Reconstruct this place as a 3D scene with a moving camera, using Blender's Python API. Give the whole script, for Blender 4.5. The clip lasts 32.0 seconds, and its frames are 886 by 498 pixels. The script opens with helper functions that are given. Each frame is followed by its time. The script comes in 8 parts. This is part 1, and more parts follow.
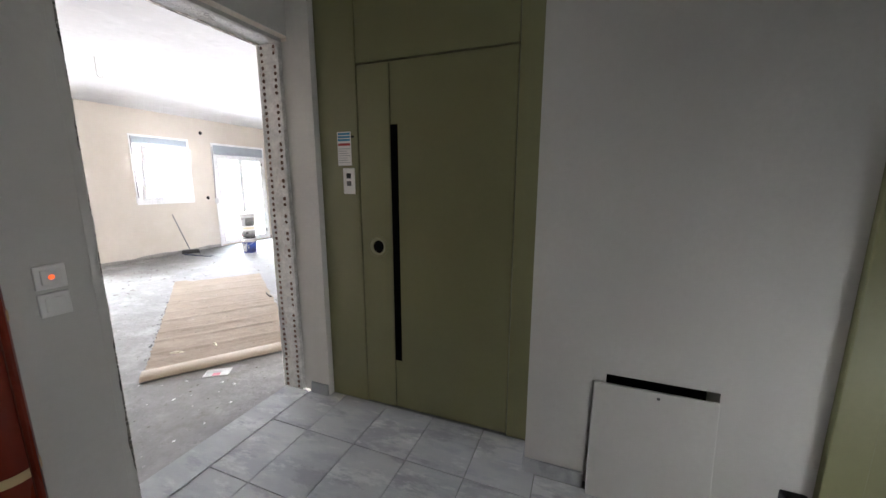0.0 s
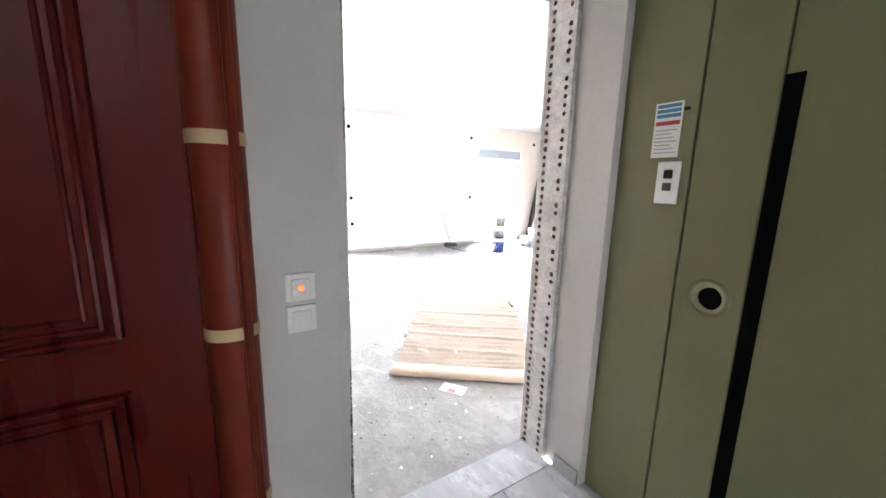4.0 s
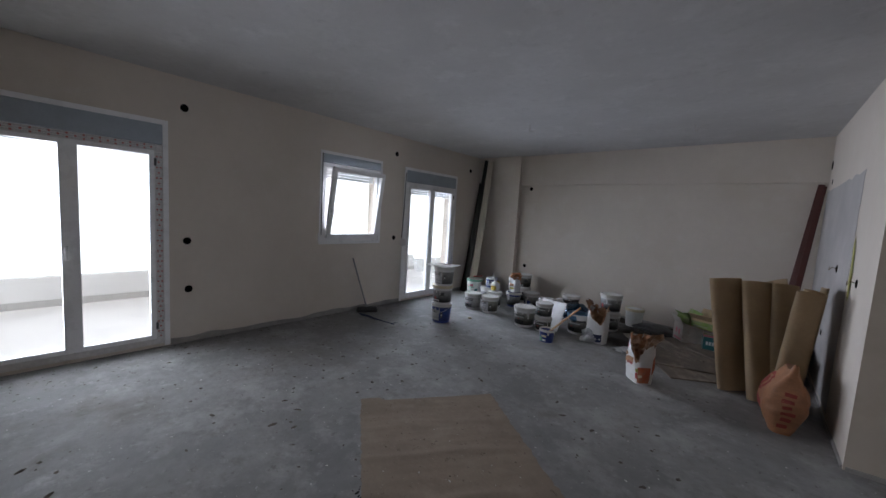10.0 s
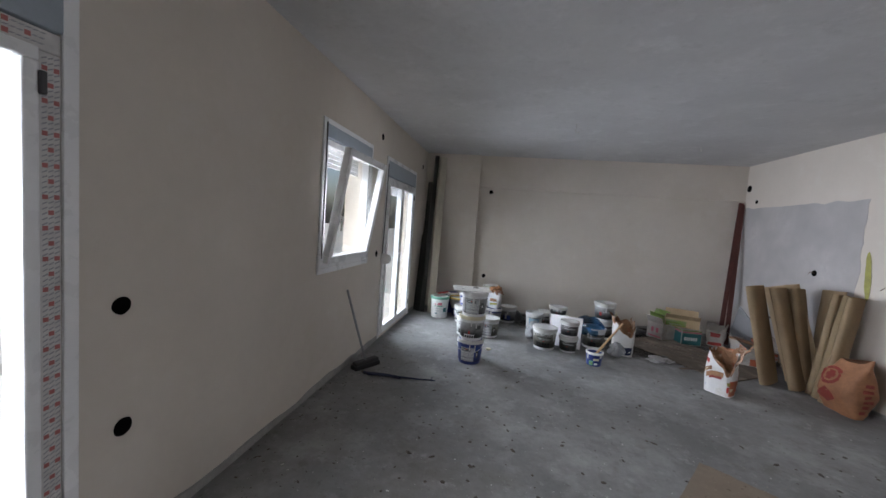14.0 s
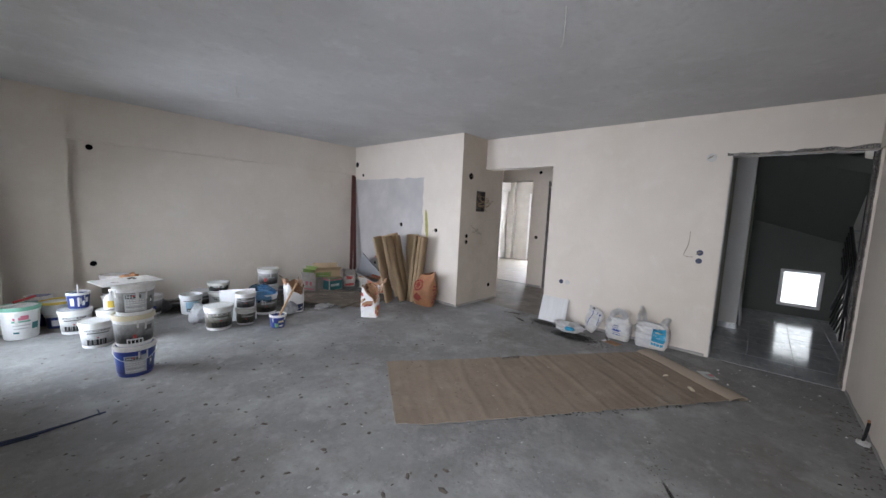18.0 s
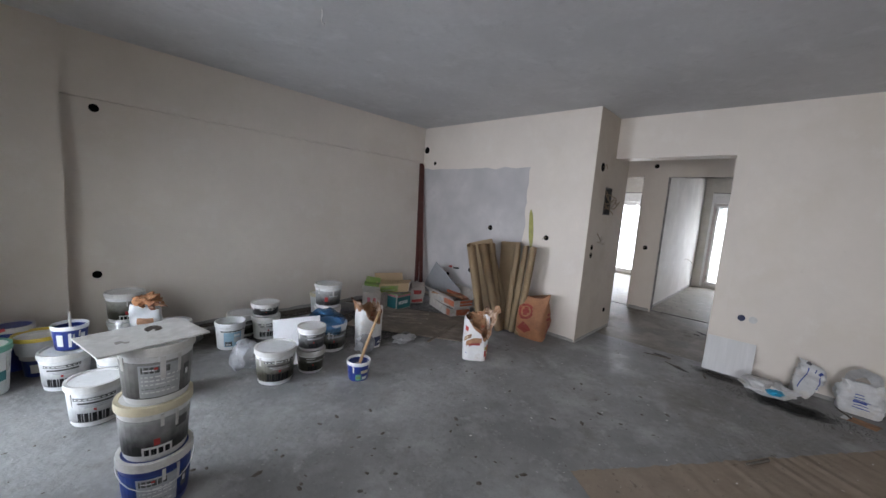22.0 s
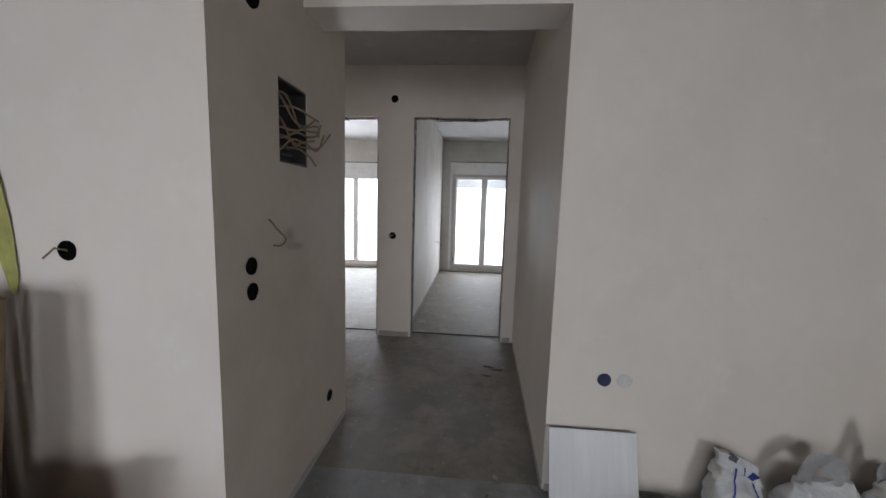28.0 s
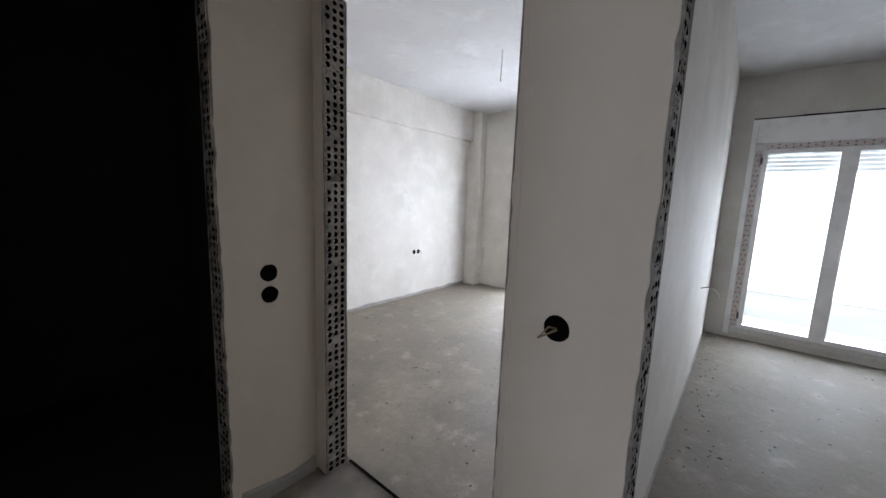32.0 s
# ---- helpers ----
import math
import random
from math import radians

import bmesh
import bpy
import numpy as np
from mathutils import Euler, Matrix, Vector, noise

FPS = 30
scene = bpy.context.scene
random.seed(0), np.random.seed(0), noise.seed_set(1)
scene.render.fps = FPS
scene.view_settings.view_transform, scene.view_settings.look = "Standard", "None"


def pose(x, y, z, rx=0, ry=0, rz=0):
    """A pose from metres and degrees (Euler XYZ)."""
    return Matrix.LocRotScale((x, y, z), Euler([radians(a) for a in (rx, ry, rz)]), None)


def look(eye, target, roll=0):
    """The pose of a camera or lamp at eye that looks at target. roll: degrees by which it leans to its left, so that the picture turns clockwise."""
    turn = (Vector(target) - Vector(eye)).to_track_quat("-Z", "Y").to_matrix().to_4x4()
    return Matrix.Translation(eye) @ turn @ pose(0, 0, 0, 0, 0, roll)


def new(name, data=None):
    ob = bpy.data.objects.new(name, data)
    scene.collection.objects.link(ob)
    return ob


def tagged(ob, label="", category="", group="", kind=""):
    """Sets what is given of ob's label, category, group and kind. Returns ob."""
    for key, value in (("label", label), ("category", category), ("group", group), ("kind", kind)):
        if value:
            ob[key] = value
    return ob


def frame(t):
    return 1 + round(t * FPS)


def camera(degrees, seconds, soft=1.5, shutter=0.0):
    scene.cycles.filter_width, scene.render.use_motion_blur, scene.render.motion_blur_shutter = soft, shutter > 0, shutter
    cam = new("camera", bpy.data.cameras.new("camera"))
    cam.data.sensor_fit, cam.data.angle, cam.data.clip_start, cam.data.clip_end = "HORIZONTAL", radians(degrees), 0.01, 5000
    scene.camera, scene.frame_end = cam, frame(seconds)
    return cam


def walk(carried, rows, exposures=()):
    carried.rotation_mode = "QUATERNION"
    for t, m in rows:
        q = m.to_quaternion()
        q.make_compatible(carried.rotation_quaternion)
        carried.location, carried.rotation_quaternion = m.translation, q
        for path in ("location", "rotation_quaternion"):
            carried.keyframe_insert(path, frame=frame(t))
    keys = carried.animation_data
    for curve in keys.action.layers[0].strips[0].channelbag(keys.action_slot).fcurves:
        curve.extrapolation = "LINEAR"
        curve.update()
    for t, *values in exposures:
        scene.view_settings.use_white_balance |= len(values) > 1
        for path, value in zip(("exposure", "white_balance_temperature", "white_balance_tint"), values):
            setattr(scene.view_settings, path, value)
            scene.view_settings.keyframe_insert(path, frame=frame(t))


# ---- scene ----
cam = camera(101.6, 32.0)
PATH = [
    (0, (1.027, 0.832, 1.405), (0.308, 2.663, 1.041), 0.1),
    (1, (0.892, 0.78, 1.404), (-0.355, 2.299, 1.035), 0.2),
    (1.5, (0.824, 0.746, 1.414), (-0.648, 2.059, 1.083), 0.3),
    (2, (0.783, 0.698, 1.405), (-0.893, 1.733, 1.056), -0.3),
    (2.5, (0.697, 0.714, 1.397), (-0.999, 1.7, 1.009), 0.3),
    (4.5, (0.22, 1.474, 1.394), (-1.448, 2.517, 1.036), 1.5),
    (5, (-0.07, 1.62, 1.404), (-1.812, 2.528, 1.026), -0.0),
    (5.5, (-0.294, 1.76, 1.364), (-2.191, 2.29, 1.026), -0.1),
    (6, (-0.451, 1.92, 1.336), (-2.403, 2.205, 1.005), -0.0),
    (6.5, (-0.576, 2.004, 1.379), (-2.487, 2.5, 1.063), 0.9),
    (7, (-0.814, 2.075, 1.381), (-2.538, 3.026, 1.03), 1.0),
    (7.5, (-0.954, 2.072, 1.404), (-2.609, 3.141, 1.057), 2.7),
    (8, (-1.038, 2.133, 1.404), (-2.624, 3.313, 1.1), 1.6),
    (8.5, (-1.252, 2.143, 1.427), (-2.652, 3.524, 1.065), 2.5),
    (9, (-1.511, 2.146, 1.449), (-2.922, 3.542, 1.205), 1.3),
    (9.5, (-1.796, 2.245, 1.483), (-3.149, 3.71, 1.33), 1.5),
    (10, (-2.059, 2.331, 1.484), (-3.354, 3.843, 1.295), 3.5),
    (10.5, (-2.416, 2.289, 1.445), (-3.547, 3.934, 1.334), 3.2),
    (11, (-2.789, 2.257, 1.455), (-3.909, 3.899, 1.228), 1.8),
    (11.5, (-3.162, 2.285, 1.453), (-4.21, 3.983, 1.313), -0.8),
    (12, (-3.541, 2.24, 1.464), (-4.44, 4.02, 1.308), 1.6),
    (12.5, (-3.886, 2.197, 1.449), (-4.647, 4.036, 1.258), 0.7),
    (13, (-4.282, 2.208, 1.439), (-5.022, 4.058, 1.263), -0.9),
    (13.5, (-4.641, 2.223, 1.481), (-5.236, 4.127, 1.335), 2.0),
    (15.5, (-5.735, 2.369, 1.45), (-5.302, 4.317, 1.316), 2.1),
    (16, (-5.862, 2.345, 1.502), (-5.249, 4.241, 1.321), 2.0),
    (16.5, (-5.835, 2.329, 1.474), (-4.994, 4.134, 1.287), 2.9),
    (17, (-5.797, 2.307, 1.472), (-4.738, 3.986, 1.233), 1.9),
    (17.5, (-5.764, 2.276, 1.462), (-4.458, 3.775, 1.239), 2.8),
    (18, (-5.76, 2.249, 1.479), (-4.273, 3.571, 1.272), 2.7),
    (18.5, (-5.788, 2.297, 1.467), (-4.301, 3.608, 1.2), 2.1),
    (19, (-5.811, 2.469, 1.455), (-4.424, 3.873, 1.136), 3.8),
    (19.5, (-5.791, 2.773, 1.469), (-4.568, 4.346, 1.293), 1.6),
    (20, (-5.763, 3.027, 1.462), (-4.561, 4.613, 1.26), 3.8),
    (20.5, (-5.778, 3.344, 1.466), (-4.469, 4.845, 1.282), 2.9),
    (21, (-5.784, 3.649, 1.443), (-4.58, 5.224, 1.18), 4.0),
    (21.5, (-5.665, 3.964, 1.466), (-4.449, 5.537, 1.25), 2.6),
    (22, (-5.539, 4.144, 1.456), (-4.086, 5.498, 1.222), 4.4),
    (22.5, (-5.449, 4.336, 1.484), (-3.636, 5.162, 1.309), 1.7),
    (23, (-5.403, 4.362, 1.471), (-3.473, 4.854, 1.289), 2.2),
    (23.5, (-5.373, 4.328, 1.46), (-3.396, 4.566, 1.271), 2.4),
    (24, (-5.345, 4.353, 1.443), (-3.356, 4.427, 1.251), 2.4),
    (24.5, (-5.145, 4.442, 1.386), (-3.162, 4.579, 1.162), 2.7),
    (25, (-4.831, 4.531, 1.461), (-2.878, 4.922, 1.277), 1.3),
    (25.5, (-4.498, 4.6, 1.438), (-2.525, 4.866, 1.249), 2.8),
    (27.5, (-2.898, 4.928, 1.363), (-0.915, 4.942, 1.105), 1.4),
    (28, (-2.496, 4.969, 1.342), (-0.516, 5.128, 1.108), 1.7),
    (28.5, (-2.126, 5.029, 1.349), (-0.153, 5.281, 1.137), 2.7),
    (29, (-1.711, 5.1, 1.371), (0.278, 5.189, 1.186), 1.7),
    (29.5, (-1.3, 5.114, 1.349), (0.678, 5.313, 1.132), 1.4),
    (30, (-0.928, 5.131, 1.395), (1.014, 5.554, 1.173), 1.0),
    (30.5, (-0.563, 5.19, 1.395), (1.392, 5.565, 1.197), 1.1),
    (31, (-0.271, 5.235, 1.373), (1.624, 5.818, 1.11), -0.5),
    (31.5, (-0.012, 5.281, 1.394), (1.683, 6.318, 1.165), 2.0),
    (32, (0.161, 5.421, 1.365), (1.688, 6.682, 1.084), 2.1),
]
EXPOSURES = [(0.0, 2.42, 6680, 13), (1.0, 2.62, 6680, 13), (2.0, 3.6, 6650, 13), (2.5, 3.8, 6550, 14), (4.5, 3.1, 6450, 15), (5.0, 2.55, 6300, 15), (5.5, 1.65, 6200, 16), (6.0, 0.9, 6200, 16), (6.5, 0.35, 6200, 15), (7.0, -0.1, 6200, 14), (8.0, -0.5, 6200, 14), (9.0, -0.9, 6250, 14), (11.0, -0.72, 6350, 13), (13.0, -0.45, 6450, 12), (16.0, 0.05, 6450, 12), (18.0, 0.2, 6450, 12), (20.0, -0.17, 6450, 12), (22.0, -0.25, 6500, 12), (23.0, -0.24, 6700, 12), (24.0, 0.13, 6650, 12), (26.0, 0.05, 6600, 11), (28.0, -0.58, 6520, 11), (29.0, -0.6, 6470, 11), (30.0, -0.5, 6420, 11), (32.0, -0.48, 6280, 10)]
walk(cam, [(t, look(eye, target, roll)) for t, eye, target, roll in PATH], EXPOSURES)

# ---- sky, sun and daylight at the openings ----
world = bpy.data.worlds.new("sky")
scene.world = world
world.use_nodes = True
wn = world.node_tree
sky = wn.nodes.new("ShaderNodeTexSky")
sky.sky_type = "NISHITA"
sky.sun_disc = False
sky.sun_elevation = radians(52)
sky.sun_rotation = radians(180)
sky.dust_density = 4.0
wn.links.new(sky.outputs[0], wn.nodes["Background"].inputs[0])
wn.nodes["Background"].inputs[1].default_value = 0.14
sun_data = bpy.data.lights.new("sun", "SUN")
sun_data.energy, sun_data.angle, sun_data.color = 2.4, radians(12), (1.0, 0.96, 0.9)
sun = new("sun", sun_data)
sun.matrix_world = look((0, -20, 25.6), (0, 0, 0))


def daylight(name, x, y, z, wide, high, towards, watts, tint=(0.93, 0.98, 1.10), aim=None, spread=180):
    """An area lamp in place of the sky's light, just outside an opening where one is built."""
    data = bpy.data.lights.new(name, "AREA")
    data.shape, data.size, data.size_y, data.energy, data.color = "RECTANGLE", wide, high, watts, tint
    ob = new(name, data)
    data.spread = radians(spread)
    ob.matrix_world = look((x, y, z), aim or (x + towards, y, z))
    return ob


# ---- materials ----
def material(name, colour, rough=0.6, metal=0.0, vary=0.08, scale=6.0, fine=60.0, bump=0.15, bump_scale=80.0, stain=None, stain_scale=1.2,
             stain_lo=0.5, stain_hi=0.75, island=0.0, coat=0.0, rough_vary=0.1, stretch=(1, 1, 1), depth=0.004, spots=(), spec=0.5):
    m = bpy.data.materials.new(name)
    m.use_nodes = True
    n, l = m.node_tree.nodes, m.node_tree.links
    p = n["Principled BSDF"]
    co = n.new("ShaderNodeTexCoord")
    mp = n.new("ShaderNodeMapping")
    mp.inputs["Scale"].default_value = stretch
    l.new(co.outputs["Object"], mp.inputs[0])
    if island:
        seed_info, seed_scale = n.new("ShaderNodeObjectInfo"), n.new("ShaderNodeMath")
        seed_scale.operation = "MULTIPLY"
        seed_scale.inputs[1].default_value = 40.0
        l.new(seed_info.outputs["Random"], seed_scale.inputs[0])
        l.new(seed_scale.outputs[0], mp.inputs["Location"])

    def noise_of(sc, detail=4.0, rough_=0.6):
        t = n.new("ShaderNodeTexNoise")
        t.inputs["Scale"].default_value, t.inputs["Detail"].default_value, t.inputs["Roughness"].default_value = sc, detail, rough_
        l.new(mp.outputs[0], t.inputs["Vector"])
        return t.outputs["Fac"]

    def mixed(kind, fac, a, b):
        x = n.new("ShaderNodeMix")
        x.data_type, x.blend_type = "RGBA", kind
        if isinstance(fac, float):
            x.inputs[0].default_value = fac
        else:
            l.new(fac, x.inputs[0])
        for sock, v in ((x.inputs[6], a), (x.inputs[7], b)):
            if isinstance(v, tuple):
                sock.default_value = (*v, 1)
            else:
                l.new(v, sock)
        return x.outputs[2]

    def ranged(v, lo, hi, a, b):
        r = n.new("ShaderNodeMapRange")
        r.inputs[1].default_value, r.inputs[2].default_value, r.inputs[3].default_value, r.inputs[4].default_value = lo, hi, a, b
        l.new(v, r.inputs[0])
        return r.outputs[0]

    big, small = noise_of(scale), noise_of(fine, 3.0)
    dark = tuple(c * (1 - vary * 2.2) for c in colour)
    light = tuple(min(1.0, c * (1 + vary)) for c in colour)
    base = mixed("MIX", ranged(big, 0.3, 0.7, 0.0, 1.0), dark, light)
    base = mixed("MIX", ranged(small, 0.35, 0.75, 0.0, 0.5), base, dark)
    if stain:
        base = mixed("MIX", ranged(noise_of(stain_scale, 6.0, 0.65), stain_lo, stain_hi, 0.0, 0.85), base, stain)
    for spot, spot_scale, lo, hi, most in spots:
        base = mixed("MIX", ranged(noise_of(spot_scale, 5.0, 0.7), lo, hi, 0.0, most), base, spot)
    if island:
        info = n.new("ShaderNodeObjectInfo")
        hsv = n.new("ShaderNodeHueSaturation")
        l.new(ranged(info.outputs["Random"], 0, 1, 1 - island, 1 + island), hsv.inputs["Value"])
        l.new(base, hsv.inputs["Color"])
        base = hsv.outputs[0]
    l.new(base, p.inputs["Base Color"])
    l.new(ranged(big, 0.3, 0.7, max(0.02, rough - rough_vary), min(1, rough + rough_vary)), p.inputs["Roughness"])
    p.inputs["Metallic"].default_value = metal
    p.inputs["Specular IOR Level"].default_value = spec
    if coat:
        p.inputs["Coat Weight"].default_value, p.inputs["Coat Roughness"].default_value = coat, 0.2
    if bump:
        b = n.new("ShaderNodeBump")
        b.inputs["Strength"].default_value, b.inputs["Distance"].default_value = bump, depth
        l.new(noise_of(bump_scale, 5.0), b.inputs["Height"])
        l.new(b.outputs[0], p.inputs["Normal"])
    return m


WALL = material("putty_wall", (0.675, 0.611, 0.535), 0.66, vary=0.03, scale=1.3, fine=14, bump=0.35, bump_scale=7, stain=(0.60, 0.533, 0.44), stain_scale=0.9, stain_lo=0.52, stain_hi=0.78, rough_vary=0.1, spec=0.17,
                spots=(((0.70, 0.65, 0.585), 3.5, 0.55, 0.7, 0.6), ((0.52, 0.465, 0.39), 11.0, 0.66, 0.78, 0.4)))
WALL_GLOSS = material("rolled_gloss_putty", (0.675, 0.611, 0.535), 0.5, vary=0.02, scale=3.0, fine=26, bump=0.2, bump_scale=10, depth=0.006, stain=(0.61, 0.546, 0.455), stain_scale=2.2, stain_lo=0.52, stain_hi=0.78, rough_vary=0.06, spec=0.018,
                      stretch=(1, 1, 0.4))
WALL_TAN = material("tan_putty", (0.53, 0.465, 0.385), 0.7, vary=0.05, scale=1.6, fine=16, bump=0.35, bump_scale=7, stain=(0.42, 0.355, 0.28), stain_scale=1.4, stain_lo=0.5, stain_hi=0.75, spec=0.12)
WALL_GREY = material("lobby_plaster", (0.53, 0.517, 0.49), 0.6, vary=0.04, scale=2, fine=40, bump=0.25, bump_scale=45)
WALL_RAW = material("bedroom_plaster", (0.67, 0.64, 0.595), 0.75, vary=0.06, scale=2.0, fine=30, bump=0.3, bump_scale=40, stain=(0.53, 0.505, 0.465), stain_scale=1.6, stain_lo=0.5, stain_hi=0.75, spots=(((0.72, 0.71, 0.69), 4.0, 0.54, 0.72, 0.6), ((0.45, 0.44, 0.42), 8.0, 0.6, 0.75, 0.45)))
CEILING = material("ceiling_paint", (0.545, 0.54, 0.535), 0.8, vary=0.06, scale=1.1, fine=18, bump=0.25, bump_scale=30, stain=(0.42, 0.415, 0.41), stain_scale=0.7, stain_lo=0.48, stain_hi=0.78, spots=(((0.60, 0.595, 0.59), 3.0, 0.54, 0.70, 0.7), ((0.385, 0.38, 0.375), 7.0, 0.58, 0.74, 0.55)))
CONCRETE = material("concrete_floor", (0.288, 0.283, 0.277), 0.76, vary=0.16, scale=1.6, fine=14, bump=0.6, bump_scale=24, depth=0.010, stain=(0.375, 0.369, 0.358), stain_scale=2.4, stain_lo=0.50, stain_hi=0.68, rough_vary=0.2, spec=0.14,
                    spots=(((0.150, 0.134, 0.116), 0.8, 0.53, 0.70, 0.7), ((0.39, 0.383, 0.37), 6.5, 0.58, 0.68, 0.55), ((0.13, 0.118, 0.105), 17.0, 0.60, 0.68, 0.5), ((0.17, 0.155, 0.138), 4.0, 0.57, 0.70, 0.5), ((0.48, 0.47, 0.455), 30.0, 0.635, 0.68, 0.6)))
CONCRETE_BROWN = material("dirty_corridor_concrete", (0.25, 0.222, 0.192), 0.7, vary=0.18, scale=1.6, fine=16, bump=0.5, bump_scale=22, stain=(0.31, 0.275, 0.235), stain_scale=2.6, stain_lo=0.5, stain_hi=0.7, rough_vary=0.15, spec=0.15,
                          spots=(((0.11, 0.09, 0.07), 1.6, 0.52, 0.68, 0.8), ((0.42, 0.40, 0.37), 14.0, 0.62, 0.72, 0.7), ((0.08, 0.065, 0.05), 26.0, 0.62, 0.72, 0.7)))
SCREED = material("bedroom_screed", (0.245, 0.21, 0.168), 0.7, vary=0.2, scale=1.8, fine=20, bump=0.5, bump_scale=26, stain=(0.20, 0.168, 0.132), stain_scale=2.0, stain_lo=0.48, stain_hi=0.72,
                  spots=(((0.36, 0.32, 0.27), 5.0, 0.55, 0.7, 0.7), ((0.11, 0.095, 0.08), 30.0, 0.6, 0.7, 0.75), ((0.13, 0.11, 0.09), 0.9, 0.5, 0.7, 0.6), ((0.46, 0.42, 0.36), 16.0, 0.64, 0.72, 0.6)))
GRAINS = (((0.38, 0.36, 0.34), 60.0, 0.52, 0.68, 0.45), ((0.82, 0.81, 0.79), 45.0, 0.56, 0.68, 0.7))
MORTAR = material("cut_mortar", (0.70, 0.685, 0.655), 0.9, vary=0.14, scale=14, fine=70, bump=0.9, bump_scale=85, depth=0.014, spots=GRAINS)
BRICK = material("hollow_brick", (0.74, 0.715, 0.68), 0.9, vary=0.12, scale=18, fine=90, bump=0.9, bump_scale=85, depth=0.014, island=0.06, stain=(0.42, 0.22, 0.15), stain_scale=7, stain_lo=0.62, stain_hi=0.72, spots=GRAINS)
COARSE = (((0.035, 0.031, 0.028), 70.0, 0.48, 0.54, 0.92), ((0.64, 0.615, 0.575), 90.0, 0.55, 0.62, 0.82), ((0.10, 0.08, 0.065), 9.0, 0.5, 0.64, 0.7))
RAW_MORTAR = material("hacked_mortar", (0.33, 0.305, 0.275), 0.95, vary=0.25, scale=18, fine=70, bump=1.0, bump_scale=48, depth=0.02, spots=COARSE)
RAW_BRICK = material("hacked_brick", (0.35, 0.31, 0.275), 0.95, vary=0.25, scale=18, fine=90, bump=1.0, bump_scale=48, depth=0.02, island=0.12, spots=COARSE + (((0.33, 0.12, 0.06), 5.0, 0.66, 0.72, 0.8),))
HOLE_CLAY = material("clay_hole", (0.34, 0.215, 0.17), 0.95, vary=0.2, bump=0)
# darker brick and mortar for inner doorways: the backlit reveals' shade in the colour
SHADED_BRICK = material("shaded_hollow_brick", (0.36, 0.33, 0.305), 0.9, vary=0.25, scale=18, fine=90, bump=1.0, bump_scale=60, depth=0.01, island=0.12, stain=(0.40, 0.37, 0.34), stain_scale=9, stain_lo=0.5, stain_hi=0.65)
SHADED_MORTAR = material("shaded_mortar", (0.32, 0.30, 0.28), 0.9, vary=0.25, scale=14, fine=70, bump=1.0, bump_scale=55, depth=0.012, stain=(0.45, 0.43, 0.40), stain_scale=9, stain_lo=0.55, stain_hi=0.7)
# near-black for holes, gaps and recesses: their shade is put into the colour
HOLE_SHADE = material("hole_shade", (0.005, 0.0048, 0.0045), 0.95, vary=0.2, bump=0, spec=0.03)
BASE_GREY = material("cement_skirting", (0.36, 0.345, 0.32), 0.85, vary=0.12, scale=8, fine=60, bump=0.5, bump_scale=50)
MARBLE = material("white_marble", (0.42, 0.43, 0.435), 0.12, vary=0.08, scale=3, fine=12, bump=0.05, bump_scale=30, stain=(0.33, 0.345, 0.36), stain_scale=3.2, stain_lo=0.48, stain_hi=0.62, island=0.05, stretch=(1, 2.4, 1), rough_vary=0.03, spots=(((0.24, 0.25, 0.27), 2.6, 0.55, 0.63, 0.6), ((0.56, 0.565, 0.57), 4.0, 0.56, 0.66, 0.6)))
GROUT = material("grey_grout", (0.2, 0.2, 0.2), 0.9, vary=0.1)
PVC = material("white_pvc", (0.88, 0.88, 0.88), 0.3, vary=0.02, bump=0.03)
FILM = material("protective_film", (0.72, 0.70, 0.68), 0.45, vary=0.08, scale=30, fine=120, bump=0.4, bump_scale=40)
FILM_MARK = material("red_print", (0.52, 0.17, 0.16), 0.5, vary=0.1, bump=0)
FILM_GREY = material("grey_print", (0.42, 0.42, 0.44), 0.5, vary=0.1, bump=0)
BLUEGREY = material("blue_grey_foil", (0.37, 0.42, 0.47), 0.4, vary=0.06, scale=5, bump=0.15, bump_scale=20)
STRAP_BAG = material("dirty_film", (0.10, 0.10, 0.10), 0.5, vary=0.2, scale=10, bump=0.3)
# paler card for the mat's fold: the light it catches is in the colour
CARD_LIT = material("lit_cardboard", (0.385, 0.312, 0.240), 0.75, vary=0.06, scale=4, fine=50, bump=0.15)
BAG_PRINTBLUE = material("navy_print", (0.04, 0.07, 0.28), 0.45, vary=0.1, bump=0)
BAG_CYAN = material("cyan_print", (0.02, 0.28, 0.45), 0.4, vary=0.08, bump=0)
DARKBOX = material("dark_box_plastic", (0.034, 0.032, 0.030), 0.5, vary=0.15, scale=20, bump=0.1)
OCHRE = material("ochre_paint", (0.38, 0.36, 0.10), 0.6, vary=0.12, scale=20)
STRAP = material("dark_strap", (0.10, 0.10, 0.10), 0.7)
OLIVE = material("olive_lacquer", (0.178, 0.176, 0.086), 0.42, vary=0.04, scale=1.5, fine=40, bump=0.08, bump_scale=120)
# paler olive that paints the light on the pull ring's inner rim
CUP_LIT = material("lit_olive_edge", (0.27, 0.27, 0.17), 0.5, vary=0.1, scale=20)
BLACK = material("black_metal", (0.010, 0.010, 0.011), 0.5, vary=0.1, bump=0.05, spec=0.25)
CHROME = material("chrome", (0.75, 0.75, 0.75), 0.2, metal=1.0, vary=0.02, bump=0.0)
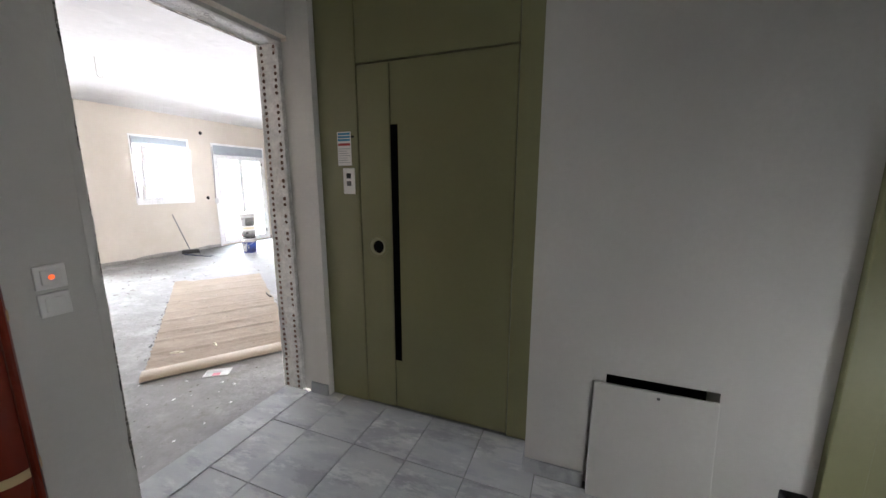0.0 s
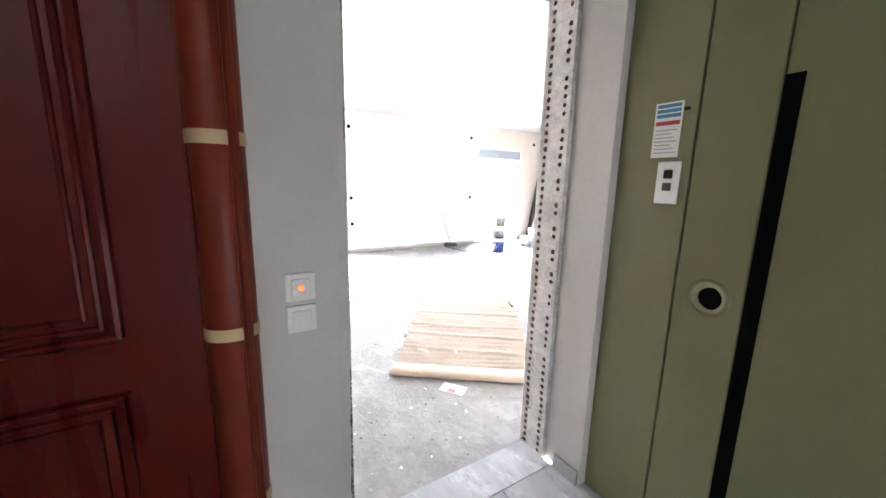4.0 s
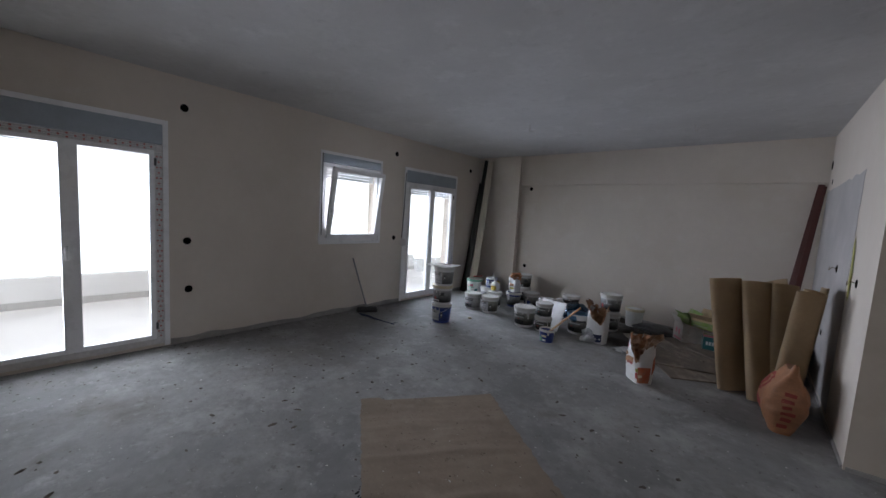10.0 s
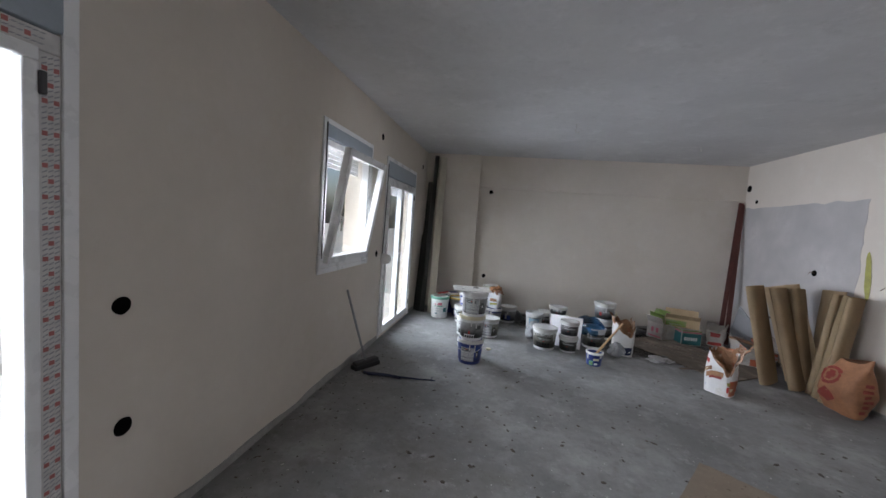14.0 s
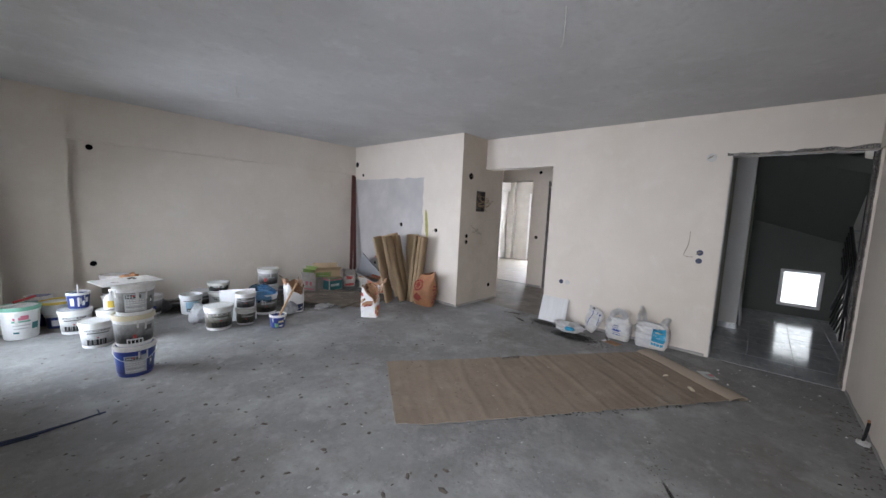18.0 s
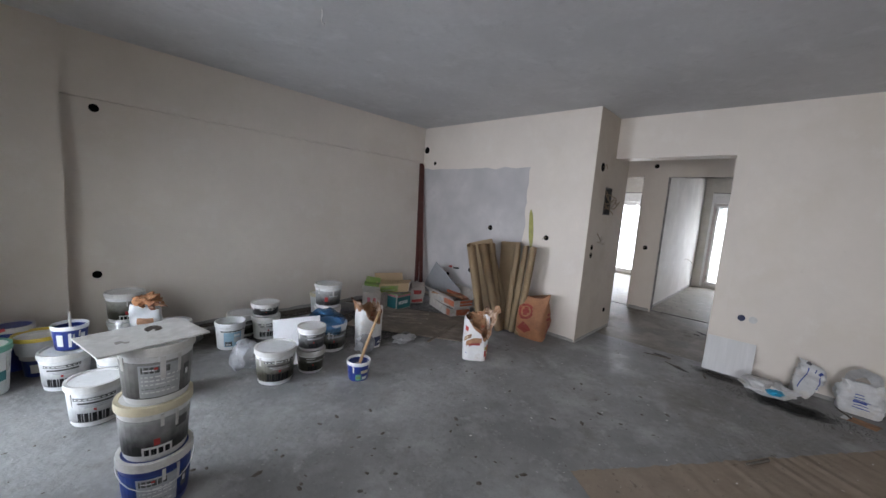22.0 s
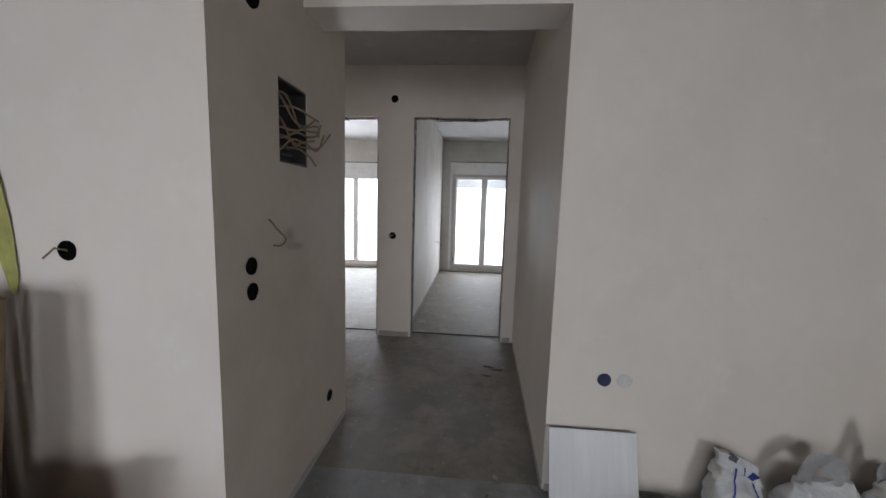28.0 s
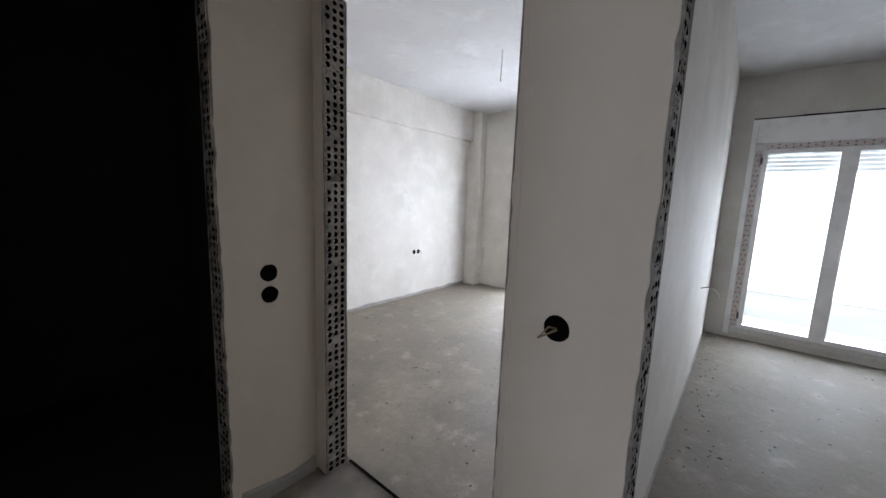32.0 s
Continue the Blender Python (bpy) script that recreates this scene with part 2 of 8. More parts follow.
REDWOOD = material("red_mahogany", (0.102, 0.0090, 0.0058), 0.3, vary=0.08, scale=3, fine=30, bump=0.12, bump_scale=40, stretch=(1, 1, 0.12), spec=0.16)
TRIMWOOD = material("red_trim_wood", (0.18, 0.026, 0.012), 0.32, vary=0.14, scale=4, fine=40, bump=0.1, bump_scale=40, stretch=(1, 1, 0.12), spec=0.2)
TAPE = material("masking_tape", (0.55, 0.42, 0.24), 0.6, vary=0.08, scale=30)
PLASTIC_WHITE = material("switch_plastic", (0.75, 0.74, 0.72), 0.35, vary=0.02, bump=0)
CARDBOARD = material("corrugated_cardboard", (0.292, 0.234, 0.180), 0.85, vary=0.07, scale=6, fine=34, bump=0.55, bump_scale=30, stain=(0.205, 0.163, 0.128), stain_scale=3.0, stain_lo=0.50, stain_hi=0.74, spec=0.12, spots=(((0.36, 0.30, 0.242), 2.2, 0.52, 0.70, 0.55), ((0.13, 0.10, 0.08), 24.0, 0.62, 0.69, 0.7), ((0.42, 0.375, 0.325), 38.0, 0.64, 0.70, 0.5)))
CARD_ROLL = material("card_roll", (0.47, 0.345, 0.205), 0.75, vary=0.07, scale=4, fine=50, bump=0.15, bump_scale=90)
BAG_WHITE = material("white_polythene", (0.62, 0.63, 0.63), 0.38, vary=0.08, scale=12, bump=0.4, bump_scale=25)
CARRIER = material("thin_white_polythene", (0.56, 0.555, 0.54), 0.36, vary=0.10, scale=9, fine=40, bump=0.7, bump_scale=18, depth=0.02, stain=(0.50, 0.45, 0.37), stain_scale=5, stain_lo=0.5, stain_hi=0.66, spots=(((0.40, 0.38, 0.36), 7.0, 0.57, 0.68, 0.6),))
BAG_BLUE = material("blue_print", (0.03, 0.24, 0.42), 0.4, vary=0.1, scale=20)
BAG_BROWN = material("kraft_sack", (0.345, 0.158, 0.076), 0.7, vary=0.16, scale=8, bump=0.5, bump_scale=22)
BAG_PRINT = material("dark_red_print", (0.25, 0.035, 0.025), 0.65, vary=0.1, bump=0)
KRAFT = material("crumpled_kraft", (0.40, 0.19, 0.085), 0.75, vary=0.14, scale=10, bump=0.5, bump_scale=26, stain=(0.17, 0.045, 0.018), stain_scale=6, stain_lo=0.5, stain_hi=0.62, spots=(((0.66, 0.50, 0.38), 9.0, 0.55, 0.68, 0.7),))
RUST = material("rusty_paper", (0.36, 0.19, 0.10), 0.8, vary=0.25, scale=14, bump=0.6, bump_scale=30)
ORANGE = material("orange_print", (0.50, 0.12, 0.05), 0.65, vary=0.15, bump=0.1, stain=(0.36, 0.20, 0.13), stain_scale=8, stain_lo=0.5, stain_hi=0.66)
WOOD_PALE = material("pale_plank", (0.60, 0.55, 0.44), 0.65, vary=0.1, scale=4, fine=40, bump=0.2, bump_scale=50, stretch=(6, 6, 0.4))
WOOD_HANDLE = material("wooden_handle", (0.5, 0.32, 0.17), 0.6, vary=0.1, scale=10)
DARKSTEEL = material("dark_steel", (0.022, 0.020, 0.019), 0.6, vary=0.2, scale=6, bump=0.2)
REDPOLE = material("red_oxide", (0.085, 0.019, 0.013), 0.55, vary=0.15, scale=5, bump=0.15)
BLUE = material("royal_blue_plastic", (0.017, 0.036, 0.19), 0.35, vary=0.08, scale=8, bump=0.05)
NAVY = material("navy_plastic", (0.012, 0.02, 0.07), 0.5, vary=0.15, scale=8, bump=0.1)
CREAM = material("cream_plastic", (0.62, 0.55, 0.38), 0.45, vary=0.08, scale=8, bump=0.1)
BUCKET_WHITE = material("white_bucket_plastic", (0.68, 0.68, 0.66), 0.38, vary=0.06, scale=7, bump=0.08, stain=(0.42, 0.40, 0.36), stain_scale=9, stain_lo=0.58, stain_hi=0.72)
LID_WHITE = material("dusty_lid", (0.60, 0.585, 0.55), 0.6, vary=0.1, scale=9, bump=0.2, stain=(0.40, 0.38, 0.34), stain_scale=7, stain_lo=0.5, stain_hi=0.7)
DUST = material("lid_dust", (0.44, 0.42, 0.39), 0.9, vary=0.15, scale=14, bump=0.3, stain=(0.30, 0.28, 0.25), stain_scale=18, stain_lo=0.5, stain_hi=0.7)
LABEL_DARK = material("dark_label", (0.075, 0.075, 0.07), 0.4, vary=0.2, scale=14, bump=0.03, stain=(0.25, 0.25, 0.23), stain_scale=10, stain_lo=0.55, stain_hi=0.7)


def fading_label(name, top, foot, z0, z1):
    """A printed label whose colour runs from a pale top to a dark foot, with worn patches."""
    m = material(name, top, 0.4, vary=0.1, scale=14, bump=0.03)
    n, l = m.node_tree.nodes, m.node_tree.links
    base = n["Principled BSDF"].inputs["Base Color"]
    co, sep, noise_, add, ramp, mix = (n.new("ShaderNode" + k) for k in ("TexCoord", "SeparateXYZ", "TexNoise", "Math", "MapRange", "Mix"))
    mix.data_type = "RGBA"
    noise_.inputs["Scale"].default_value, noise_.inputs["Detail"].default_value = 26.0, 5.0
    add.operation = "MULTIPLY_ADD"
    add.inputs[1].default_value = 0.09
    l.new(co.outputs["Object"], sep.inputs[0])
    l.new(co.outputs["Object"], noise_.inputs["Vector"])
    l.new(noise_.outputs["Fac"], add.inputs[0])
    l.new(sep.outputs["Z"], add.inputs[2])
    l.new(add.outputs[0], ramp.inputs["Value"])
    ramp.inputs["From Min"].default_value, ramp.inputs["From Max"].default_value = z0 + 0.045, z1 + 0.045
    l.new(ramp.outputs[0], mix.inputs[0])
    l.new(base.links[0].from_socket, mix.inputs[7])
    mix.inputs[6].default_value = (*foot, 1)
    l.new(mix.outputs[2], base)
    return m


LABEL_FADE = fading_label("grey_fading_label", (0.44, 0.44, 0.425), (0.016, 0.016, 0.015), 0.06, 0.215)
LABEL_PALE = fading_label("pale_grey_label", (0.56, 0.56, 0.55), (0.15, 0.15, 0.146), 0.02, 0.14)
LABEL_MOSS = fading_label("olive_fading_label", (0.37, 0.36, 0.31), (0.026, 0.023, 0.013), 0.08, 0.225)
LABEL_TAUPE = fading_label("taupe_fading_label", (0.28, 0.275, 0.255), (0.045, 0.042, 0.038), 0.03, 0.20)
LABEL_BLUE = fading_label("blue_fading_label", (0.012, 0.05, 0.24), (0.010, 0.011, 0.075), 0.02, 0.15)
GREY_PRINT = material("grey_label", (0.42, 0.43, 0.43), 0.45, vary=0.1, scale=18, bump=0)
PALE_BLUE = material("pale_blue_label", (0.30, 0.46, 0.56), 0.45, vary=0.1, scale=14, bump=0)
GREEN = material("mint_lid", (0.14, 0.36, 0.25), 0.4, vary=0.06, bump=0.05)
LIME = material("lime_print", (0.22, 0.33, 0.07), 0.6, vary=0.15, bump=0.05, stain=(0.24, 0.22, 0.17), stain_scale=9, stain_lo=0.5, stain_hi=0.66)
PLY = material("dusty_plywood", (0.21, 0.17, 0.13), 0.85, vary=0.2, scale=3, fine=30, bump=0.3, bump_scale=40, stain=(0.30, 0.26, 0.22), stain_scale=3, stain_lo=0.5, stain_hi=0.7, stretch=(1, 1.5, 1), spots=(((0.10, 0.08, 0.062), 4.0, 0.52, 0.66, 0.7),))
GREY_SHEET = material("grey_board", (0.27, 0.27, 0.275), 0.8, vary=0.1, scale=4, bump=0.2)
TEAL = material("teal_print", (0.025, 0.15, 0.16), 0.5, vary=0.1, bump=0.05)
PINK = material("pink_print", (0.60, 0.16, 0.22), 0.5, vary=0.1, bump=0)
YELLOW = material("yellow_rim", (0.60, 0.42, 0.06), 0.45, vary=0.1, bump=0)
REDP = material("red_plastic", (0.42, 0.04, 0.035), 0.45, vary=0.12, bump=0.05)
PAPERBOX = material("box_card", (0.50, 0.46, 0.41), 0.75, vary=0.12, scale=8, bump=0.2, stain=(0.30, 0.24, 0.19), stain_scale=6, stain_lo=0.52, stain_hi=0.68)
TILE = material("grey_ceramic_tile", (0.55, 0.54, 0.52), 0.35, vary=0.06, scale=3, fine=30, bump=0.05, stretch=(8, 8, 0.5))
CEMENT_PATCH = material("grey_skim_coat", (0.475, 0.452, 0.438), 0.8, vary=0.09, scale=2.5, fine=20, bump=0.25, bump_scale=30)
WIRE = material("beige_wire", (0.23, 0.165, 0.10), 0.5, vary=0.1, bump=0)
COPPER = material("copper_pipe", (0.45, 0.22, 0.1), 0.4, metal=0.6, vary=0.15, bump=0.05)
DIRT = material("black_dirt", (0.014, 0.013, 0.012), 0.95, vary=0.3, scale=30, bump=0.6, bump_scale=80)
RUBBLE = material("plaster_crumbs", (0.34, 0.32, 0.29), 0.9, vary=0.2, scale=30, bump=0.5, bump_scale=90)
RUBBLE_DARK = material("brown_crumbs", (0.12, 0.10, 0.08), 0.9, vary=0.25, scale=30, bump=0.5, bump_scale=90)
# grey-green paint, darkened further so its colour carries the stairwell's dimness
STAIR_DIM = material("dim_grey_green_paint", (0.135, 0.14, 0.125), 0.7, vary=0.05, scale=2, fine=40, bump=0.2, bump_scale=45, spec=0.25)
STAIR = material("grey_stair_marble", (0.52, 0.52, 0.525), 0.3, vary=0.1, scale=4, bump=0.05, stain=(0.2, 0.2, 0.21), stain_scale=4)
OUTSIDE = material("balcony_render", (0.86, 0.855, 0.84), 0.8, vary=0.05, scale=2, bump=0.2)
# near-black colour that stands in for the darkness of spaces without light
UNLIT = material("near_black_shade", (0.05, 0.048, 0.045), 0.95, vary=0.2, scale=2, bump=0.2)
GROUND = material("far_ground", (0.55, 0.55, 0.53), 0.9, vary=0.15, scale=0.1, bump=0)


def powder(name, colour, reach, most):
    """Loose dust that thins out raggedly away from the middle of its patch."""
    m = material(name, colour, 0.95, vary=0.25, scale=12, bump=0.4)
    n, l = m.node_tree.nodes, m.node_tree.links
    co, off, size, mix, grain, fade = (n.new("ShaderNode" + k) for k in ("TexCoord", "VectorMath", "VectorMath", "Math", "TexNoise", "MapRange"))
    off.operation, size.operation, mix.operation = "MULTIPLY_ADD", "LENGTH", "ADD"
    off.inputs[1].default_value, off.inputs[2].default_value = (2, 2, 0), (-1, -1, 0)
    grain.inputs["Scale"].default_value, grain.inputs["Detail"].default_value, grain.inputs["Roughness"].default_value = 9.0, 8.0, 0.72
    l.new(co.outputs["Generated"], off.inputs[0])
    l.new(off.outputs[0], size.inputs[0])
    l.new(co.outputs["Object"], grain.inputs["Vector"])
    l.new(size.outputs["Value"], mix.inputs[0])
    l.new(grain.outputs["Fac"], mix.inputs[1])
    l.new(mix.outputs[0], fade.inputs["Value"])
    fade.inputs["From Min"].default_value, fade.inputs["From Max"].default_value = 0.62, 0.62 + reach
    fade.inputs["To Min"].default_value, fade.inputs["To Max"].default_value = most, 0.0
    l.new(fade.outputs[0], n["Principled BSDF"].inputs["Alpha"])
    return m


SOFT_SOOT = powder("soot_dust", (0.018, 0.016, 0.014), 0.62, 0.97)
SOFT_GRIME = powder("brown_grime", (0.075, 0.058, 0.043), 0.8, 0.72)
SOFT_DIRT = powder("dark_dust", (0.06, 0.05, 0.042), 0.7, 0.85)
SOFT_SMEAR = powder("brown_wall_smear", (0.22, 0.15, 0.095), 0.9, 0.10)


def glass_material(name, tint, rough):
    m = bpy.data.materials.new(name)
    m.use_nodes = True
    n, l = m.node_tree.nodes, m.node_tree.links
    out = n["Material Output"]
    clear, gloss, mix = n.new("ShaderNodeBsdfTransparent"), n.new("ShaderNodeBsdfGlossy"), n.new("ShaderNodeMixShader")
    fres = n.new("ShaderNodeLayerWeight")
    fres.inputs[0].default_value = 0.12
    clear.inputs[0].default_value = (*tint, 1)
    gloss.inputs["Roughness"].default_value = rough
    l.new(fres.outputs[1], mix.inputs[0])
    l.new(clear.outputs[0], mix.inputs[1])
    l.new(gloss.outputs[0], mix.inputs[2])
    l.new(mix.outputs[0], out.inputs[0])
    return m


GLASS = glass_material("window_glass", (0.93, 0.95, 0.95), 0.02)
BAG_BLUE_CLEAR = glass_material("blue_film", (0.22, 0.42, 0.62), 0.25)
MILKY = material("milky_polythene", (0.62, 0.63, 0.64), 0.35, vary=0.10, scale=14, bump=0.7, bump_scale=30, depth=0.01, spots=(((0.85, 0.86, 0.87), 9.0, 0.55, 0.62, 0.8),))
MILKY.node_tree.nodes["Principled BSDF"].inputs["Alpha"].default_value = 0.38


def glowing(name, colour, power):
    m = bpy.data.materials.new(name)
    m.use_nodes = True
    p = m.node_tree.nodes["Principled BSDF"]
    p.inputs["Base Color"].default_value = (*colour, 1)
    p.inputs["Emission Color"].default_value = (*colour, 1)
    p.inputs["Emission Strength"].default_value = power
    return m


NEON = glowing("orange_pilot_lamp", (1.0, 0.16, 0.05), 0.2)


# ---- mesh helpers ----
def mesh_of(bm, mat, smooth=False, name="mesh"):
    me = bpy.data.meshes.new(name)
    bm.normal_update()
    bm.to_mesh(me)
    bm.free()
    for x in (mat if isinstance(mat, (list, tuple)) else [mat]):
        me.materials.append(x)
    if smooth:
        me.polygons.foreach_set("use_smooth", [True] * len(me.polygons))
        me.set_sharp_from_angle(angle=radians(40))
    return me


def part(name, bm, mat, parent=None, label="", smooth=False, at=None):
    ob = new(name, mesh_of(bm, mat, smooth, name))
    if parent:
        ob.parent = parent
    if at is not None:
        ob.matrix_basis = at
    if label:
        ob["label"] = label
    return ob


def thing(name, m, label, category, group="", kind=""):
    ob = new(name)
    ob.matrix_basis = m
    ob.empty_display_size = 0.1
    return tagged(ob, label, category, group, kind)


def box(bm, x0, x1, y0, y1, z0, z1, m=None, bevel=0.0):
    made = bmesh.ops.create_cube(bm, size=1.0, matrix=Matrix.Translation(((x0 + x1) / 2, (y0 + y1) / 2, (z0 + z1) / 2)) @ Matrix.Diagonal((x1 - x0, y1 - y0, z1 - z0, 1)))
    if bevel:
        edges = list({e for v in made["verts"] for e in v.link_edges})
        done = bmesh.ops.bevel(bm, geom=edges, offset=bevel, segments=2, affect="EDGES", profile=0.5)
        verts = list({v for f in done["faces"] for v in f.verts} | {v for v in made["verts"] if v.is_valid})
    else:
        verts = made["verts"]
    if m is not None:
        bmesh.ops.transform(bm, matrix=m, verts=verts)
    return verts


def boxed(x0, x1, y0, y1, z0, z1, bevel=0.0, m=None):
    bm = bmesh.new()
    box(bm, x0, x1, y0, y1, z0, z1, m, bevel)
    return bm


def lathe(profile, n=28, squash=1.0):
    """A turned body from (radius, height) pairs, closed where the radius is 0."""
    bm = bmesh.new()
    rings = []
    for r, z in profile:
        if r <= 1e-6:
            rings.append([bm.verts.new((0, 0, z))])
        else:
            rings.append([bm.verts.new((r * math.cos(2 * math.pi * k / n), squash * r * math.sin(2 * math.pi * k / n), z)) for k in range(n)])
    for a, b in zip(rings, rings[1:]):
        for k in range(n):
            q = [a[k % len(a)], a[(k + 1) % len(a)], b[(k + 1) % len(b)], b[k % len(b)]]
            q = list(dict.fromkeys(q))
            if len(q) > 2:
                bm.faces.new(q)
    bmesh.ops.recalc_face_normals(bm, faces=bm.faces)
    return bm


def tube(points, radius, n=8, taper=1.0):
    """A round bar swept along points."""
    bm = bmesh.new()
    pts = [Vector(p) for p in points]
    rings = []
    for k, p in enumerate(pts):
        way = (pts[min(k + 1, len(pts) - 1)] - pts[max(k - 1, 0)]).normalized()
        side = way.cross(Vector((0.3, 0.2, 1))).normalized()
        up = side.cross(way)
        r = radius * (1 + (taper - 1) * k / max(1, len(pts) - 1))
        rings.append([bm.verts.new(p + r * (math.cos(2 * math.pi * i / n) * side + math.sin(2 * math.pi * i / n) * up)) for i in range(n)])
    for a, b in zip(rings, rings[1:]):
        for i in range(n):
            bm.faces.new((a[i], a[(i + 1) % n], b[(i + 1) % n], b[i]))
    bm.faces.new(rings[0])
    bm.faces.new(rings[-1])
    bmesh.ops.recalc_face_normals(bm, faces=bm.faces)
    return bm


def join(*meshes):
    """One bmesh out of several."""
    out = bmesh.new()
    for b in meshes:
        me = bpy.data.meshes.new("tmp")
        b.to_mesh(me)
        b.free()
        out.from_mesh(me)
        bpy.data.meshes.remove(me)
    return out


def arc_panel(r0, r1, z0, z1, a0, a1, lift=0.002, n=10):
    """A thin label that follows a tapered round wall."""
    bm = bmesh.new()
    cols = []
    for k in range(n + 1):
        a = radians(a0 + (a1 - a0) * k / n)
        cols.append([bm.verts.new(((r + d) * math.cos(a), (r + d) * math.sin(a), z)) for r, z, d in ((r0, z0, lift), (r1, z1, lift), (r1, z1, -0.004), (r0, z0, -0.004))])
    for a, b in zip(cols, cols[1:]):
        for i in range(4):
            bm.faces.new((a[i], b[i], b[(i + 1) % 4], a[(i + 1) % 4]))
    bm.faces.new(cols[0])
    bm.faces.new(cols[-1])
    bmesh.ops.recalc_face_normals(bm, faces=bm.faces)
    return bm


def roughen(bm, amount, scale, seed=0.0):
    for v in bm.verts:
        p = v.co * scale + Vector((seed, seed * 0.7, seed * 1.3))
        v.co += amount * noise.noise_vector(p)
    return bm


# ---- the building ----
XW, YS, YN, H = -6.43, 1.515, 8.555, 2.66
XK, XE, XL = -1.47, -0.86, -0.64
YC0, YC1 = 4.59, 5.745
XB, XO, YH, YM = 1.055, 5.0, 6.925, 5.626
DOOR_S, DOOR_N, LINTEL = 1.585, 2.59, 2.205


def wall(name, axis, at, thick, a0, a1, z0=0.0, z1=H, openings=(), mat=None, label="", step=None):
    """A wall whose plane is axis = at, from at to at + thick, with rectangular holes (a0, a1, z0, z1)."""
    cuts_a = sorted({a0, a1, *(v for o in openings for v in o[:2])})
    cuts_z = sorted({z0, z1, *(v for o in openings for v in o[2:])})
    bm = bmesh.new()
    verts = {}

    def vert(i, k, side):
        key = (i, k, side)
        if key not in verts:
            d = at + (thick if side else 0)
            verts[key] = bm.verts.new((d, cuts_a[i], cuts_z[k]) if axis == "x" else (cuts_a[i], d, cuts_z[k]))
        return verts[key]

    def solid(i, k):
        if not (0 <= i < len(cuts_a) - 1 and 0 <= k < len(cuts_z) - 1):
            return False
        a, z = (cuts_a[i] + cuts_a[i + 1]) / 2, (cuts_z[k] + cuts_z[k + 1]) / 2
        return not any(o[0] < a < o[1] and o[2] < z < o[3] for o in openings)

    for i in range(len(cuts_a) - 1):
        for k in range(len(cuts_z) - 1):
            if not solid(i, k):
                continue
            for s in (0, 1):
                bm.faces.new([vert(i, k, s), vert(i + 1, k, s), vert(i + 1, k + 1, s), vert(i, k + 1, s)])
            for ni, nk, e0, e1 in ((i - 1, k, (i, k), (i, k + 1)), (i + 1, k, (i + 1, k), (i + 1, k + 1)), (i, k - 1, (i, k), (i + 1, k)), (i, k + 1, (i, k + 1), (i + 1, k + 1))):
                if not solid(ni, nk):
                    bm.faces.new([vert(*e0, 0), vert(*e1, 0), vert(*e1, 1), vert(*e0, 1)])
    bmesh.ops.recalc_face_normals(bm, faces=bm.faces)
    ob = part(name, bm, mat or WALL)
    return tagged(ob, label or "plastered wall", "wall", kind="structure")


def slab(name, x0, x1, y0, y1, z0, z1, mat, label, category):
    return tagged(part(name, boxed(x0, x1, y0, y1, z0, z1), mat), label, category, kind="structure")


def skewed(ob, x0, x1, by):
    """Turns a wall that runs along x a little out of square: its far end lies by metres further along y."""
    for v in ob.data.vertices:
        v.co.y += by * (v.co.x - x0) / (x1 - x0)
    return ob


W_THICK = -0.26
D1, W1, D2 = (1.95, 3.22, 0.03, 2.17), (4.92, 5.87, 1.03, 2.19), (6.42, 7.68, 0.03, 2.17)
wall_west = wall("wall_west", "x", XW, W_THICK, YS - 0.2, YN + 0.2, openings=(D1, W1, D2), label="cream puttied wall with balcony doors and a window")
wall_south = skewed(wall("wall_south", "y", YS, -0.2, XW, XE - 0.002, mat=WALL_GLOSS, label="cream glossy puttied long wall"), XW, XE, 0.045)
wall_north = wall("wall_north", "y", YN, 0.2, XW, XK + 0.12, label="cream puttied wall behind the paint buckets")
wall_kitchen = wall("wall_kitchen", "x", XK, 0.12, YC1 + 0.12, YN, label="cream kitchen wall with pipe stubs")
wall_corridor_north = wall("wall_corridor_north", "y", YC1, 0.12, XK, -0.346, openings=((-1.085, -0.84, 1.5, 1.83),), mat=WALL_TAN, label="tan corridor wall with an open fuse box recess")
# its end towards the kitchen keeps the lighter kitchen wall colour
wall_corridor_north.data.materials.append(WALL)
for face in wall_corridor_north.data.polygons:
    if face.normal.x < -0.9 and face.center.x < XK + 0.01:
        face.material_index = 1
wall_alcove = wall("wall_alcove", "x", -0.466, 0.12, YC1 + 0.12, YH, label="cream return wall of the corridor")
wall_hall = wall("wall_hall", "y", YH, 0.12, -0.466, XB + 0.02, openings=((-0.25, 0.69, 0.0, 2.19),), label="cream wall beside the dark doorway")
wall_corridor_south = skewed(wall("wall_corridor_south", "y", YC0, -0.12, XE, XB, mat=WALL_GLOSS, label="cream glossy corridor wall"), XE, XB, -0.06)
wall_east = wall("wall_east", "x", XE, XL - XE, -1.2, YC0 - 0.12, openings=((DOOR_S - 0.03, DOOR_N + 0.03, 0.0, LINTEL + 0.02), (0.285, 1.235, 0.0, 2.1)), label="cream wall with the raw entrance opening")
wall_bedrooms = wall("wall_bedrooms", "x", XB, 0.12, 2.802, 9.1, openings=((4.63, 5.59, 0.0, 2.203), (5.895, 6.875, 0.0, 2.203)), label="plastered wall with two raw door openings")
beam = tagged(part("beam", boxed(XE, XE + 0.22, YC0, YC1, 2.19, H), WALL), "cream plastered beam over the corridor entrance", "beam", kind="structure")
